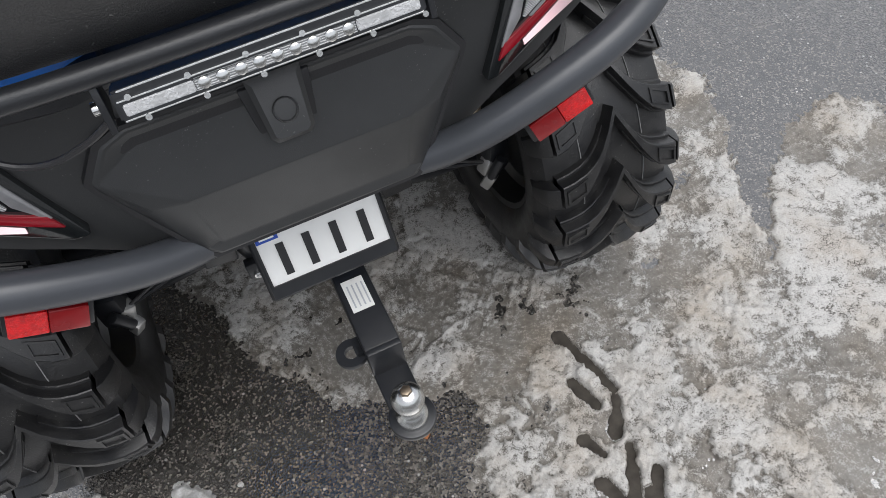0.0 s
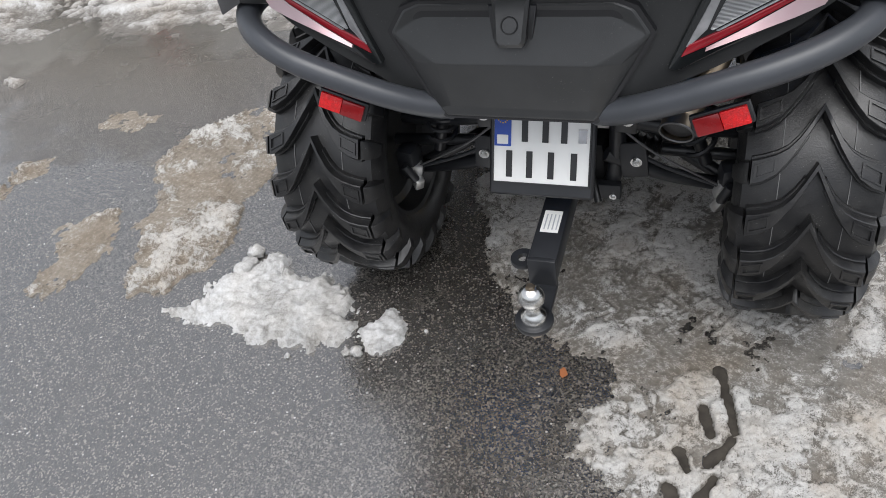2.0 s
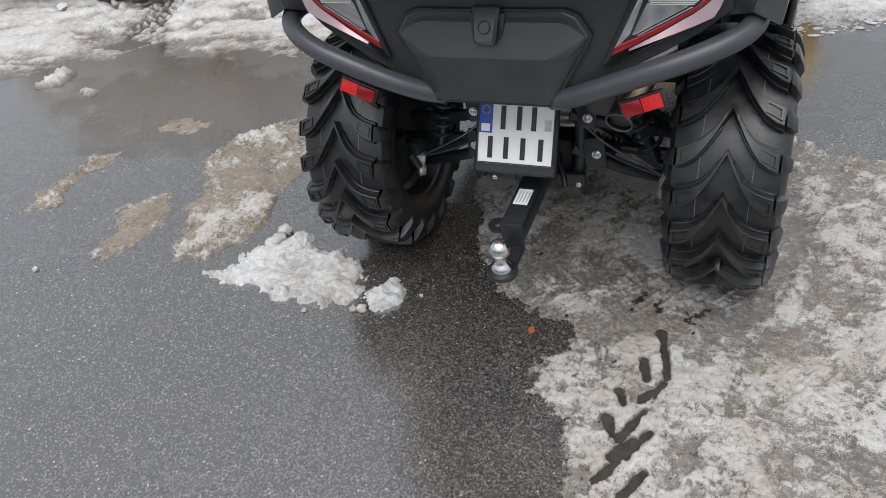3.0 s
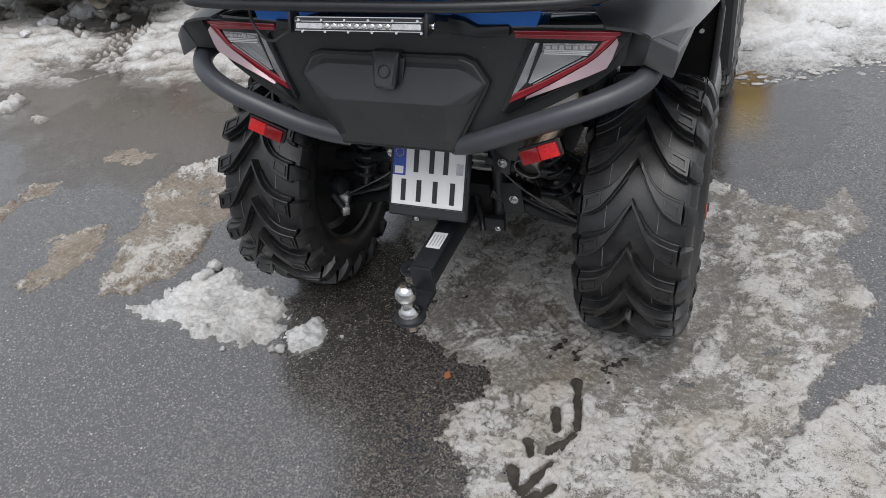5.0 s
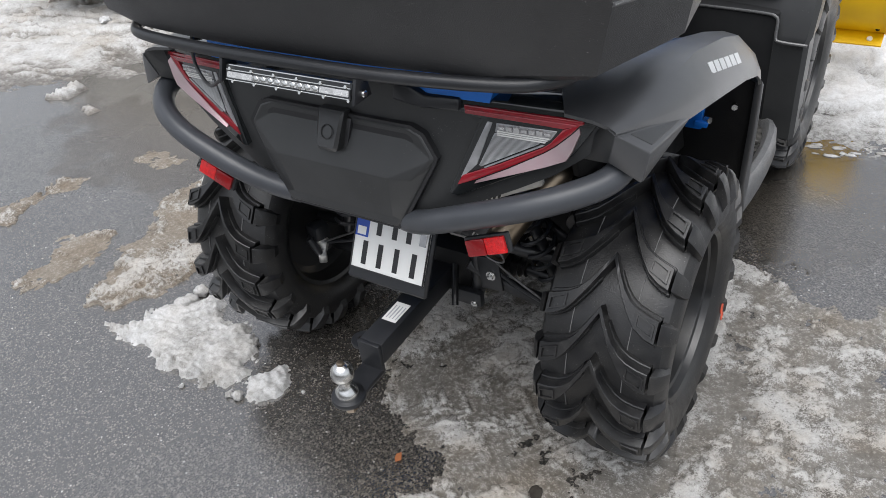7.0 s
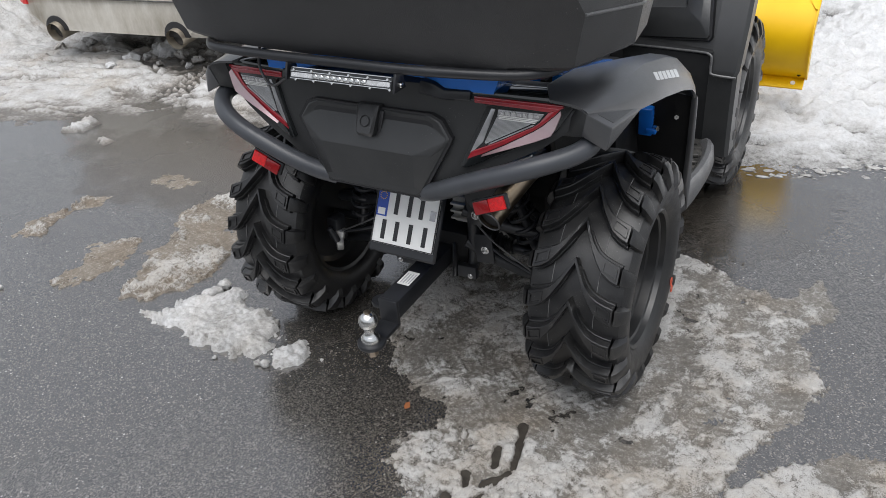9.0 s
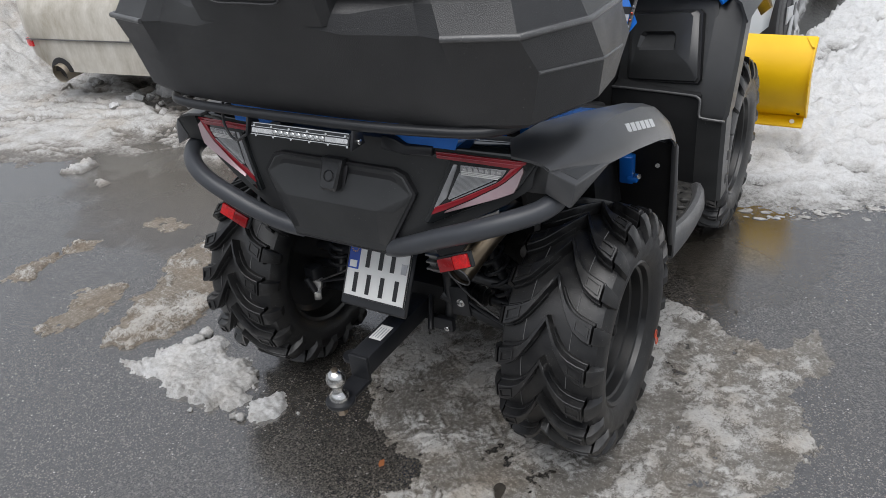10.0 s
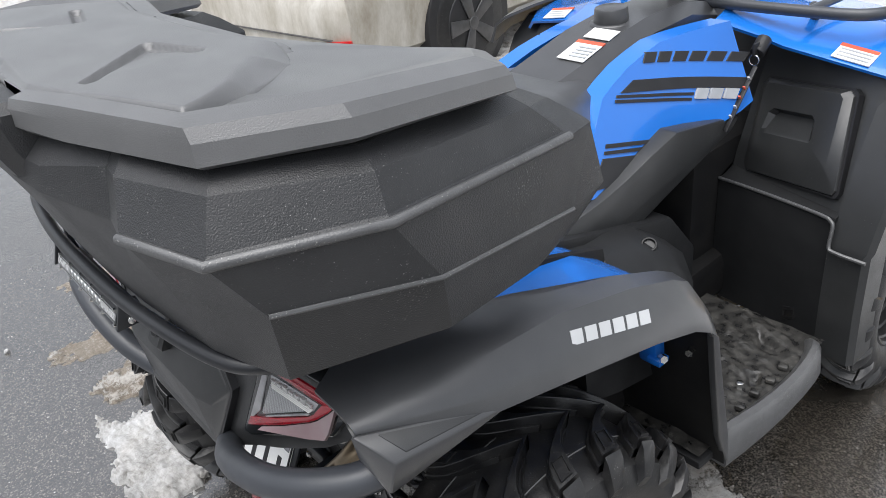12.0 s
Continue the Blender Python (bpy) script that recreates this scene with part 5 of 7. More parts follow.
for s in (1, -1):
    bm = B()
    tube(bm, [(s * 0.26, 0.08, 0.985), (s * 0.26, 0.10, 0.93), (s * 0.25, 0.14, 0.88)], 0.011, 10)
    part("rack_stay", bm, TUBE, rack)

# light bar under the rack
BAR = Matrix.Translation((0.002, -0.143, 0.957)) @ Euler((radians(-24), radians(-0.6), 0)).to_matrix().to_4x4()


def bar_box(c, size, bevel):
    b = B()
    made = bmesh.ops.create_cube(b, size=1, matrix=BAR @ pose(*c) @ Matrix.Diagonal((*size, 1)))["verts"]
    bmesh.ops.bevel(b, geom=list({e for v in made for e in v.link_edges}), offset=bevel, segments=2, affect="EDGES")
    return b


bar = part("light_bar", bar_box((0, 0.004, 0), (0.270, 0.034, 0.026), 0.002), STEEL, quad, "black light bar with a row of clear lenses")
part("face_frame", bar_box((0, -0.0125, -0.004), (0.266, 0.004, 0.0175), 0.0012), STEEL, bar)
part("top_fin", bar_box((0, -0.011, 0.0118), (0.258, 0.004, 0.0016), 0.0005), CHROME, bar)
for z in (0.0042, -0.0122):
    part("face_edge", bar_box((0, -0.0138, z), (0.264, 0.003, 0.0014), 0.0004), CHROME, bar)
for x in (-0.1, 0.1):
    part("light_panel", bar_box((x, -0.0145, -0.004), (0.058, 0.003, 0.010), 0.001), LED, bar, "silver light panel")
part("lens_strip", bar_box((0, -0.014, -0.004), (0.142, 0.003, 0.0115), 0.001), CLEAR_LENS, bar)
for i in range(9):
    bm = B()
    bmesh.ops.create_uvsphere(bm, u_segments=12, v_segments=8, radius=0.0056, matrix=BAR @ pose(-0.063 + i * 0.0158, -0.0155, -0.004) @ Matrix.Diagonal((1, 0.3, 1, 1)))
    part("lens", bm, CHROME, bar)
for i in range(6):
    for z in (0.0062, -0.0142):
        bm = B()
        x = -0.122 + i * 0.049 + (0.008 if z < 0 else 0)
        cyl(bm, BAR @ Vector((x, -0.013, z)), BAR @ Vector((x, -0.0175, z)), 0.0028, seg=8)
        part("screw", bm, CHROME, bar)
for s in (1, -1):
    bm = B()
    prism(bm, [(s * 0.138, -0.165, 0.945), (s * 0.138, -0.118, 0.945), (s * 0.138, -0.125, 0.985), (s * 0.138, -0.150, 0.985)], (s * 0.006, 0, 0), 0.001)
    bk = part("light_bracket", bm, STEEL, bar)
    bm = B()
    cyl(bm, (s * 0.142, -0.142, 0.957), (s * 0.151, -0.142, 0.957), 0.006, seg=12, bevel=0.001)
    part("bracket_bolt", bm, CHROME, bk)
bm = B()
tube(bm, [(-0.138, -0.150, 0.950), (-0.165, -0.150, 0.935), (-0.205, -0.135, 0.915), (-0.240, -0.120, 0.918), (-0.262, -0.110, 0.945), (-0.262, -0.100, 0.985), (-0.255, -0.085, 0.998)], 0.0032, 8)
part("light_cable", bm, INK, bar, "thin black power cable")

# number plate in its dark holder
TILT_P = 29
plate_m = Matrix.Translation((0, 0, 0.444)) @ Euler((radians(-TILT_P), 0, 0)).to_matrix().to_4x4()


def plate_box(bm, x, z, w, h, y, d, bevel=0.001):
    m = plate_m @ pose(x, y, z)
    made = bmesh.ops.create_cube(bm, size=1, matrix=m @ Matrix.Diagonal((w, d, h, 1)))["verts"]
    if bevel:
        bmesh.ops.bevel(bm, geom=list({e for v in made for e in v.link_edges}), offset=bevel, segments=1, affect="EDGES")
    return bm


bm = plate_box(B(), 0, 0.068, 0.206, 0.186, 0.010, 0.014, 0.005)
holder = part("plate_holder", bm, STEEL, quad, "dark plastic number plate holder")
bm = plate_box(B(), 0, 0.075, 0.190, 0.150, 0.001, 0.003, 0.001)
plate = part("number_plate", bm, WHITE, quad, "white number plate with dark bars and a blue band")
bm = plate_box(B(), -0.0755, 0.110, 0.033, 0.074, -0.0010, 0.002, 0)
part("blue_band", bm, BLUE_BAND, plate)
bm = plate_box(B(), -0.0755, 0.086, 0.022, 0.018, -0.0022, 0.001, 0)
part("band_mark", bm, WHITE, plate)
for k in range(12):
    a = 2 * math.pi * k / 12
    bm = plate_box(B(), -0.0755 + 0.010 * math.cos(a), 0.128 + 0.010 * math.sin(a), 0.0024, 0.0024, -0.0022, 0.001, 0)
    part("band_star", bm, YELLOW, plate)
for x in (-0.032, 0.008, 0.044):
    bm = plate_box(B(), x, 0.111, 0.012, 0.056, -0.0010, 0.002, 0)
    part("plate_bar", bm, INK, plate)
for x in (-0.062, -0.022, 0.020, 0.064):
    bm = plate_box(B(), x, 0.039, 0.012, 0.052, -0.0010, 0.002, 0)
    part("plate_bar", bm, INK, plate)
bm = plate_box(B(), 0.079, 0.098, 0.016, 0.026, -0.0010, 0.002, 0)
part("seal_sticker", bm, PALE_FACET, plate)
for x, z, w, h in ((0, 0.002, 0.190, 0.0025), (0, 0.148, 0.190, 0.0025), (-0.094, 0.075, 0.0025, 0.148), (0.094, 0.075, 0.0025, 0.148)):
    bm = plate_box(B(), x, z, w, h, -0.0016, 0.003, 0)
    part("plate_rim", bm, INK, plate)

# tow hitch with ball
HX = 0.020
bm = B()
box(bm, (HX, 0.10, 0.328), (0.057, 0.42, 0.055), 0.004)
hitch = part("tow_hitch", bm, STEEL, quad, "black square tow hitch with steel ball")
bm = B()
box(bm, (HX, -0.114, 0.318), (0.056, 0.012, 0.078), 0.003)
box(bm, (HX, -0.155, 0.284), (0.056, 0.085, 0.013), 0.003)
cyl(bm, (HX, -0.205, 0.2775), (HX, -0.205, 0.2905), 0.037, seg=28, bevel=0.003)
part("drop_plate", bm, STEEL, hitch)
bm = B()
prof = [(0.0, 0.379), (0.010, 0.3775), (0.017, 0.3725), (0.0225, 0.365), (0.025, 0.354), (0.0235, 0.344), (0.019, 0.336), (0.0135, 0.330), (0.0130, 0.320), (0.018, 0.312), (0.024, 0.306), (0.025, 0.298),
        (0.025, 0.2905), (0.0, 0.2905)]
rings = [[(HX + r * math.cos(a), -0.207 + r * math.sin(a), z) for r, z in prof] for a in [2 * math.pi * k / 28 for k in range(28)]]
mv = [[bm.verts.new(p) for p in r] for r in rings]
for i in range(28):
    for k in range(len(prof) - 1):
        bm.faces.new((mv[i][k], mv[(i + 1) % 28][k], mv[(i + 1) % 28][k + 1], mv[i][k + 1]))
part("tow_ball", bm, CHROME, hitch, "polished steel tow ball")
bm = B()
cyl(bm, (HX, -0.207, 0.245), (HX, -0.207, 0.278), 0.014, seg=6, bevel=0.001)
part("ball_nut", bm, BRONZE, hitch)
bm = B()
cyl(bm, (HX, -0.207, 0.377), (HX, -0.207, 0.3835), 0.0095, 0.0085, 6, 0.001)
part("ball_cap", bm, BRONZE, hitch)
bm = B()
rings_eye = [[(HX - 0.046 + r * math.cos(a), -0.082 + r * math.sin(a), z) for r, z in ((0.011, 0.313), (0.025, 0.313), (0.026, 0.318), (0.025, 0.323), (0.011, 0.323))] for a in [2 * math.pi * k / 24 for k in range(24)]]
loft(bm, rings_eye + rings_eye[:1], caps=False)
box(bm, (HX - 0.030, -0.078, 0.318), (0.022, 0.040, 0.010), 0.002)
part("chain_eye", bm, STEEL, hitch)
bm = B()
box(bm, (HX - 0.001, -0.008, 0.3562), (0.036, 0.062, 0.0012), 0)
st = part("hitch_sticker", bm, STICKER, hitch, "white data sticker")
for i in range(4):
    bm = B()
    box(bm, (HX - 0.012 + i * 0.008, -0.010, 0.3572), (0.0025, 0.044, 0.0008), 0)
    part("sticker_bar", bm, GREY_PRINT, st)

# underbody: frame, axle, arms, shocks, muffler
bm = B()
box(bm, (0, 0.66, 0.50), (0.30, 0.64, 0.26), 0.03)
box(bm, (0, 0.30, 0.33), (0.20, 0.22, 0.14), 0.03)
box(bm, (0, 0.95, 0.33), (0.44, 0.95, 0.14), 0.03)
box(bm, (0, 1.45, 0.50), (0.36, 0.50, 0.40), 0.03)
part("frame", bm, DARK, quad, "dark engine and frame block")
for s in (1, -1):
    for z0, z1, y0 in ((0.385, 0.248, 0.18), (0.385, 0.248, 0.36), (0.49, 0.40, 0.17), (0.49, 0.40, 0.36)):
        bm = B()
        tube(bm, [(s * 0.10, y0, z0), (s * 0.22, y0 + (0.25 - y0) * 0.4, (z0 + z1) / 2), (s * 0.38, 0.26, z1)], 0.016, 12)
        part("suspension_arm", bm, STEEL, quad)
    bm = B()
    tube(bm, [(s * 0.08, 0.265, 0.345), (s * 0.42, 0.265, 0.327)], 0.014, 12)
    ax = part("drive_shaft", bm, STEEL, quad)
    bm = B()
    revolve(bm, [(0.0, s * 0.11)] + [((0.044 if k % 2 == 0 else 0.034) - k * 0.0018, s * (0.11 + k * 0.008)) for k in range(13)] + [(0.0, s * 0.21)], 18)
    bmesh.ops.translate(bm, vec=(0, 0.265, 0.342), verts=bm.verts)
    part("rubber_boot", bm, RUBBER, ax)
    bm = B()
    cyl(bm, (s * 0.20, 0.20, 0.66), (s * 0.30, 0.24, 0.33), 0.014, seg=14)
    sh = part("shock_absorber", bm, STEEL, quad)
    bm = B()
    a, b = Vector((s * 0.20, 0.20, 0.64)), Vector((s * 0.285, 0.232, 0.38))
    d = (b - a).normalized()
    u = d.orthogonal().normalized()
    w = d.cross(u)
    tube(bm, [a.lerp(b, k / 112) + (u * math.cos(k * 2 * math.pi / 14) + w * math.sin(k * 2 * math.pi / 14)) * 0.034 for k in range(113)], 0.0055, 6, 1, True, False)
    part("coil_spring", bm, STEEL, sh)
    bm = B()
    tube(bm, [(s * 0.118, 0.182, 0.415), (s * 0.22, 0.172, 0.365), (s * 0.335, 0.168, 0.325)], 0.0045, 8)
    rod = part("link_rod", bm, STEEL, quad)
    bm = B()
    box(bm, (s * 0.338, 0.168, 0.318), (0.030, 0.026, 0.042), 0.006, (10, 15, 20))
    box(bm, (s * 0.333, 0.155, 0.288), (0.022, 0.020, 0.038), 0.004, (25, 5, 40))
    part("brake_bracket", bm, SHIELD, rod, "grey metal brake bracket")
    bm = B()
    tube(bm, [(s * 0.118, 0.175, 0.62), (s * 0.124, 0.180, 0.46), (s * 0.110, 0.195, 0.30), (s * 0.06, 0.20, 0.285)], 0.017, 12, 4)
    pl = part("frame_upright", bm, STEEL, quad, "black tubular rear frame upright")
    for (cx, cy, cz), (w, h), turn in (((0.146, 0.156, 0.494), (0.044, 0.066), 8), ((0.158, 0.172, 0.379), (0.056, 0.090), -6)):
        bm = B()
        box(bm, (s * cx, cy, cz), (w, 0.008, h), 0.003, (0, s * turn, 0))
        part("bolt_plate", bm, STEEL, pl)
    bm = B()
    box(bm, (s * 0.095, 0.172, 0.292), (0.075, 0.02, 0.04), 0.004)
    part("lower_bracket", bm, STEEL, pl)
    for c, k in (((0.148, 0.150, 0.494), 0.72), ((0.164, 0.166, 0.379), 0.70), ((0.116, 0.160, 0.284), 0.45)):
        bm = B()
        cyl(bm, (s * c[0], c[1], c[2]), (s * c[0], c[1] - 0.014 * k, c[2] + 0.002), 0.0115 * k, seg=6, bevel=0.001)
        cyl(bm, (s * c[0], c[1] + 0.002, c[2]), (s * c[0], c[1] - 0.003, c[2]), 0.017 * k, seg=18)
        part("frame_bolt", bm, CHROME, pl)
bm = B()
cyl(bm, (0.20, 0.10, 0.585), (0.20, 0.42, 0.62), 0.062, seg=24, bevel=0.01)
muf = part("muffler", bm, STEEL, quad, "dark muffler with bronze outlet pipe")
bm = B()
tube(bm, [(0.31, 0.22, 0.655), (0.300, 0.15, 0.650), (0.275, 0.100, 0.612), (0.252, 0.070, 0.572), (0.246, 0.035, 0.558)], 0.030, 20, 6, False)
bmesh.ops.solidify(bm, geom=list(bm.faces), thickness=0.002)
pipe = part("outlet_pipe", bm, BRONZE, muf, "bronze exhaust outlet")
bm = B()
axis = Vector((-0.006, -0.035, -0.014)).normalized()
su = axis.cross(Vector((0, 0, 1))).normalized()
sv = axis.cross(su)
tube(bm, [Vector((0.246, 0.035, 0.558)) + (su * math.cos(a) + sv * math.sin(a)) * 0.030 for a in [2 * math.pi * k / 28 for k in range(29)]], 0.0024, 8, 1, False, False)
part("pipe_lip", bm, ALLOY, pipe)
bm = B()
cyl(bm, (0.2475, 0.045, 0.561), (0.251, 0.062, 0.567), 0.0275, seg=20)
part("pipe_dark", bm, INK, muf)
bm = B()
prism(bm, [(0.205, -0.004, 0.672), (0.365, 0.022, 0.744), (0.365, 0.020, 0.760), (0.205, -0.006, 0.688)], (0, 0.012, 0), 0.002)
hs = part("heat_shield", bm, SHIELD, muf, "pale perforated heat shield")
for i in range(9):
    bm = B()
    c = Vector((0.215, -0.006, 0.684)).lerp(Vector((0.290, 0.006, 0.718)), i / 8)
    box(bm, c, (0.003, 0.006, 0.009), 0, (0, 20, 0))
    part("vent_slot", bm, INK, hs)

# grey gear case and a drain hose behind the number plate
bm = B()
box(bm, (0.078, 0.262, 0.462), (0.075, 0.10, 0.085), 0.012)
for k in range(3):
    box(bm, (0.078, 0.206, 0.440 + k * 0.022), (0.070, 0.016, 0.007), 0.002)
part("gear_case", bm, SHIELD, quad, "grey cast gear case with ribs", 40)
bm = B()
tube(bm, [(0.055, 0.19, 0.36), (0.080, 0.14, 0.330), (0.092, 0.115, 0.305)], 0.008, 10)
part("drain_hose", bm, RUBBER, quad)
for s in (1, -1):
    bm = B()
    tube(bm, [(s * 0.121, 0.178, 0.465), (s * 0.20, 0.165, 0.405), (s * 0.33, 0.165, 0.330)], 0.0028, 8)
    part("brake_cable", bm, ALLOY, quad, "thin grey brake cable")
    bm = B()
    box(bm, (s * 0.352, 0.178, 0.335), (0.050, 0.050, 0.085), 0.014, (0, 0, s * 12))
    cyl(bm, (s * 0.335, 0.150, 0.300), (s * 0.352, 0.140, 0.350), 0.010, seg=12, bevel=0.002)
    part("brake_caliper", bm, STEEL, quad, "dark brake caliper", 40)

# seat, centre console and blue side covers
bm = B()
secs = [(0.46, 0.19, 0.93, 0.78), (0.52, 0.215, 1.020, 0.78), (0.64, 0.220, 1.030, 0.79), (0.76, 0.190, 1.000, 0.80), (0.88, 0.150, 0.985, 0.84), (0.97, 0.10, 0.985, 0.86)]
loft(bm, [[(-w, y, lo), (-w, y, hi - 0.06), (-w * 0.9, y, hi - 0.02), (-w * 0.6, y, hi), (w * 0.6, y, hi), (w * 0.9, y, hi - 0.02), (w, y, hi - 0.06), (w, y, lo)] for y, w, hi, lo in secs])
part("seat", bm, PLASTIC, quad, "black padded saddle seat", 60)
bm = B()
secs = [(0.80, 0.10, 0.985, 0.86), (0.90, 0.105, 1.005, 0.86), (1.02, 0.10, 1.035, 0.86), (1.14, 0.095, 1.05, 0.86), (1.30, 0.085, 1.05, 0.86), (1.42, 0.08, 1.02, 0.86)]
loft(bm, [[(-w, y, lo), (-w, y, hi - 0.03), (-w * 0.7, y, hi), (w * 0.7, y, hi), (w, y, hi - 0.03), (w, y, lo)] for y, w, hi, lo in secs])
con = part("centre_console", bm, PLASTIC, quad, "black tank console", 30)
bm = B()
cyl(bm, (0.0, 1.10, 1.03), (0.0, 1.10, 1.078), 0.042, 0.038, 24, 0.005)
cyl(bm, (0.0, 1.10, 1.02), (0.0, 1.10, 1.045), 0.055, 0.05, 24, 0.004)
part("tank_cap", bm, PLASTIC, con, "round black tank cap")
for z, h, m in ((0.0, 0.07, STICKER), (0.038, 0.016, STICKER_RED)):
    bm = B()
    box(bm, (0.035, 0.945 + z, 1.0195 + z * 0.25), (0.075, h if m is STICKER else 0.012, 0.0015 if m is STICKER else 0.003), 0, (14, 0, 0))
    part("warning_sticker", bm, m, con)
bm = B()
box(bm, (0.035, 1.022, 1.0385), (0.072, 0.042, 0.0015), 0, (14, 0, 0))
part("warning_sticker", bm, STICKER, con)
for i in range(4):
    bm = B()
    box(bm, (0.045, 0.925 + i * 0.012, 1.0165 + i * 0.003), (0.045, 0.004, 0.002), 0, (14, 0, 0))
    part("sticker_bar", bm, GREY_PRINT, con)


def side_cover(s):
    """Blue cover from the tip behind the knee up to the tank, leaning inwards."""
    def P(y, z, out=0.0):
        return (s * (0.245 - (z - 0.80) * 0.42 + 1.2 * max(0.0, y - 1.05) ** 2 + out), y, z)

    ys = [0.695, 0.72, 0.76, 0.81, 0.85, 0.89, 0.95, 1.01, 1.07, 1.13, 1.18, 1.23, 1.265]
    lows = np.interp(ys, [0.695, 0.78, 0.876, 0.96, 1.05, 1.127, 1.20, 1.26, 1.34], [0.812, 0.800, 0.794, 0.812, 0.832, 0.827, 0.822, 0.85, 0.90])
    highs = np.interp(ys, [0.695, 0.76, 0.828, 0.842, 0.928, 1.056, 1.227, 1.34], [0.814, 0.880, 0.948, 0.966, 0.998, 1.022, 1.026, 1.03])
    bm = B()
    rows = []
    for y, lo, hi in zip(ys, lows, highs):
        front = [P(y, lo + (hi - lo) * k / 4) for k in range(5)]
        rows.append(front + [(x - s * 0.05, yy, z) for x, yy, z in reversed(front)])
    loft(bm, rows)
    c = part("side_cover", bm, BLUE, quad, "glossy blue side cover with dark stripes", 40)

    def mark(name, low, high, mat, out=0.0025, steps=6):
        """A strip between two lines of (y, z) on the cover."""
        b = B()
        lo = [Vector(low[0]).lerp(Vector(low[1]), k / steps) for k in range(steps + 1)]
        hi = [Vector(high[0]).lerp(Vector(high[1]), k / steps) for k in range(steps + 1)]
        loft(b, [[P(*p, out), P(*q, out), P(*q, out - 0.006), P(*p, out - 0.006)] for p, q in zip(lo, hi)])
        part(name, b, mat, c)

    mark("stripe", ((0.735, 0.822), (0.861, 0.800)), ((0.795, 0.866), (0.960, 0.824)), INK)
    mark("stripe", ((0.802, 0.872), (0.985, 0.826)), ((0.806, 0.877), (0.993, 0.831)), INK)
    mark("stripe", ((0.812, 0.882), (1.005, 0.833)), ((0.817, 0.888), (1.018, 0.838)), INK)
    mark("stripe", ((0.880, 0.951), (1.112, 0.889)), ((0.884, 0.956), (1.116, 0.894)), INK)
    mark("stripe", ((0.888, 0.959), (1.122, 0.898)), ((0.892, 0.963), (1.126, 0.903)), INK)
    mark("stripe", ((0.906, 0.964), (1.250, 0.884)), ((0.955, 0.976), (1.268, 0.904)), INK, 0.003, 10)
    for i in range(3):
        y, z = 1.122 + i * 0.036, 0.891 - i * 0.0085
        mark("printed_bar", ((y, z), (y + 0.029, z - 0.0075)), ((y + 0.016, z + 0.019), (y + 0.045, z + 0.0115)), GREY_PRINT, 0.006, 2)
    for i in range(6):
        y, z = 1.000 + i * 0.046, 0.999 - i * 0.0103
        mark("printed_bar", ((y, z), (y + 0.036, z - 0.008)), ((y + 0.018, z + 0.017), (y + 0.054, z + 0.009)), INK, 0.003, 3)
    # black lower cover under the blue
    bm = B()
    prism(bm, [(s * 0.262, 0.60, 0.792), (s * 0.262, 0.74, 0.806), (s * 0.262, 0.82, 0.822), (s * 0.262, 0.90, 0.845), (s * 0.262, 0.99, 0.866), (s * 0.258, 1.165, 0.834), (s * 0.252, 1.26, 0.81),
               (s * 0.258, 1.22, 0.79), (s * 0.262, 1.15, 0.776), (s * 0.262, 0.955, 0.722), (s * 0.265, 0.80, 0.68), (s * 0.27, 0.60, 0.70)], (-s * 0.10, 0, 0), 0.006)
    part("lower_cover", bm, PLASTIC_DEEP, quad, "black lower side cover")
    bm = B()
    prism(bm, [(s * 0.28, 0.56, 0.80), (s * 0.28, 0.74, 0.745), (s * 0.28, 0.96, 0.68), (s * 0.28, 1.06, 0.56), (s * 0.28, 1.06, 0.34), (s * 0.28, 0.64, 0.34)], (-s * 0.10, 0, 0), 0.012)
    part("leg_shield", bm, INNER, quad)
    bm = B()
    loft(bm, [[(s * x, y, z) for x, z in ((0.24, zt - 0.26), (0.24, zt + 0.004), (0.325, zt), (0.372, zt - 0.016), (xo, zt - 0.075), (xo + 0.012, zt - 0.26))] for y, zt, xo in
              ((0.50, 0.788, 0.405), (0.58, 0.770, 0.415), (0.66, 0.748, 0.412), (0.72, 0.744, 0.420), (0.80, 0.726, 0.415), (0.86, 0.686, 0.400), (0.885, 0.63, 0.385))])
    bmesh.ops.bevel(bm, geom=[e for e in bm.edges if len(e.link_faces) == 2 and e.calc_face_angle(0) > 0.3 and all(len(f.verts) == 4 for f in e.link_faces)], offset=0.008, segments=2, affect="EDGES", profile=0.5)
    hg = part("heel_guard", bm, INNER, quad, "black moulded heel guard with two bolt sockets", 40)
    for x, y, z in ((0.352, 0.612, 0.752), (0.352, 0.770, 0.722)):
        aim = Vector((s * 0.35, -0.45, 0.82)).normalized()
        u = aim.orthogonal().normalized()
        w = aim.cross(u)
        b = B()
        ring = [(0.022, -0.03), (0.0165, 0.006), (0.0150, 0.008), (0.0125, 0.008), (0.0115, 0.006), (0.0115, -0.01)]
        loft(b, [[Vector((s * x, y, z)) + (u * math.cos(a) + w * math.sin(a)) * r + aim * h for a in [2 * math.pi * k / 20 for k in range(20)]] for r, h in ring])
        boss = part("bolt_socket", b, INNER, hg)
        b = B()
        cyl(b, Vector((s * x, y, z)) - aim * 0.004, Vector((s * x, y, z)) + aim * 0.002, 0.0118, seg=14)
        part("socket_hole", b, INK, boss)


side_cover(1)
side_cover(-1)


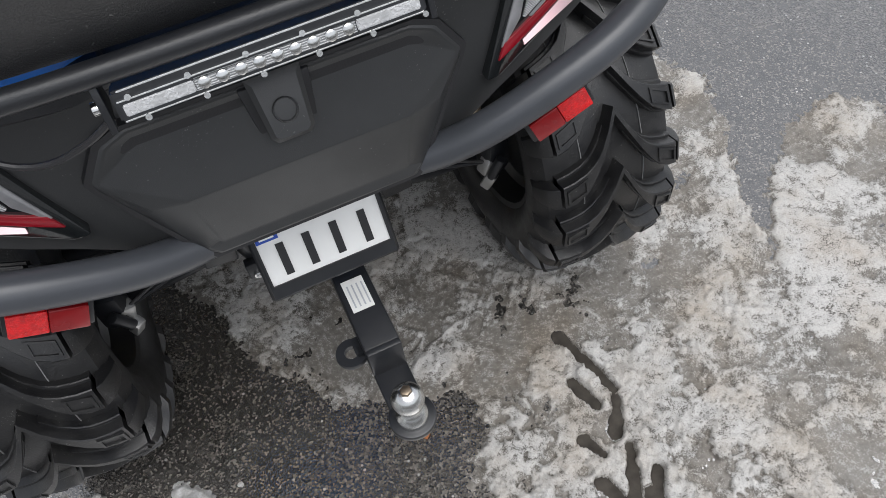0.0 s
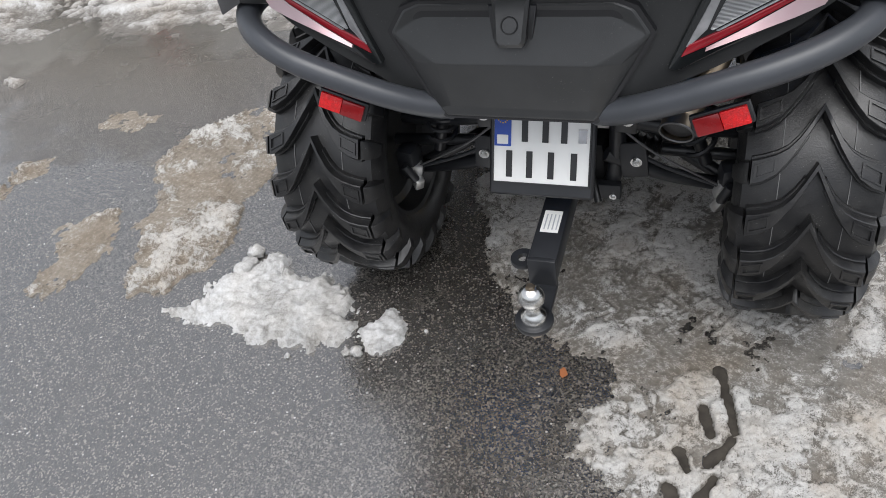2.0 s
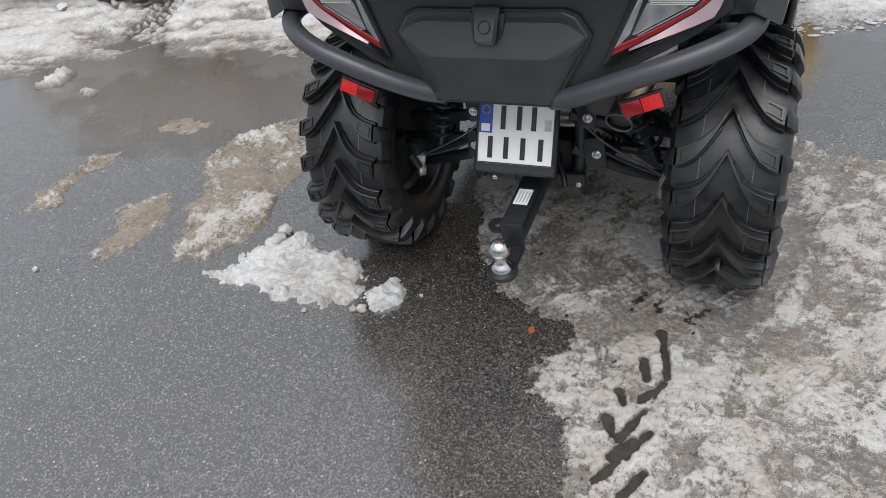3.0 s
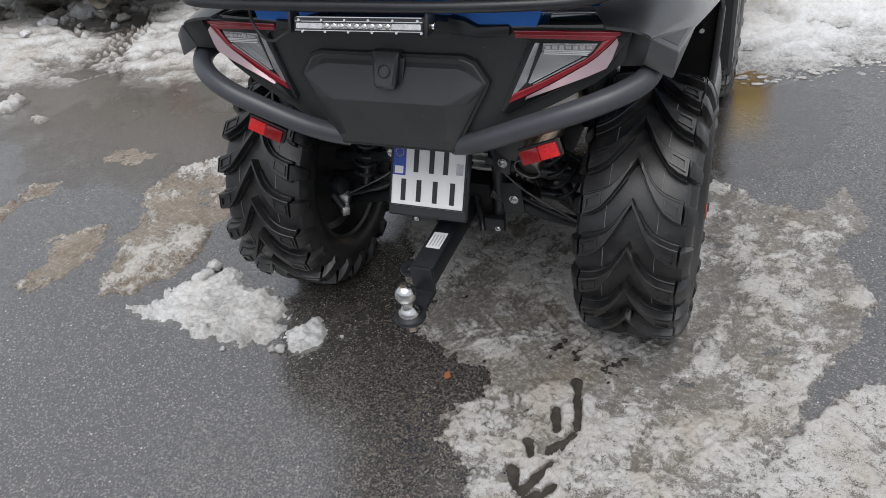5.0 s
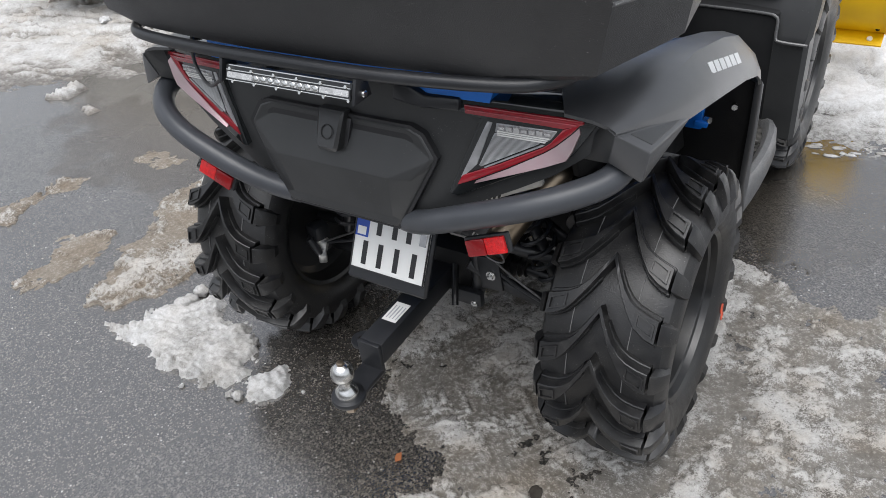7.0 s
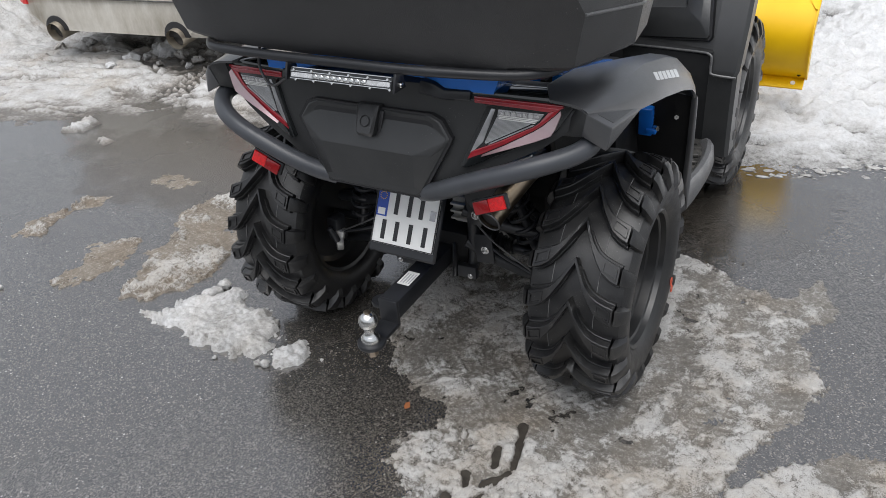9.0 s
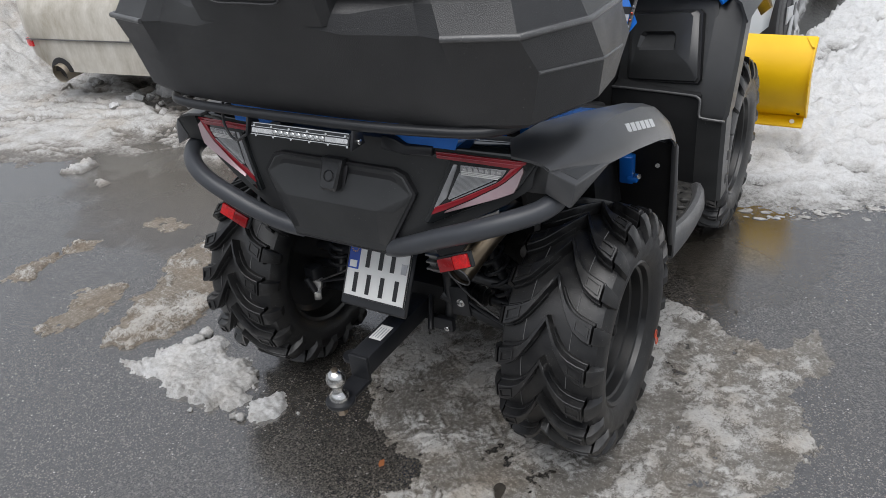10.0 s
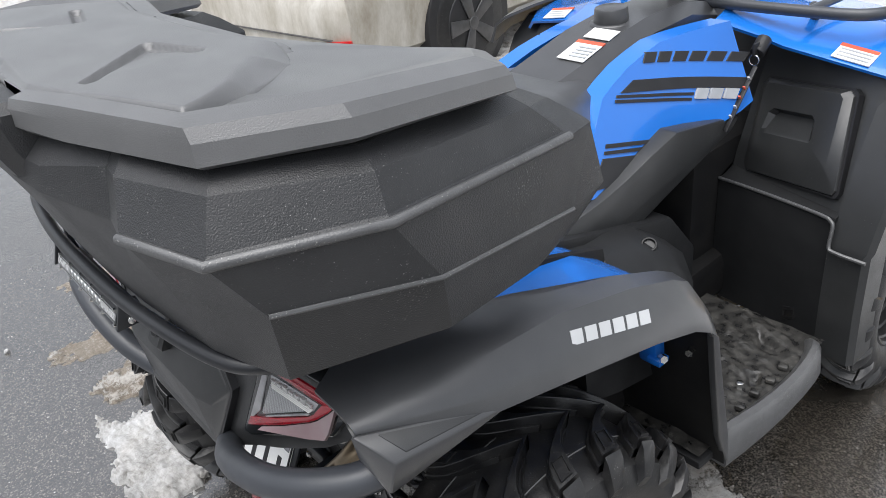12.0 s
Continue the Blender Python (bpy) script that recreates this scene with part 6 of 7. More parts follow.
def footwell(s):
    bm = B()
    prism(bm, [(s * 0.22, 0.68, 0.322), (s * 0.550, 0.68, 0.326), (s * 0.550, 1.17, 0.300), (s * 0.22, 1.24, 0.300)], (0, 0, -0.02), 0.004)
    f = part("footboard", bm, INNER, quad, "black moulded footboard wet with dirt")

    def tread(X, Y):
        z = 0.338 - (Y - 0.70) * 0.030
        ribs = ramp01(np.sin((Y + 0.35 * (X - 0.3)) * 2 * math.pi / 0.085) - 0.25, 0.3) * ramp01(X - 0.33, 0.02) * ramp01(0.50 - X, 0.02)
        pits = ramp01(fbm(X, Y, 16, 5, 83, 0.65) - 0.50, 0.08)
        hole = ramp01(inside_distance(X, Y, [(0.405, 1.150), (0.500, 1.120), (0.490, 1.085), (0.455, 1.080)]), 0.006)
        slot = ramp01(inside_distance(X, Y, [(0.470, 0.985), (0.500, 1.005), (0.520, 0.965), (0.505, 0.945)]), 0.006)
        return z + 0.0045 * ribs * (1 - 0.6 * pits) + 0.007 * (fbm(X, Y, 30, 5, 85) - 0.5) - 0.020 * np.maximum(hole, slot)

    xs = np.arange(0.23, 0.549, 0.005)
    floor_top = sheet("tread_plate", xs if s > 0 else -xs[::-1], np.arange(0.685, 1.215, 0.005), lambda X, Y: tread(np.abs(X), Y), MUDDY, "", "", floor=0.29, kind="")
    floor_top.parent = f
    floor_top.matrix_parent_inverse = f.matrix_world.inverted()
    bm = B()
    rows = []
    for y, zt, zb, x in ((0.735, 0.384, 0.290, 0.576), (0.80, 0.372, 0.286, 0.581), (0.88, 0.356, 0.280, 0.584), (0.96, 0.345, 0.276, 0.585), (1.04, 0.341, 0.276, 0.584), (1.10, 0.345, 0.276, 0.580),
                         (1.14, 0.352, 0.274, 0.573), (1.165, 0.350, 0.272, 0.562), (1.178, 0.338, 0.272, 0.550)):
        rows.append([(s * q, y, z) for q, z in ((x - 0.048, zt - 0.040), (x - 0.036, zt - 0.008), (x - 0.026, zt), (x - 0.012, zt - 0.004), (x - 0.004, zt - 0.016), (x + 0.002, zb + 0.010), (x - 0.002, zb), (x - 0.05, zb + 0.004))])
    loft(bm, rows)
    part("side_skirt", bm, WORN_AND_SHEEN, f, "grey scuffed footboard edge", 40)
    for i in range(5):
        bm = B()
        y = 0.80 + i * 0.062
        box(bm, (s * (0.528 + 0.003 * (i % 2)), y, 0.346 - i * 0.003), (0.022, 0.020, 0.012), 0.004, (0, 0, 12 * s))
        part("foot_tooth", bm, MUDDY, f)
    bm = B()
    cyl(bm, (s * 0.492, 0.925, 0.325), (s * 0.492, 0.925, 0.348), 0.010, seg=6, bevel=0.002)
    part("bolt", bm, CHROME, f)


footwell(1)
footwell(-1)


def front_shield(s):
    """The upright panel in front of the rider's feet, with its lidded pocket."""
    shift = Vector((-s * 0.018, 0.060, -0.032))
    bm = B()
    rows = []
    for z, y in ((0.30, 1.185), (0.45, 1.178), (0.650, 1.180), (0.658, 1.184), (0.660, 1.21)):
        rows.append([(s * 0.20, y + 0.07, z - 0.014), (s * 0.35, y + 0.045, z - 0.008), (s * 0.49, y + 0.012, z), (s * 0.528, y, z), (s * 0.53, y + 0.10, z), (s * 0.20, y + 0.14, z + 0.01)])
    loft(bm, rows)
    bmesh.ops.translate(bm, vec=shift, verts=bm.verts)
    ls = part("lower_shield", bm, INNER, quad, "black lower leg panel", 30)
    # thin pale rim: the panel's edge highlight put into its colour
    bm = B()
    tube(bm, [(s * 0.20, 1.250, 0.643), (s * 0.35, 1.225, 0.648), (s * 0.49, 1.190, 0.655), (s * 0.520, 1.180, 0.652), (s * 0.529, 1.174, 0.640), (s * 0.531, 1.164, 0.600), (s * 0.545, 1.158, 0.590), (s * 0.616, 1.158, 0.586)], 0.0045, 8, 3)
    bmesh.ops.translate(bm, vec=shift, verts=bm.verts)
    part("panel_edge", bm, WORN_AND_SHEEN, ls)
    bm = B()
    rows = []
    for z, y, k in ((0.612, 1.190, 1.0), (0.70, 1.225, 1.0), (0.80, 1.275, 0.99), (0.90, 1.325, 0.97), (0.955, 1.352, 0.95)):
        rows.append([(s * 0.20, y + 0.105, z), (s * 0.34, y + 0.060, z), (s * 0.53 * k, y + 0.0, z), (s * 0.55 * k, y, z), (s * 0.55 * k, y + 0.10, z), (s * 0.20, y + 0.16, z)])
    loft(bm, rows)
    bmesh.ops.translate(bm, vec=shift, verts=bm.verts)
    up = part("upper_shield", bm, PLASTIC_DEEP, quad, "black upper panel with glove pocket", 30)
    o = Vector((s * 0.364, 1.312, 0.782)) + shift
    ex = Vector((s * 0.280, -0.092, 0.039)).normalized()
    ez = Vector((-s * 0.0215, 0.0975, 0.2125)).normalized()
    en = ex.cross(ez).normalized()
    en = en if en.y < 0 else -en
    D = lambda u, v, out: o + ex * u + ez * v + en * out
    plan = [(-0.140, 0.100), (-0.122, 0.116), (0.122, 0.116), (0.134, 0.104), (0.142, -0.106), (0.134, -0.118), (-0.130, -0.118), (-0.144, -0.104)]
    face2 = [(-0.116, 0.092), (-0.104, 0.104), (0.108, 0.104), (0.118, 0.094), (0.114, -0.060), (0.108, -0.068), (-0.112, -0.068), (-0.120, -0.058)]
    hole = [(-0.086, 0.034), (-0.072, 0.046), (0.046, 0.046), (0.056, 0.036), (0.058, -0.010), (0.052, -0.017), (-0.090, -0.017), (-0.098, -0.008)]
    sunk = [(-0.076, 0.030), (-0.064, 0.038), (0.038, 0.038), (0.046, 0.030), (0.050, -0.008), (0.046, -0.012), (-0.080, -0.012), (-0.088, -0.006)]
    bm = B()
    loft(bm, [[D(u * 1.05, v * 1.05, -0.012) for u, v in plan], [D(u * 1.05, v * 1.05, 0.004) for u, v in plan]])
    part("pocket_seam", bm, INK, up)
    bm = B()
    loft(bm, [[D(u, v, -0.01) for u, v in plan], [D(u, v, 0.008) for u, v in plan], [D(u * 0.99, v * 0.99, 0.011) for u, v in plan], [D(u, v, 0.024) for u, v in face2], [D(u, v, 0.024) for u, v in hole],
              [D(u, v, 0.008 if v > 0.01 else 0.020) for u, v in sunk]])
    part("pocket_door", bm, PLASTIC_DEEP, up, "black pocket door with a moulded finger recess", 25)
    # outer pillar that runs down beside the front wheel
    bm = B()
    rows = []
    for z, y, xo in ((0.285, 1.175, 0.622), (0.44, 1.165, 0.620), (0.59, 1.162, 0.619), (0.604, 1.166, 0.624), (0.75, 1.225, 0.628), (0.90, 1.315, 0.625), (0.955, 1.36, 0.60)):
        xi = 0.525
        rows.append([(s * xi, y + 0.012, z), (s * (xo - 0.012), y, z), (s * xo, y + 0.015, z), (s * xo, y + 0.10, z), (s * (xo - 0.02), y + 0.13, z), (s * xi, y + 0.12, z)])
    loft(bm, rows)
    bmesh.ops.translate(bm, vec=shift, verts=bm.verts)
    part("fender_pillar", bm, PLASTIC_DEEP, quad, "black fender pillar", 30)
    # front fender
    bm = B()
    secs = [(1.30, [(0.56, 0.945), (0.60, 0.92), (0.625, 0.86)]), (1.40, [(0.53, 0.962), (0.60, 0.945), (0.635, 0.89)]), (1.55, [(0.52, 0.965), (0.60, 0.95), (0.640, 0.90)]),
            (1.66, [(0.52, 0.945), (0.60, 0.92), (0.640, 0.83)]), (1.82, [(0.50, 0.90), (0.58, 0.87), (0.620, 0.79)]), (1.90, [(0.46, 0.83), (0.54, 0.80), (0.575, 0.74)])]
    shell(bm, [[(s * x, y, z) for x, z in pts] for y, pts in secs], 0.008)
    part("front_fender", bm, PLASTIC, quad, "black front fender edge", 30)
    bm = B()
    secs = [(1.372, [(0.10, 0.99), (0.22, 0.968), (0.28, 0.952), (0.515, 0.918), (0.530, 0.898)]), (1.43, [(0.10, 1.01), (0.22, 0.985), (0.30, 0.968), (0.54, 0.938), (0.56, 0.918)]),
            (1.55, [(0.10, 1.00), (0.22, 0.985), (0.32, 0.975), (0.53, 0.962), (0.55, 0.95)]), (1.80, [(0.08, 0.97), (0.20, 0.96), (0.30, 0.95), (0.50, 0.92), (0.52, 0.90)]),
            (1.95, [(0.06, 0.90), (0.18, 0.89), (0.28, 0.88), (0.42, 0.85), (0.44, 0.83)])]
    shell(bm, [[(s * x, y, z) for x, z in pts] for y, pts in secs], 0.008)
    fp = part("front_body", bm, BLUE, quad, "glossy blue front body panel", 40)
    for hy, m, dz in ((0.0, STICKER, 0.0), (0.026, STICKER_RED, 0.001)):
        bm = B()
        box(bm, (s * 0.432, 1.403 + hy * 0.75, 0.9445 + hy * 0.25 + dz), (0.085, 0.052 if m is STICKER else 0.011, 0.0025), 0, (18.5, s * 8, 0))
        part("warning_sticker", bm, m, fp)
    for i in range(3):
        bm = B()
        box(bm, (s * 0.432, 1.388 + i * 0.011, 0.9400 + i * 0.0037), (0.07, 0.004, 0.0032), 0, (18.5, s * 8, 0))
        part("sticker_bar", bm, GREY_PRINT, fp)


front_shield(1)
front_shield(-1)

# ignition key with its strap
bm = B()
cyl(bm, (0.257, 1.300, 0.950), (0.255, 1.335, 0.975), 0.017, 0.017, 18, 0.003)
key = part("key_switch", bm, INK, quad, "black ignition switch with key")
bm = B()
cyl(bm, (0.258, 1.300, 0.962), (0.257, 1.316, 0.968), 0.009, seg=12)
box(bm, (0.258, 1.292, 0.962), (0.006, 0.022, 0.03), 0.002)
part("key", bm, INK, key)
bm = B()
tube(bm, [(0.258 + 0.012 * math.cos(a), 1.288, 0.938 + 0.012 * math.sin(a)) for a in [2 * math.pi * k / 16 for k in range(17)]], 0.0014, 6, 1, False, False)
part("key_ring", bm, CHROME, key)
bm = B()
prism(bm, [(0.262, 1.284, 0.928), (0.274, 1.280, 0.926), (0.268, 1.180, 0.800), (0.254, 1.184, 0.802)], (0, -0.003, 0.002), 0.001)
strap = part("key_strap", bm, INK, key, "black fabric key strap with pale marks")
for i in range(5):
    bm = B()
    c = Vector((0.268, 1.279, 0.922)).lerp(Vector((0.262, 1.186, 0.808)), 0.18 + i * 0.16)
    box(bm, c + Vector((0, -0.004, 0.003)), (0.006, 0.003, 0.014), 0, (38, 0, 0))
    part("strap_mark", bm, STICKER_RED if i in (1, 2) else LIGHT_PRINT, strap)

# handlebar and dash
bm = B()
tube(bm, [(-0.36, 1.20, 1.12), (-0.26, 1.26, 1.13), (-0.12, 1.33, 1.10), (0, 1.34, 1.08), (0.12, 1.33, 1.10), (0.26, 1.26, 1.13), (0.36, 1.20, 1.12)], 0.012, 12)
tube(bm, [(0, 1.34, 1.08), (0, 1.42, 0.98)], 0.02, 12)
hb = part("handlebar", bm, STEEL, quad, "black handlebar")
for s in (1, -1):
    bm = B()
    cyl(bm, (s * 0.24, 1.272, 1.13), (s * 0.365, 1.196, 1.12), 0.017, seg=16, bevel=0.003)
    part("grip", bm, RUBBER, hb)
bm = B()
box(bm, (0, 1.36, 1.12), (0.16, 0.08, 0.09), 0.015, (-25, 0, 0))
part("dash", bm, PLASTIC, quad)

# front rack
bm = B()
tube(bm, [(-0.46, 1.90, 1.01), (-0.47, 1.62, 1.02), (-0.44, 1.46, 1.02), (-0.30, 1.425, 1.02), (0, 1.42, 1.02), (0.30, 1.425, 1.02), (0.44, 1.46, 1.02), (0.47, 1.62, 1.02), (0.46, 1.90, 1.01), (0.30, 1.98, 1.0),
          (-0.30, 1.98, 1.0), (-0.46, 1.90, 1.01)], 0.014, 12)
fr = part("front_rack", bm, TUBE, quad, "black tubular front rack")
for x in (-0.3, -0.1, 0.1, 0.3):
    part("rack_bar", tube(B(), [(x, 1.42, 1.02), (x, 1.98, 1.0)], 0.010, 10), TUBE, fr)
for x in (-0.28, 0.28):
    bm = B()
    tube(bm, [(x, 1.5, 1.018), (x, 1.52, 0.97)], 0.010, 8)
    part("rack_stay", bm, TUBE, fr)
bm = B()
loft(bm, [[(-w, y, lo), (-w, y, hi), (w, y, hi), (w, y, lo)] for y, w, lo, hi in ((1.55, 0.28, 0.55, 0.93), (1.85, 0.30, 0.50, 0.92), (1.98, 0.24, 0.50, 0.85), (2.02, 0.20, 0.52, 0.80))])
part("nose", bm, PLASTIC, quad, "black nose with bumper")

# ---- snow plough in front of the quad bike ----
plow = thing("snow_plow", (0, 2.2, 0.18), "yellow steel snow plough blade mounted in front of the quad bike", "snow plough")


def plow_profile():
    pts = []
    for k in range(9):
        a = radians(-48 + k * 12)
        pts.append((0.36 - 0.36 * math.cos(a), 0.385 + (0.214 if a > 0 else 0.268) * math.sin(a)))
    return pts


bm = B()
prof = plow_profile()
loft(bm, [[(x, 2.225 + d, z) for d, z in prof] for x in (-0.75, 0.0, 0.742)], closed=False, caps=False)
bmesh.ops.recalc_face_normals(bm, faces=bm.faces)
bmesh.ops.solidify(bm, geom=list(bm.faces), thickness=0.006)
blade = part("blade", bm, YELLOW, plow, "yellow curved plough blade")
bm = B()
prism(bm, [(-0.75, 2.338, 0.192), (0.738, 2.338, 0.192), (0.738, 2.276, 0.158), (-0.75, 2.276, 0.158)], (0, 0.004, -0.008), 0.002)
part("cutting_edge", bm, YELLOW, blade)
for s in (-0.75, 0.742):
    bm = B()
    prism(bm, [(s, 2.20 + d, z) for d, z in prof] + [(s, 2.20 + prof[-1][0] + 0.03, prof[-1][1]), (s, 2.27, 0.40), (s, 2.20 + prof[0][0] + 0.03, prof[0][1])], (0.006, 0, 0), 0)
    part("end_rib", bm, YELLOW, blade)
bm = B()
prism(bm, [(0.70, 2.330, 0.546), (0.742, 2.330, 0.546), (0.742, 2.280, 0.518), (0.732, 2.280, 0.518)], (0, 0.012, 0), 0.001)
part("corner_gusset", bm, YELLOW, blade)
for x in (-0.71, -0.2, 0.2, 0.712):
    bm = B()
    cyl(bm, (x, 2.325, 0.208), (x, 2.302, 0.213), 0.009, seg=6, bevel=0.001)
    part("blade_bolt", bm, DARK, blade)
for x in (-0.69, 0.692):
    bm = B()
    cyl(bm, (x, 2.302, 0.168), (x, 2.297, 0.1765), 0.0105, seg=16)
    part("bolt_cap", bm, WHITE, blade)
bm = B()
tube(bm, [(-0.745, 2.3035, 0.226), (0.738, 2.3035, 0.226)], 0.004, 8, 1, True, False)
part("pressed_rib", bm, YELLOW, blade)
bm = B()
tube(bm, [(-0.25, 2.24, 0.36), (-0.20, 1.9, 0.34), (-0.16, 1.2, 0.28)], 0.02, 10)
tube(bm, [(0.25, 2.24, 0.36), (0.20, 1.9, 0.34), (0.16, 1.2, 0.28)], 0.02, 10)
tube(bm, [(-0.20, 1.9, 0.34), (0.20, 1.9, 0.34)], 0.018, 10)
part("push_frame", bm, STEEL, plow, "black plough push frame")

# ---- cargo box on the rear rack ----
cargo = thing("cargo_box", (0, 0.15, 1.0), "black moulded cargo box with faceted lid on the rear rack", "cargo box")
# rings of the tub from below upwards: from the rear centre round the corner to the front end
rings = [
    [(0.0, -0.132, 0.999), (0.10, -0.132, 0.999), (0.19, -0.128, 0.999), (0.30, -0.119, 0.999), (0.37, -0.112, 0.999), (0.485, -0.078, 1.000), (0.548, 0.090, 1.000), (0.525, 0.255, 0.990), (0.486, 0.362, 0.994)],
    [(0.0, -0.136, 1.008), (0.10, -0.136, 1.008), (0.19, -0.132, 1.008), (0.31, -0.122, 1.008), (0.38, -0.116, 1.008), (0.500, -0.084, 1.010), (0.563, 0.095, 1.010), (0.540, 0.262, 0.998), (0.510, 0.372, 1.004)],
    [(0.0, -0.168, 1.100), (0.10, -0.168, 1.100), (0.19, -0.160, 1.100), (0.30, -0.148, 1.103), (0.38, -0.140, 1.105), (0.525, -0.098, 1.113), (0.580, 0.078, 1.093), (0.524, 0.352, 1.040), (0.517, 0.424, 1.050)],
    [(0.0, -0.208, 1.198), (0.10, -0.207, 1.198), (0.185, -0.190, 1.180), (0.325, -0.158, 1.177), (0.376, -0.168, 1.176), (0.508, -0.136, 1.178), (0.570, 0.034, 1.170), (0.522, 0.352, 1.138), (0.492, 0.428, 1.125)],
    [(0.0, -0.210, 1.203), (0.10, -0.209, 1.203), (0.185, -0.192, 1.186), (0.325, -0.160, 1.183), (0.376, -0.170, 1.182), (0.508, -0.138, 1.184), (0.570, 0.033, 1.176), (0.522, 0.352, 1.144), (0.492, 0.428, 1.131)],
    [(0.0, -0.208, 1.208), (0.10, -0.207, 1.208), (0.19, -0.190, 1.192), (0.325, -0.158, 1.189), (0.374, -0.168, 1.188), (0.502, -0.132, 1.190), (0.562, 0.034, 1.182), (0.514, 0.348, 1.150), (0.486, 0.424, 1.137)],
    [(0.0, -0.200, 1.225), (0.10, -0.200, 1.225), (0.200, -0.185, 1.222), (0.310, -0.142, 1.234), (0.352, -0.149, 1.236), (0.482, -0.108, 1.236), (0.540, 0.042, 1.220), (0.504, 0.300, 1.196), (0.470, 0.368, 1.180)],
    [(0.0, -0.185, 1.245), (0.10, -0.184, 1.245), (0.190, -0.160, 1.245), (0.300, -0.125, 1.248), (0.335, -0.130, 1.250), (0.455, -0.088, 1.250), (0.510, 0.045, 1.240), (0.478, 0.280, 1.216), (0.450, 0.325, 1.205)]]


def tub_ring(r, back):
    """The ring closed by the recess for the rider's back at its front."""
    y, z = 0.135 - back, r[0][2]
    return r + [(0.400, 0.315 - back, r[8][2] + 0.006), (0.275, y + 0.030, z), (0.15, y, z), (0.0, y, z)]


def recessed(r, widest, share):
    """The ring with a recess for the rider's back cut into its front."""
    y = 0.135 - (widest - r[8][1]) * share
    z = r[0][2]
    return r[:7] + [(0.425, 0.318 - (widest - r[8][1]) * share, r[7][2] + 0.012), (0.275, y + 0.030, z), (0.15, y, z), (0.0, y, z)]


def crisp(bm):
    return [e for e in bm.edges if len(e.link_faces) == 2 and e.calc_face_angle(0) > 0.12 and all(len(f.verts) < 6 for f in e.link_faces)]


bm = B()
loft(bm, [mirrored(tub_ring(r, b)) for r, b in zip(rings, (0.030, 0.025, 0.010, 0.0, 0.0, 0.005, 0.020, 0.030))])
bmesh.ops.bevel(bm, geom=crisp(bm), offset=0.007, segments=3, affect="EDGES", profile=0.5)
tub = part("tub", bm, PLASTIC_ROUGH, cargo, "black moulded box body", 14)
lid = [
    [(0.0, -0.150, 1.250), (0.10, -0.150, 1.250), (0.160, -0.176, 1.250), (0.262, -0.150, 1.252), (0.460, -0.095, 1.252), (0.520, 0.035, 1.248), (0.508, 0.262, 1.226), (0.40, 0.36, 1.208), (0.0, 0.39, 1.208)],
    [(0.0, -0.155, 1.258), (0.10, -0.155, 1.258), (0.160, -0.188, 1.262), (0.266, -0.162, 1.258), (0.470, -0.105, 1.260), (0.532, 0.035, 1.256), (0.520, 0.265, 1.232), (0.41, 0.37, 1.214), (0.0, 0.40, 1.214)],
    [(0.0, -0.152, 1.280), (0.10, -0.152, 1.280), (0.160, -0.186, 1.282), (0.264, -0.160, 1.282), (0.466, -0.103, 1.282), (0.528, 0.035, 1.276), (0.517, 0.262, 1.250), (0.41, 0.365, 1.230), (0.0, 0.395, 1.230)],
    [(0.000, -0.151, 1.283), (0.100, -0.151, 1.283), (0.160, -0.181, 1.293), (0.263, -0.155, 1.296), (0.456, -0.102, 1.296), (0.518, 0.033, 1.289), (0.510, 0.258, 1.261), (0.403, 0.360, 1.239), (0.000, 0.390, 1.239)],
    [(0.0, -0.146, 1.286), (0.09, -0.146, 1.286), (0.160, -0.160, 1.297), (0.255, -0.136, 1.301), (0.425, -0.088, 1.300), (0.480, 0.030, 1.296), (0.480, 0.240, 1.272), (0.37, 0.335, 1.250), (0.0, 0.365, 1.250)],
    [(0.0, -0.140, 1.286), (0.085, -0.140, 1.286), (0.158, -0.148, 1.294), (0.245, -0.126, 1.297), (0.395, -0.075, 1.290), (0.445, 0.03, 1.284), (0.440, 0.22, 1.268), (0.32, 0.30, 1.255), (0.0, 0.34, 1.255)]]
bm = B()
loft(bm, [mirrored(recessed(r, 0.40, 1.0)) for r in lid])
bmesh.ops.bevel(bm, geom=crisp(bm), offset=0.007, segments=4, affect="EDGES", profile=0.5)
lid_ob = part("lid", bm, LID_SHEEN, cargo, "black faceted box lid", 14)


def plateau_height(X, Y):
    half = [(0.0, -0.146), (0.158, -0.160), (0.255, -0.137), (0.424, -0.087), (0.400, 0.0), (0.346, 0.09), (0.27, 0.108), (0.15, 0.082), (0.0, 0.080)]
    edge = half + [(-x, y) for x, y in reversed(half[1:-1])]
    d = inside_distance(X, Y, edge)
    tilt = 1.302 - 0.05 * np.maximum(Y - 0.02, 0)
    soft = 0.012 + 0.045 * ramp01(Y + 0.07, 0.12)
    h = tilt - 0.017 * (1 - ramp01(d + 0.004, soft)) * ramp01(np.abs(X) - 0.25, 0.10) - 0.006 * (1 - ramp01(d + 0.002, 0.006))
    A = np.abs(X)
    groove = np.minimum(line_distance(A, Y, [(0.224, -0.108), (0.130, -0.002), (0.226, 0.022)]), 9)
    h = h - 0.009 * (1 - ramp01(groove - 0.006, 0.004))
    inner = inside_distance(A, Y, [(0.232, -0.100), (0.140, 0.0), (0.232, 0.016)])
    h = h - 0.006 * ramp01(inner + 0.004, 0.006) * (1 - ramp01(A - 0.150, 0.08))
    return np.where(d > -0.012, h, -9)


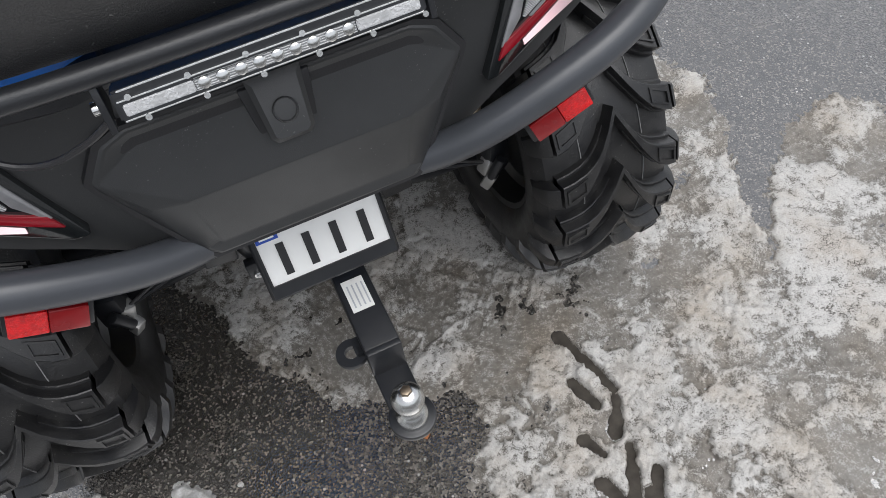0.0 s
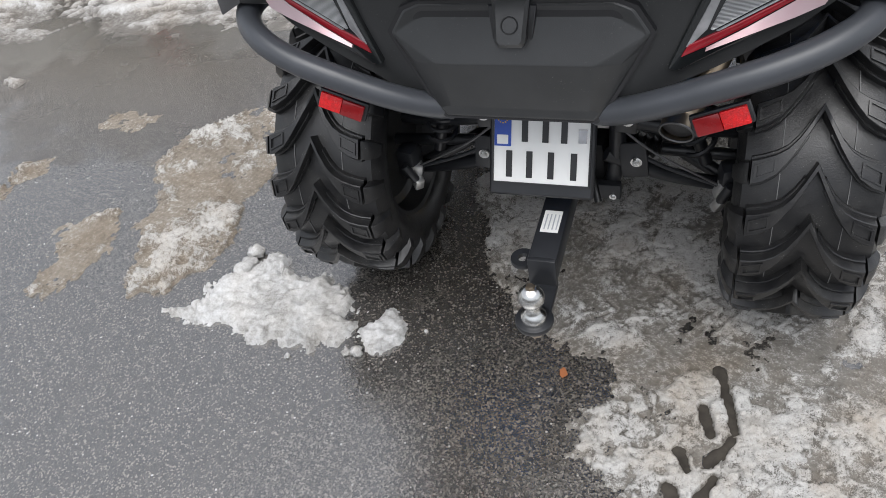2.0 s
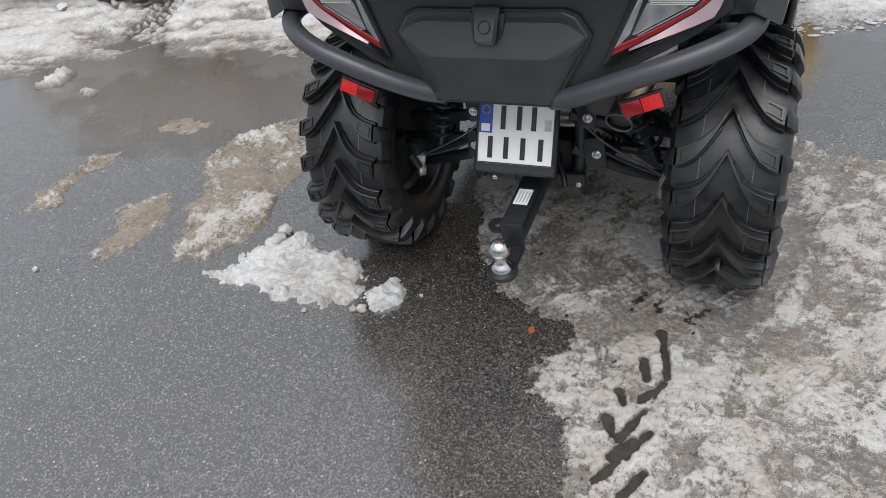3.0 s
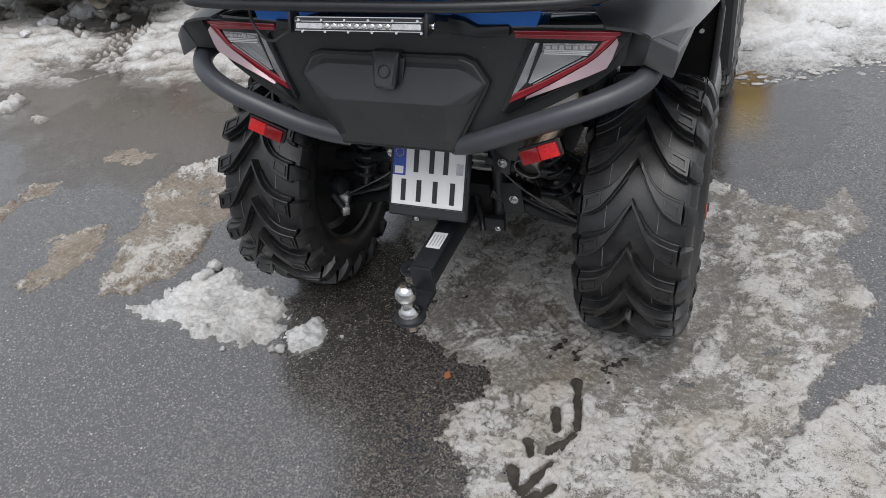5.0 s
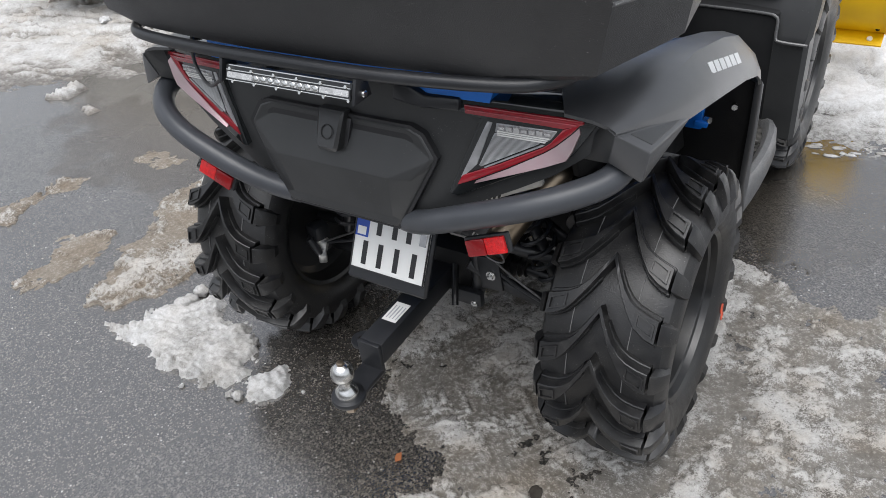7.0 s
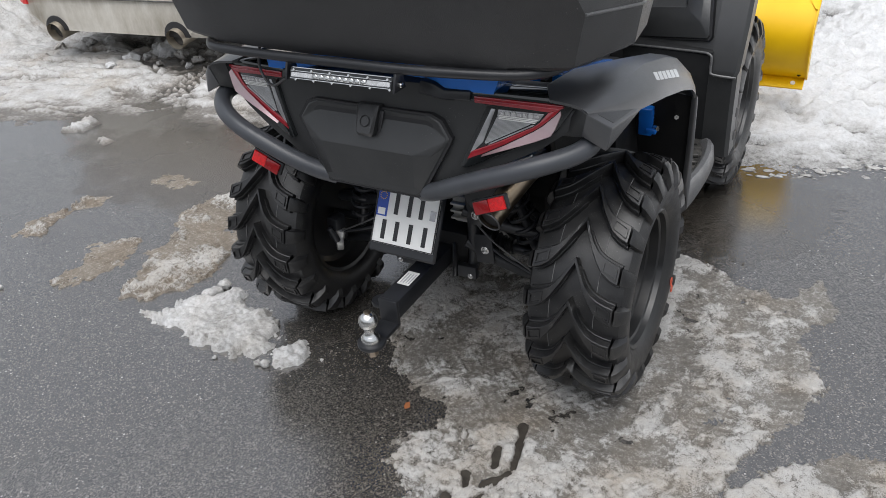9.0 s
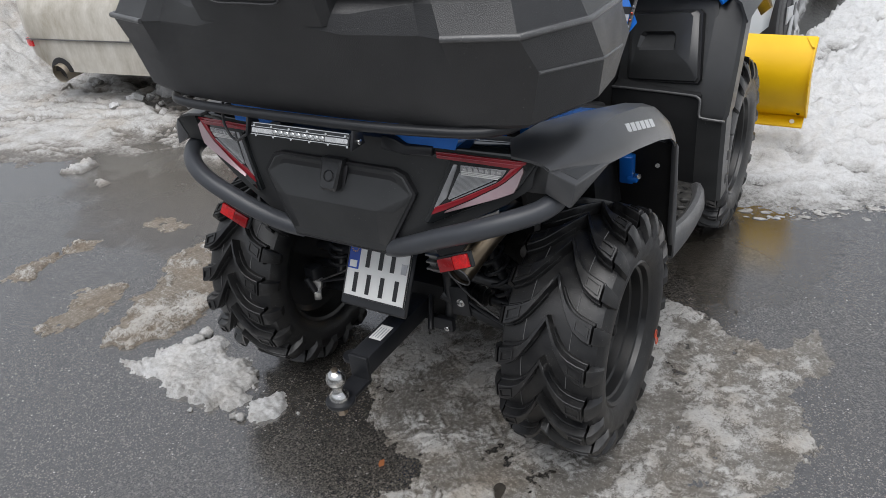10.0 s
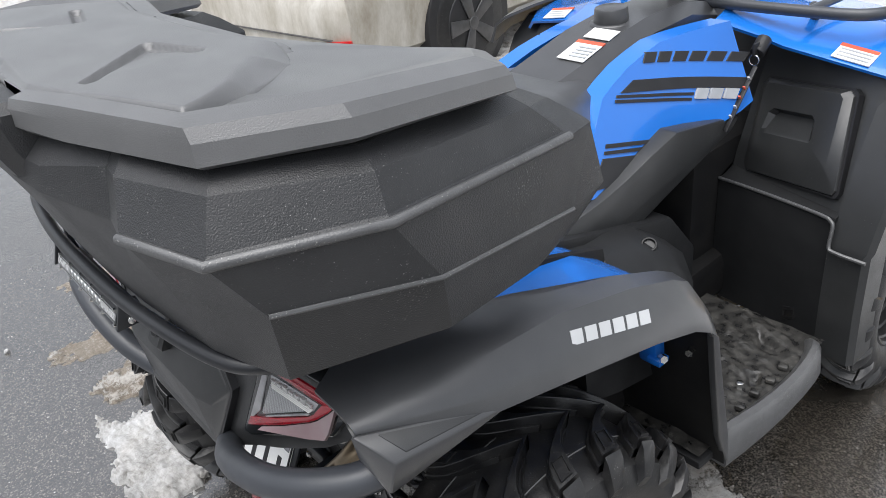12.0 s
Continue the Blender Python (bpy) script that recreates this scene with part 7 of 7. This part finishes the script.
top = sheet("lid_top", np.arange(-0.435, 0.4351, 0.003), np.arange(-0.165, 0.14, 0.003), plateau_height, LID_SHEEN, "", "", floor=1.268, kind="")
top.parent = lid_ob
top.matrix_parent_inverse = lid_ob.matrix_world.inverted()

# rear centre block of the tub, behind the lid
bm = B()
cols = [(-0.166, 0.026), (-0.152, 0.006), (-0.11, 0.0), (0.0, -0.003), (0.11, 0.0), (0.152, 0.006), (0.166, 0.026)]
loft(bm, [[(x, -0.209 + q, 1.202), (x, -0.222 + q, 1.235), (x, -0.229 + q, 1.272), (x, -0.224 + q, 1.286 - q * 0.6), (x, -0.208 + q * 0.4, 1.293 - q * 0.6), (x, -0.168, 1.290 - q * 0.6), (x, -0.160, 1.20)] for x, q in cols])
bmesh.ops.bevel(bm, geom=[e for e in bm.edges if len(e.link_faces) == 2 and e.calc_face_angle(0) > 0.3], offset=0.004, segments=2, affect="EDGES", profile=0.5)
part("latch_block", bm, PLASTIC_ROUGH, tub, "black rear centre of the box", 28)

# rounded bead along the waist, either side of the centre block; pale grey paints its sheen
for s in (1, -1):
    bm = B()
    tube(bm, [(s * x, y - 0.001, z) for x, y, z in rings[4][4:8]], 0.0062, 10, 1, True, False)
    part("waist_bead", bm, WORN_AND_SHEEN, tub)

# thin lip along the lower crease of each side; pale grey paints its glint
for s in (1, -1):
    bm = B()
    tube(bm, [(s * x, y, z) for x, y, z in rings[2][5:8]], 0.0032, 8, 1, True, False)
    part("crease_lip", bm, WORN_AND_SHEEN, tub)

# latch pocket at the rear centre
bm = B()
prism(bm, [(-0.094, -0.2285, 1.290), (-0.086, -0.230, 1.262), (-0.070, -0.228, 1.249), (0.070, -0.228, 1.249), (0.086, -0.230, 1.262), (0.094, -0.2285, 1.290)], (0, 0.02, 0.002), 0.002)
lt = part("latch_plate", bm, PLASTIC, cargo, "smooth black latch pocket")
bm = B()
tube(bm, [(-0.100, -0.230, 1.290), (-0.090, -0.2335, 1.260), (-0.072, -0.231, 1.245), (0.0, -0.232, 1.245), (0.072, -0.231, 1.245), (0.090, -0.2335, 1.260), (0.100, -0.230, 1.290)], 0.0026, 8, 3)
part("latch_rim", bm, PLASTIC_ROUGH, lt)
bm = B()
prism(bm, [(-0.050, -0.2315, 1.286), (-0.044, -0.2345, 1.258), (0.044, -0.2345, 1.258), (0.050, -0.2315, 1.286)], (0, 0.02, 0.003), 0.003)
part("latch", bm, PLASTIC, lt)

# ---- cars behind ----


def car(place, heading, paint, label, snowy):
    c = thing("car", (0, 0, 0), label, "car")
    L, W = 4.55, 0.90
    st = [(-0.05, 0.72, 0.24, 0.62, 0.62, 0.62), (0.02, 0.84, 0.22, 0.72, 0.74, 0.74), (0.22, 0.88, 0.21, 0.86, 0.94, 0.94), (0.55, 0.90, 0.20, 0.90, 0.98, 0.99), (1.05, 0.90, 0.20, 0.91, 1.00, 1.34),
          (1.6, 0.90, 0.20, 0.91, 0.99, 1.44), (2.4, 0.90, 0.20, 0.90, 0.97, 1.43), (3.1, 0.90, 0.20, 0.88, 0.95, 1.20), (3.45, 0.90, 0.20, 0.86, 0.93, 0.96), (4.1, 0.87, 0.21, 0.78, 0.86, 0.86),
          (4.45, 0.80, 0.23, 0.64, 0.70, 0.70), (4.55, 0.70, 0.26, 0.55, 0.58, 0.58)]
    bm = B()
    rows = []
    for y, w, z0, zb, zs, zt in st:
        roof = w * 0.66 if zt > zs + 0.05 else w * 0.80
        half = [(0, y, z0), (w * 0.80, y, z0), (w * 0.96, y, z0 + 0.10), (w, y, (z0 + zb) / 2 + 0.06), (w * 0.97, y, zb), (w * 0.90, y, zs), (roof, y, zt - 0.01), (0, y, zt + 0.02)]
        rows.append(mirrored(half))
    loft(bm, rows)
    body = part("body", bm, paint, c, "car body", 35)
    body.data.materials[0] = paint

    def add(name, b, mat, parent=body, label=""):
        return part(name, b, mat, parent, label, 35)

    for s in (1, -1):
        b = B()
        prism(b, [(s * 0.845, 1.1, 1.02), (s * 0.845, 3.2, 0.99), (s * 0.72, 2.75, 1.33), (s * 0.66, 1.3, 1.36)], (s * 0.02, 0, 0.0), 0.004)
        add("side_window", b, GLASS)
        b = B()
        prism(b, [(s * 0.50, -0.012, 0.70), (s * 0.82, 0.03, 0.71), (s * 0.86, 0.16, 0.84), (s * 0.55, 0.10, 0.84)], (0, 0.05, 0), 0.008)
        add("tail_lamp", b, RED_LENS, body, "red tail lamp")
        b = B()
        loft(b, [[(s * x, y, 0.405), (s * x, y + 0.002, 0.442), (s * (x - 0.02), y + 0.04, 0.442), (s * (x - 0.02), y + 0.04, 0.405)] for x, y in ((0.70, -0.060), (0.735, -0.056), (0.785, -0.026), (0.835, 0.006))])
        add("reflector", b, REFLECTOR, body, "red bumper reflector")
        b = B()
        tube(b, [(s * 0.50, -0.085, 0.232), (s * 0.50, 0.02, 0.245), (s * 0.50, 0.25, 0.25)], 0.062, 24, 4, False)
        bmesh.ops.solidify(b, geom=list(b.faces), thickness=0.004)
        add("exhaust_tip", b, TIP, body, "pale exhaust tip with dark inside")
        # black disc inside the tip
        b = B()
        cyl(b, (s * 0.50, -0.03, 0.238), (s * 0.50, 0.02, 0.242), 0.058, seg=20)
        add("tip_inside", b, INK)
        b = B()
        prism(b, [(s * 0.50 + 0.098 * math.cos(a), -0.056, 0.240 + 0.095 * math.sin(a)) for a in [math.pi * k / 16 for k in range(17)]], (0, 0.05, 0), 0.003)
        add("exhaust_cutout", b, INK)
        for y in (0.92, 3.62):
            b = B()
            cyl(b, (s * 0.70, y, 0.335), (s * 0.906, y, 0.335), 0.375, seg=40, bevel=0.01)
            add("wheel_arch", b, INK)
            b = B()
            cyl(b, (s * 0.70, y, 0.32), (s * 0.915, y, 0.32), 0.32, seg=40, bevel=0.03)
            w = part("wheel", b, RUBBER, c, "car wheel with five-spoke alloy rim", 35)
            b = B()
            cyl(b, (s * 0.88, y, 0.32), (s * 0.921, y, 0.32), 0.225, 0.215, 36, 0.008)
            rim = part("rim", b, INK, w)
            for k in range(5):
                b = B()
                a = 2 * math.pi * k / 5 + 0.3
                m = pose(s * 0.922, y, 0.32) @ Matrix.Rotation(a, 4, "X")
                prism(b, [m @ Vector((0, -0.028, 0.03)), m @ Vector((0, 0.028, 0.03)), m @ Vector((0, 0.050, 0.205)), m @ Vector((0, -0.050, 0.205))], (s * 0.012, 0, 0), 0.004)
                part("spoke", b, ALLOY if not snowy else LIGHT_PRINT, w)
            b = B()
            cyl(b, (s * 0.92, y, 0.32), (s * 0.938, y, 0.32), 0.045, 0.04, 20, 0.004)
            part("hub_cap", b, ALLOY, w)
    b = B()
    prism(b, [(-0.62, 0.64, 1.03), (0.62, 0.64, 1.03), (0.54, 1.02, 1.33), (-0.54, 1.02, 1.33)], (0, -0.012, 0.012), 0.004)
    add("rear_window", b, GLASS)
    b = B()
    prism(b, [(-0.66, 3.42, 0.99), (0.66, 3.42, 0.99), (0.56, 2.85, 1.33), (-0.56, 2.85, 1.33)], (0, 0.012, 0.012), 0.004)
    add("windscreen", b, GLASS)
    b = B()
    box(b, (0, -0.056, 0.455), (1.50, 0.02, 0.005), 0.002)
    add("bumper_seam", b, ALLOY)
    for x in (-0.45, -0.15, 0.15, 0.45):
        b = B()
        cyl(b, (x, -0.03, 0.575), (x, -0.047, 0.575), 0.012, seg=14, bevel=0.002)
        add("parking_sensor", b, ALLOY)
    b = B()
    box(b, (0, 0.005, 0.30), (1.1, 0.10, 0.10), 0.02)
    add("lower_bumper", b, paint)
    c.matrix_world = pose(*place, 0, 0, heading)
    return c


car((-3.28, 1.86, 0), 6, SILVER, "dirty pale silver car parked in the snow, seen from behind", False)
car((-0.50, 2.92, 0), -2, PALE_PAINT, "pale grey car with snow on its bumper beyond the plough", True)

# fallen leaf
bm = B()
prism(bm, [(0.045, -0.137, 0.003), (0.056, -0.128, 0.006), (0.050, -0.117, 0.009), (0.043, -0.108, 0.004), (0.037, -0.120, 0.008), (0.038, -0.130, 0.004)], (0, 0, 0.0012))
tagged(part("leaf", bm, LEAF), "small dry orange leaf lying on wet asphalt", "leaf")
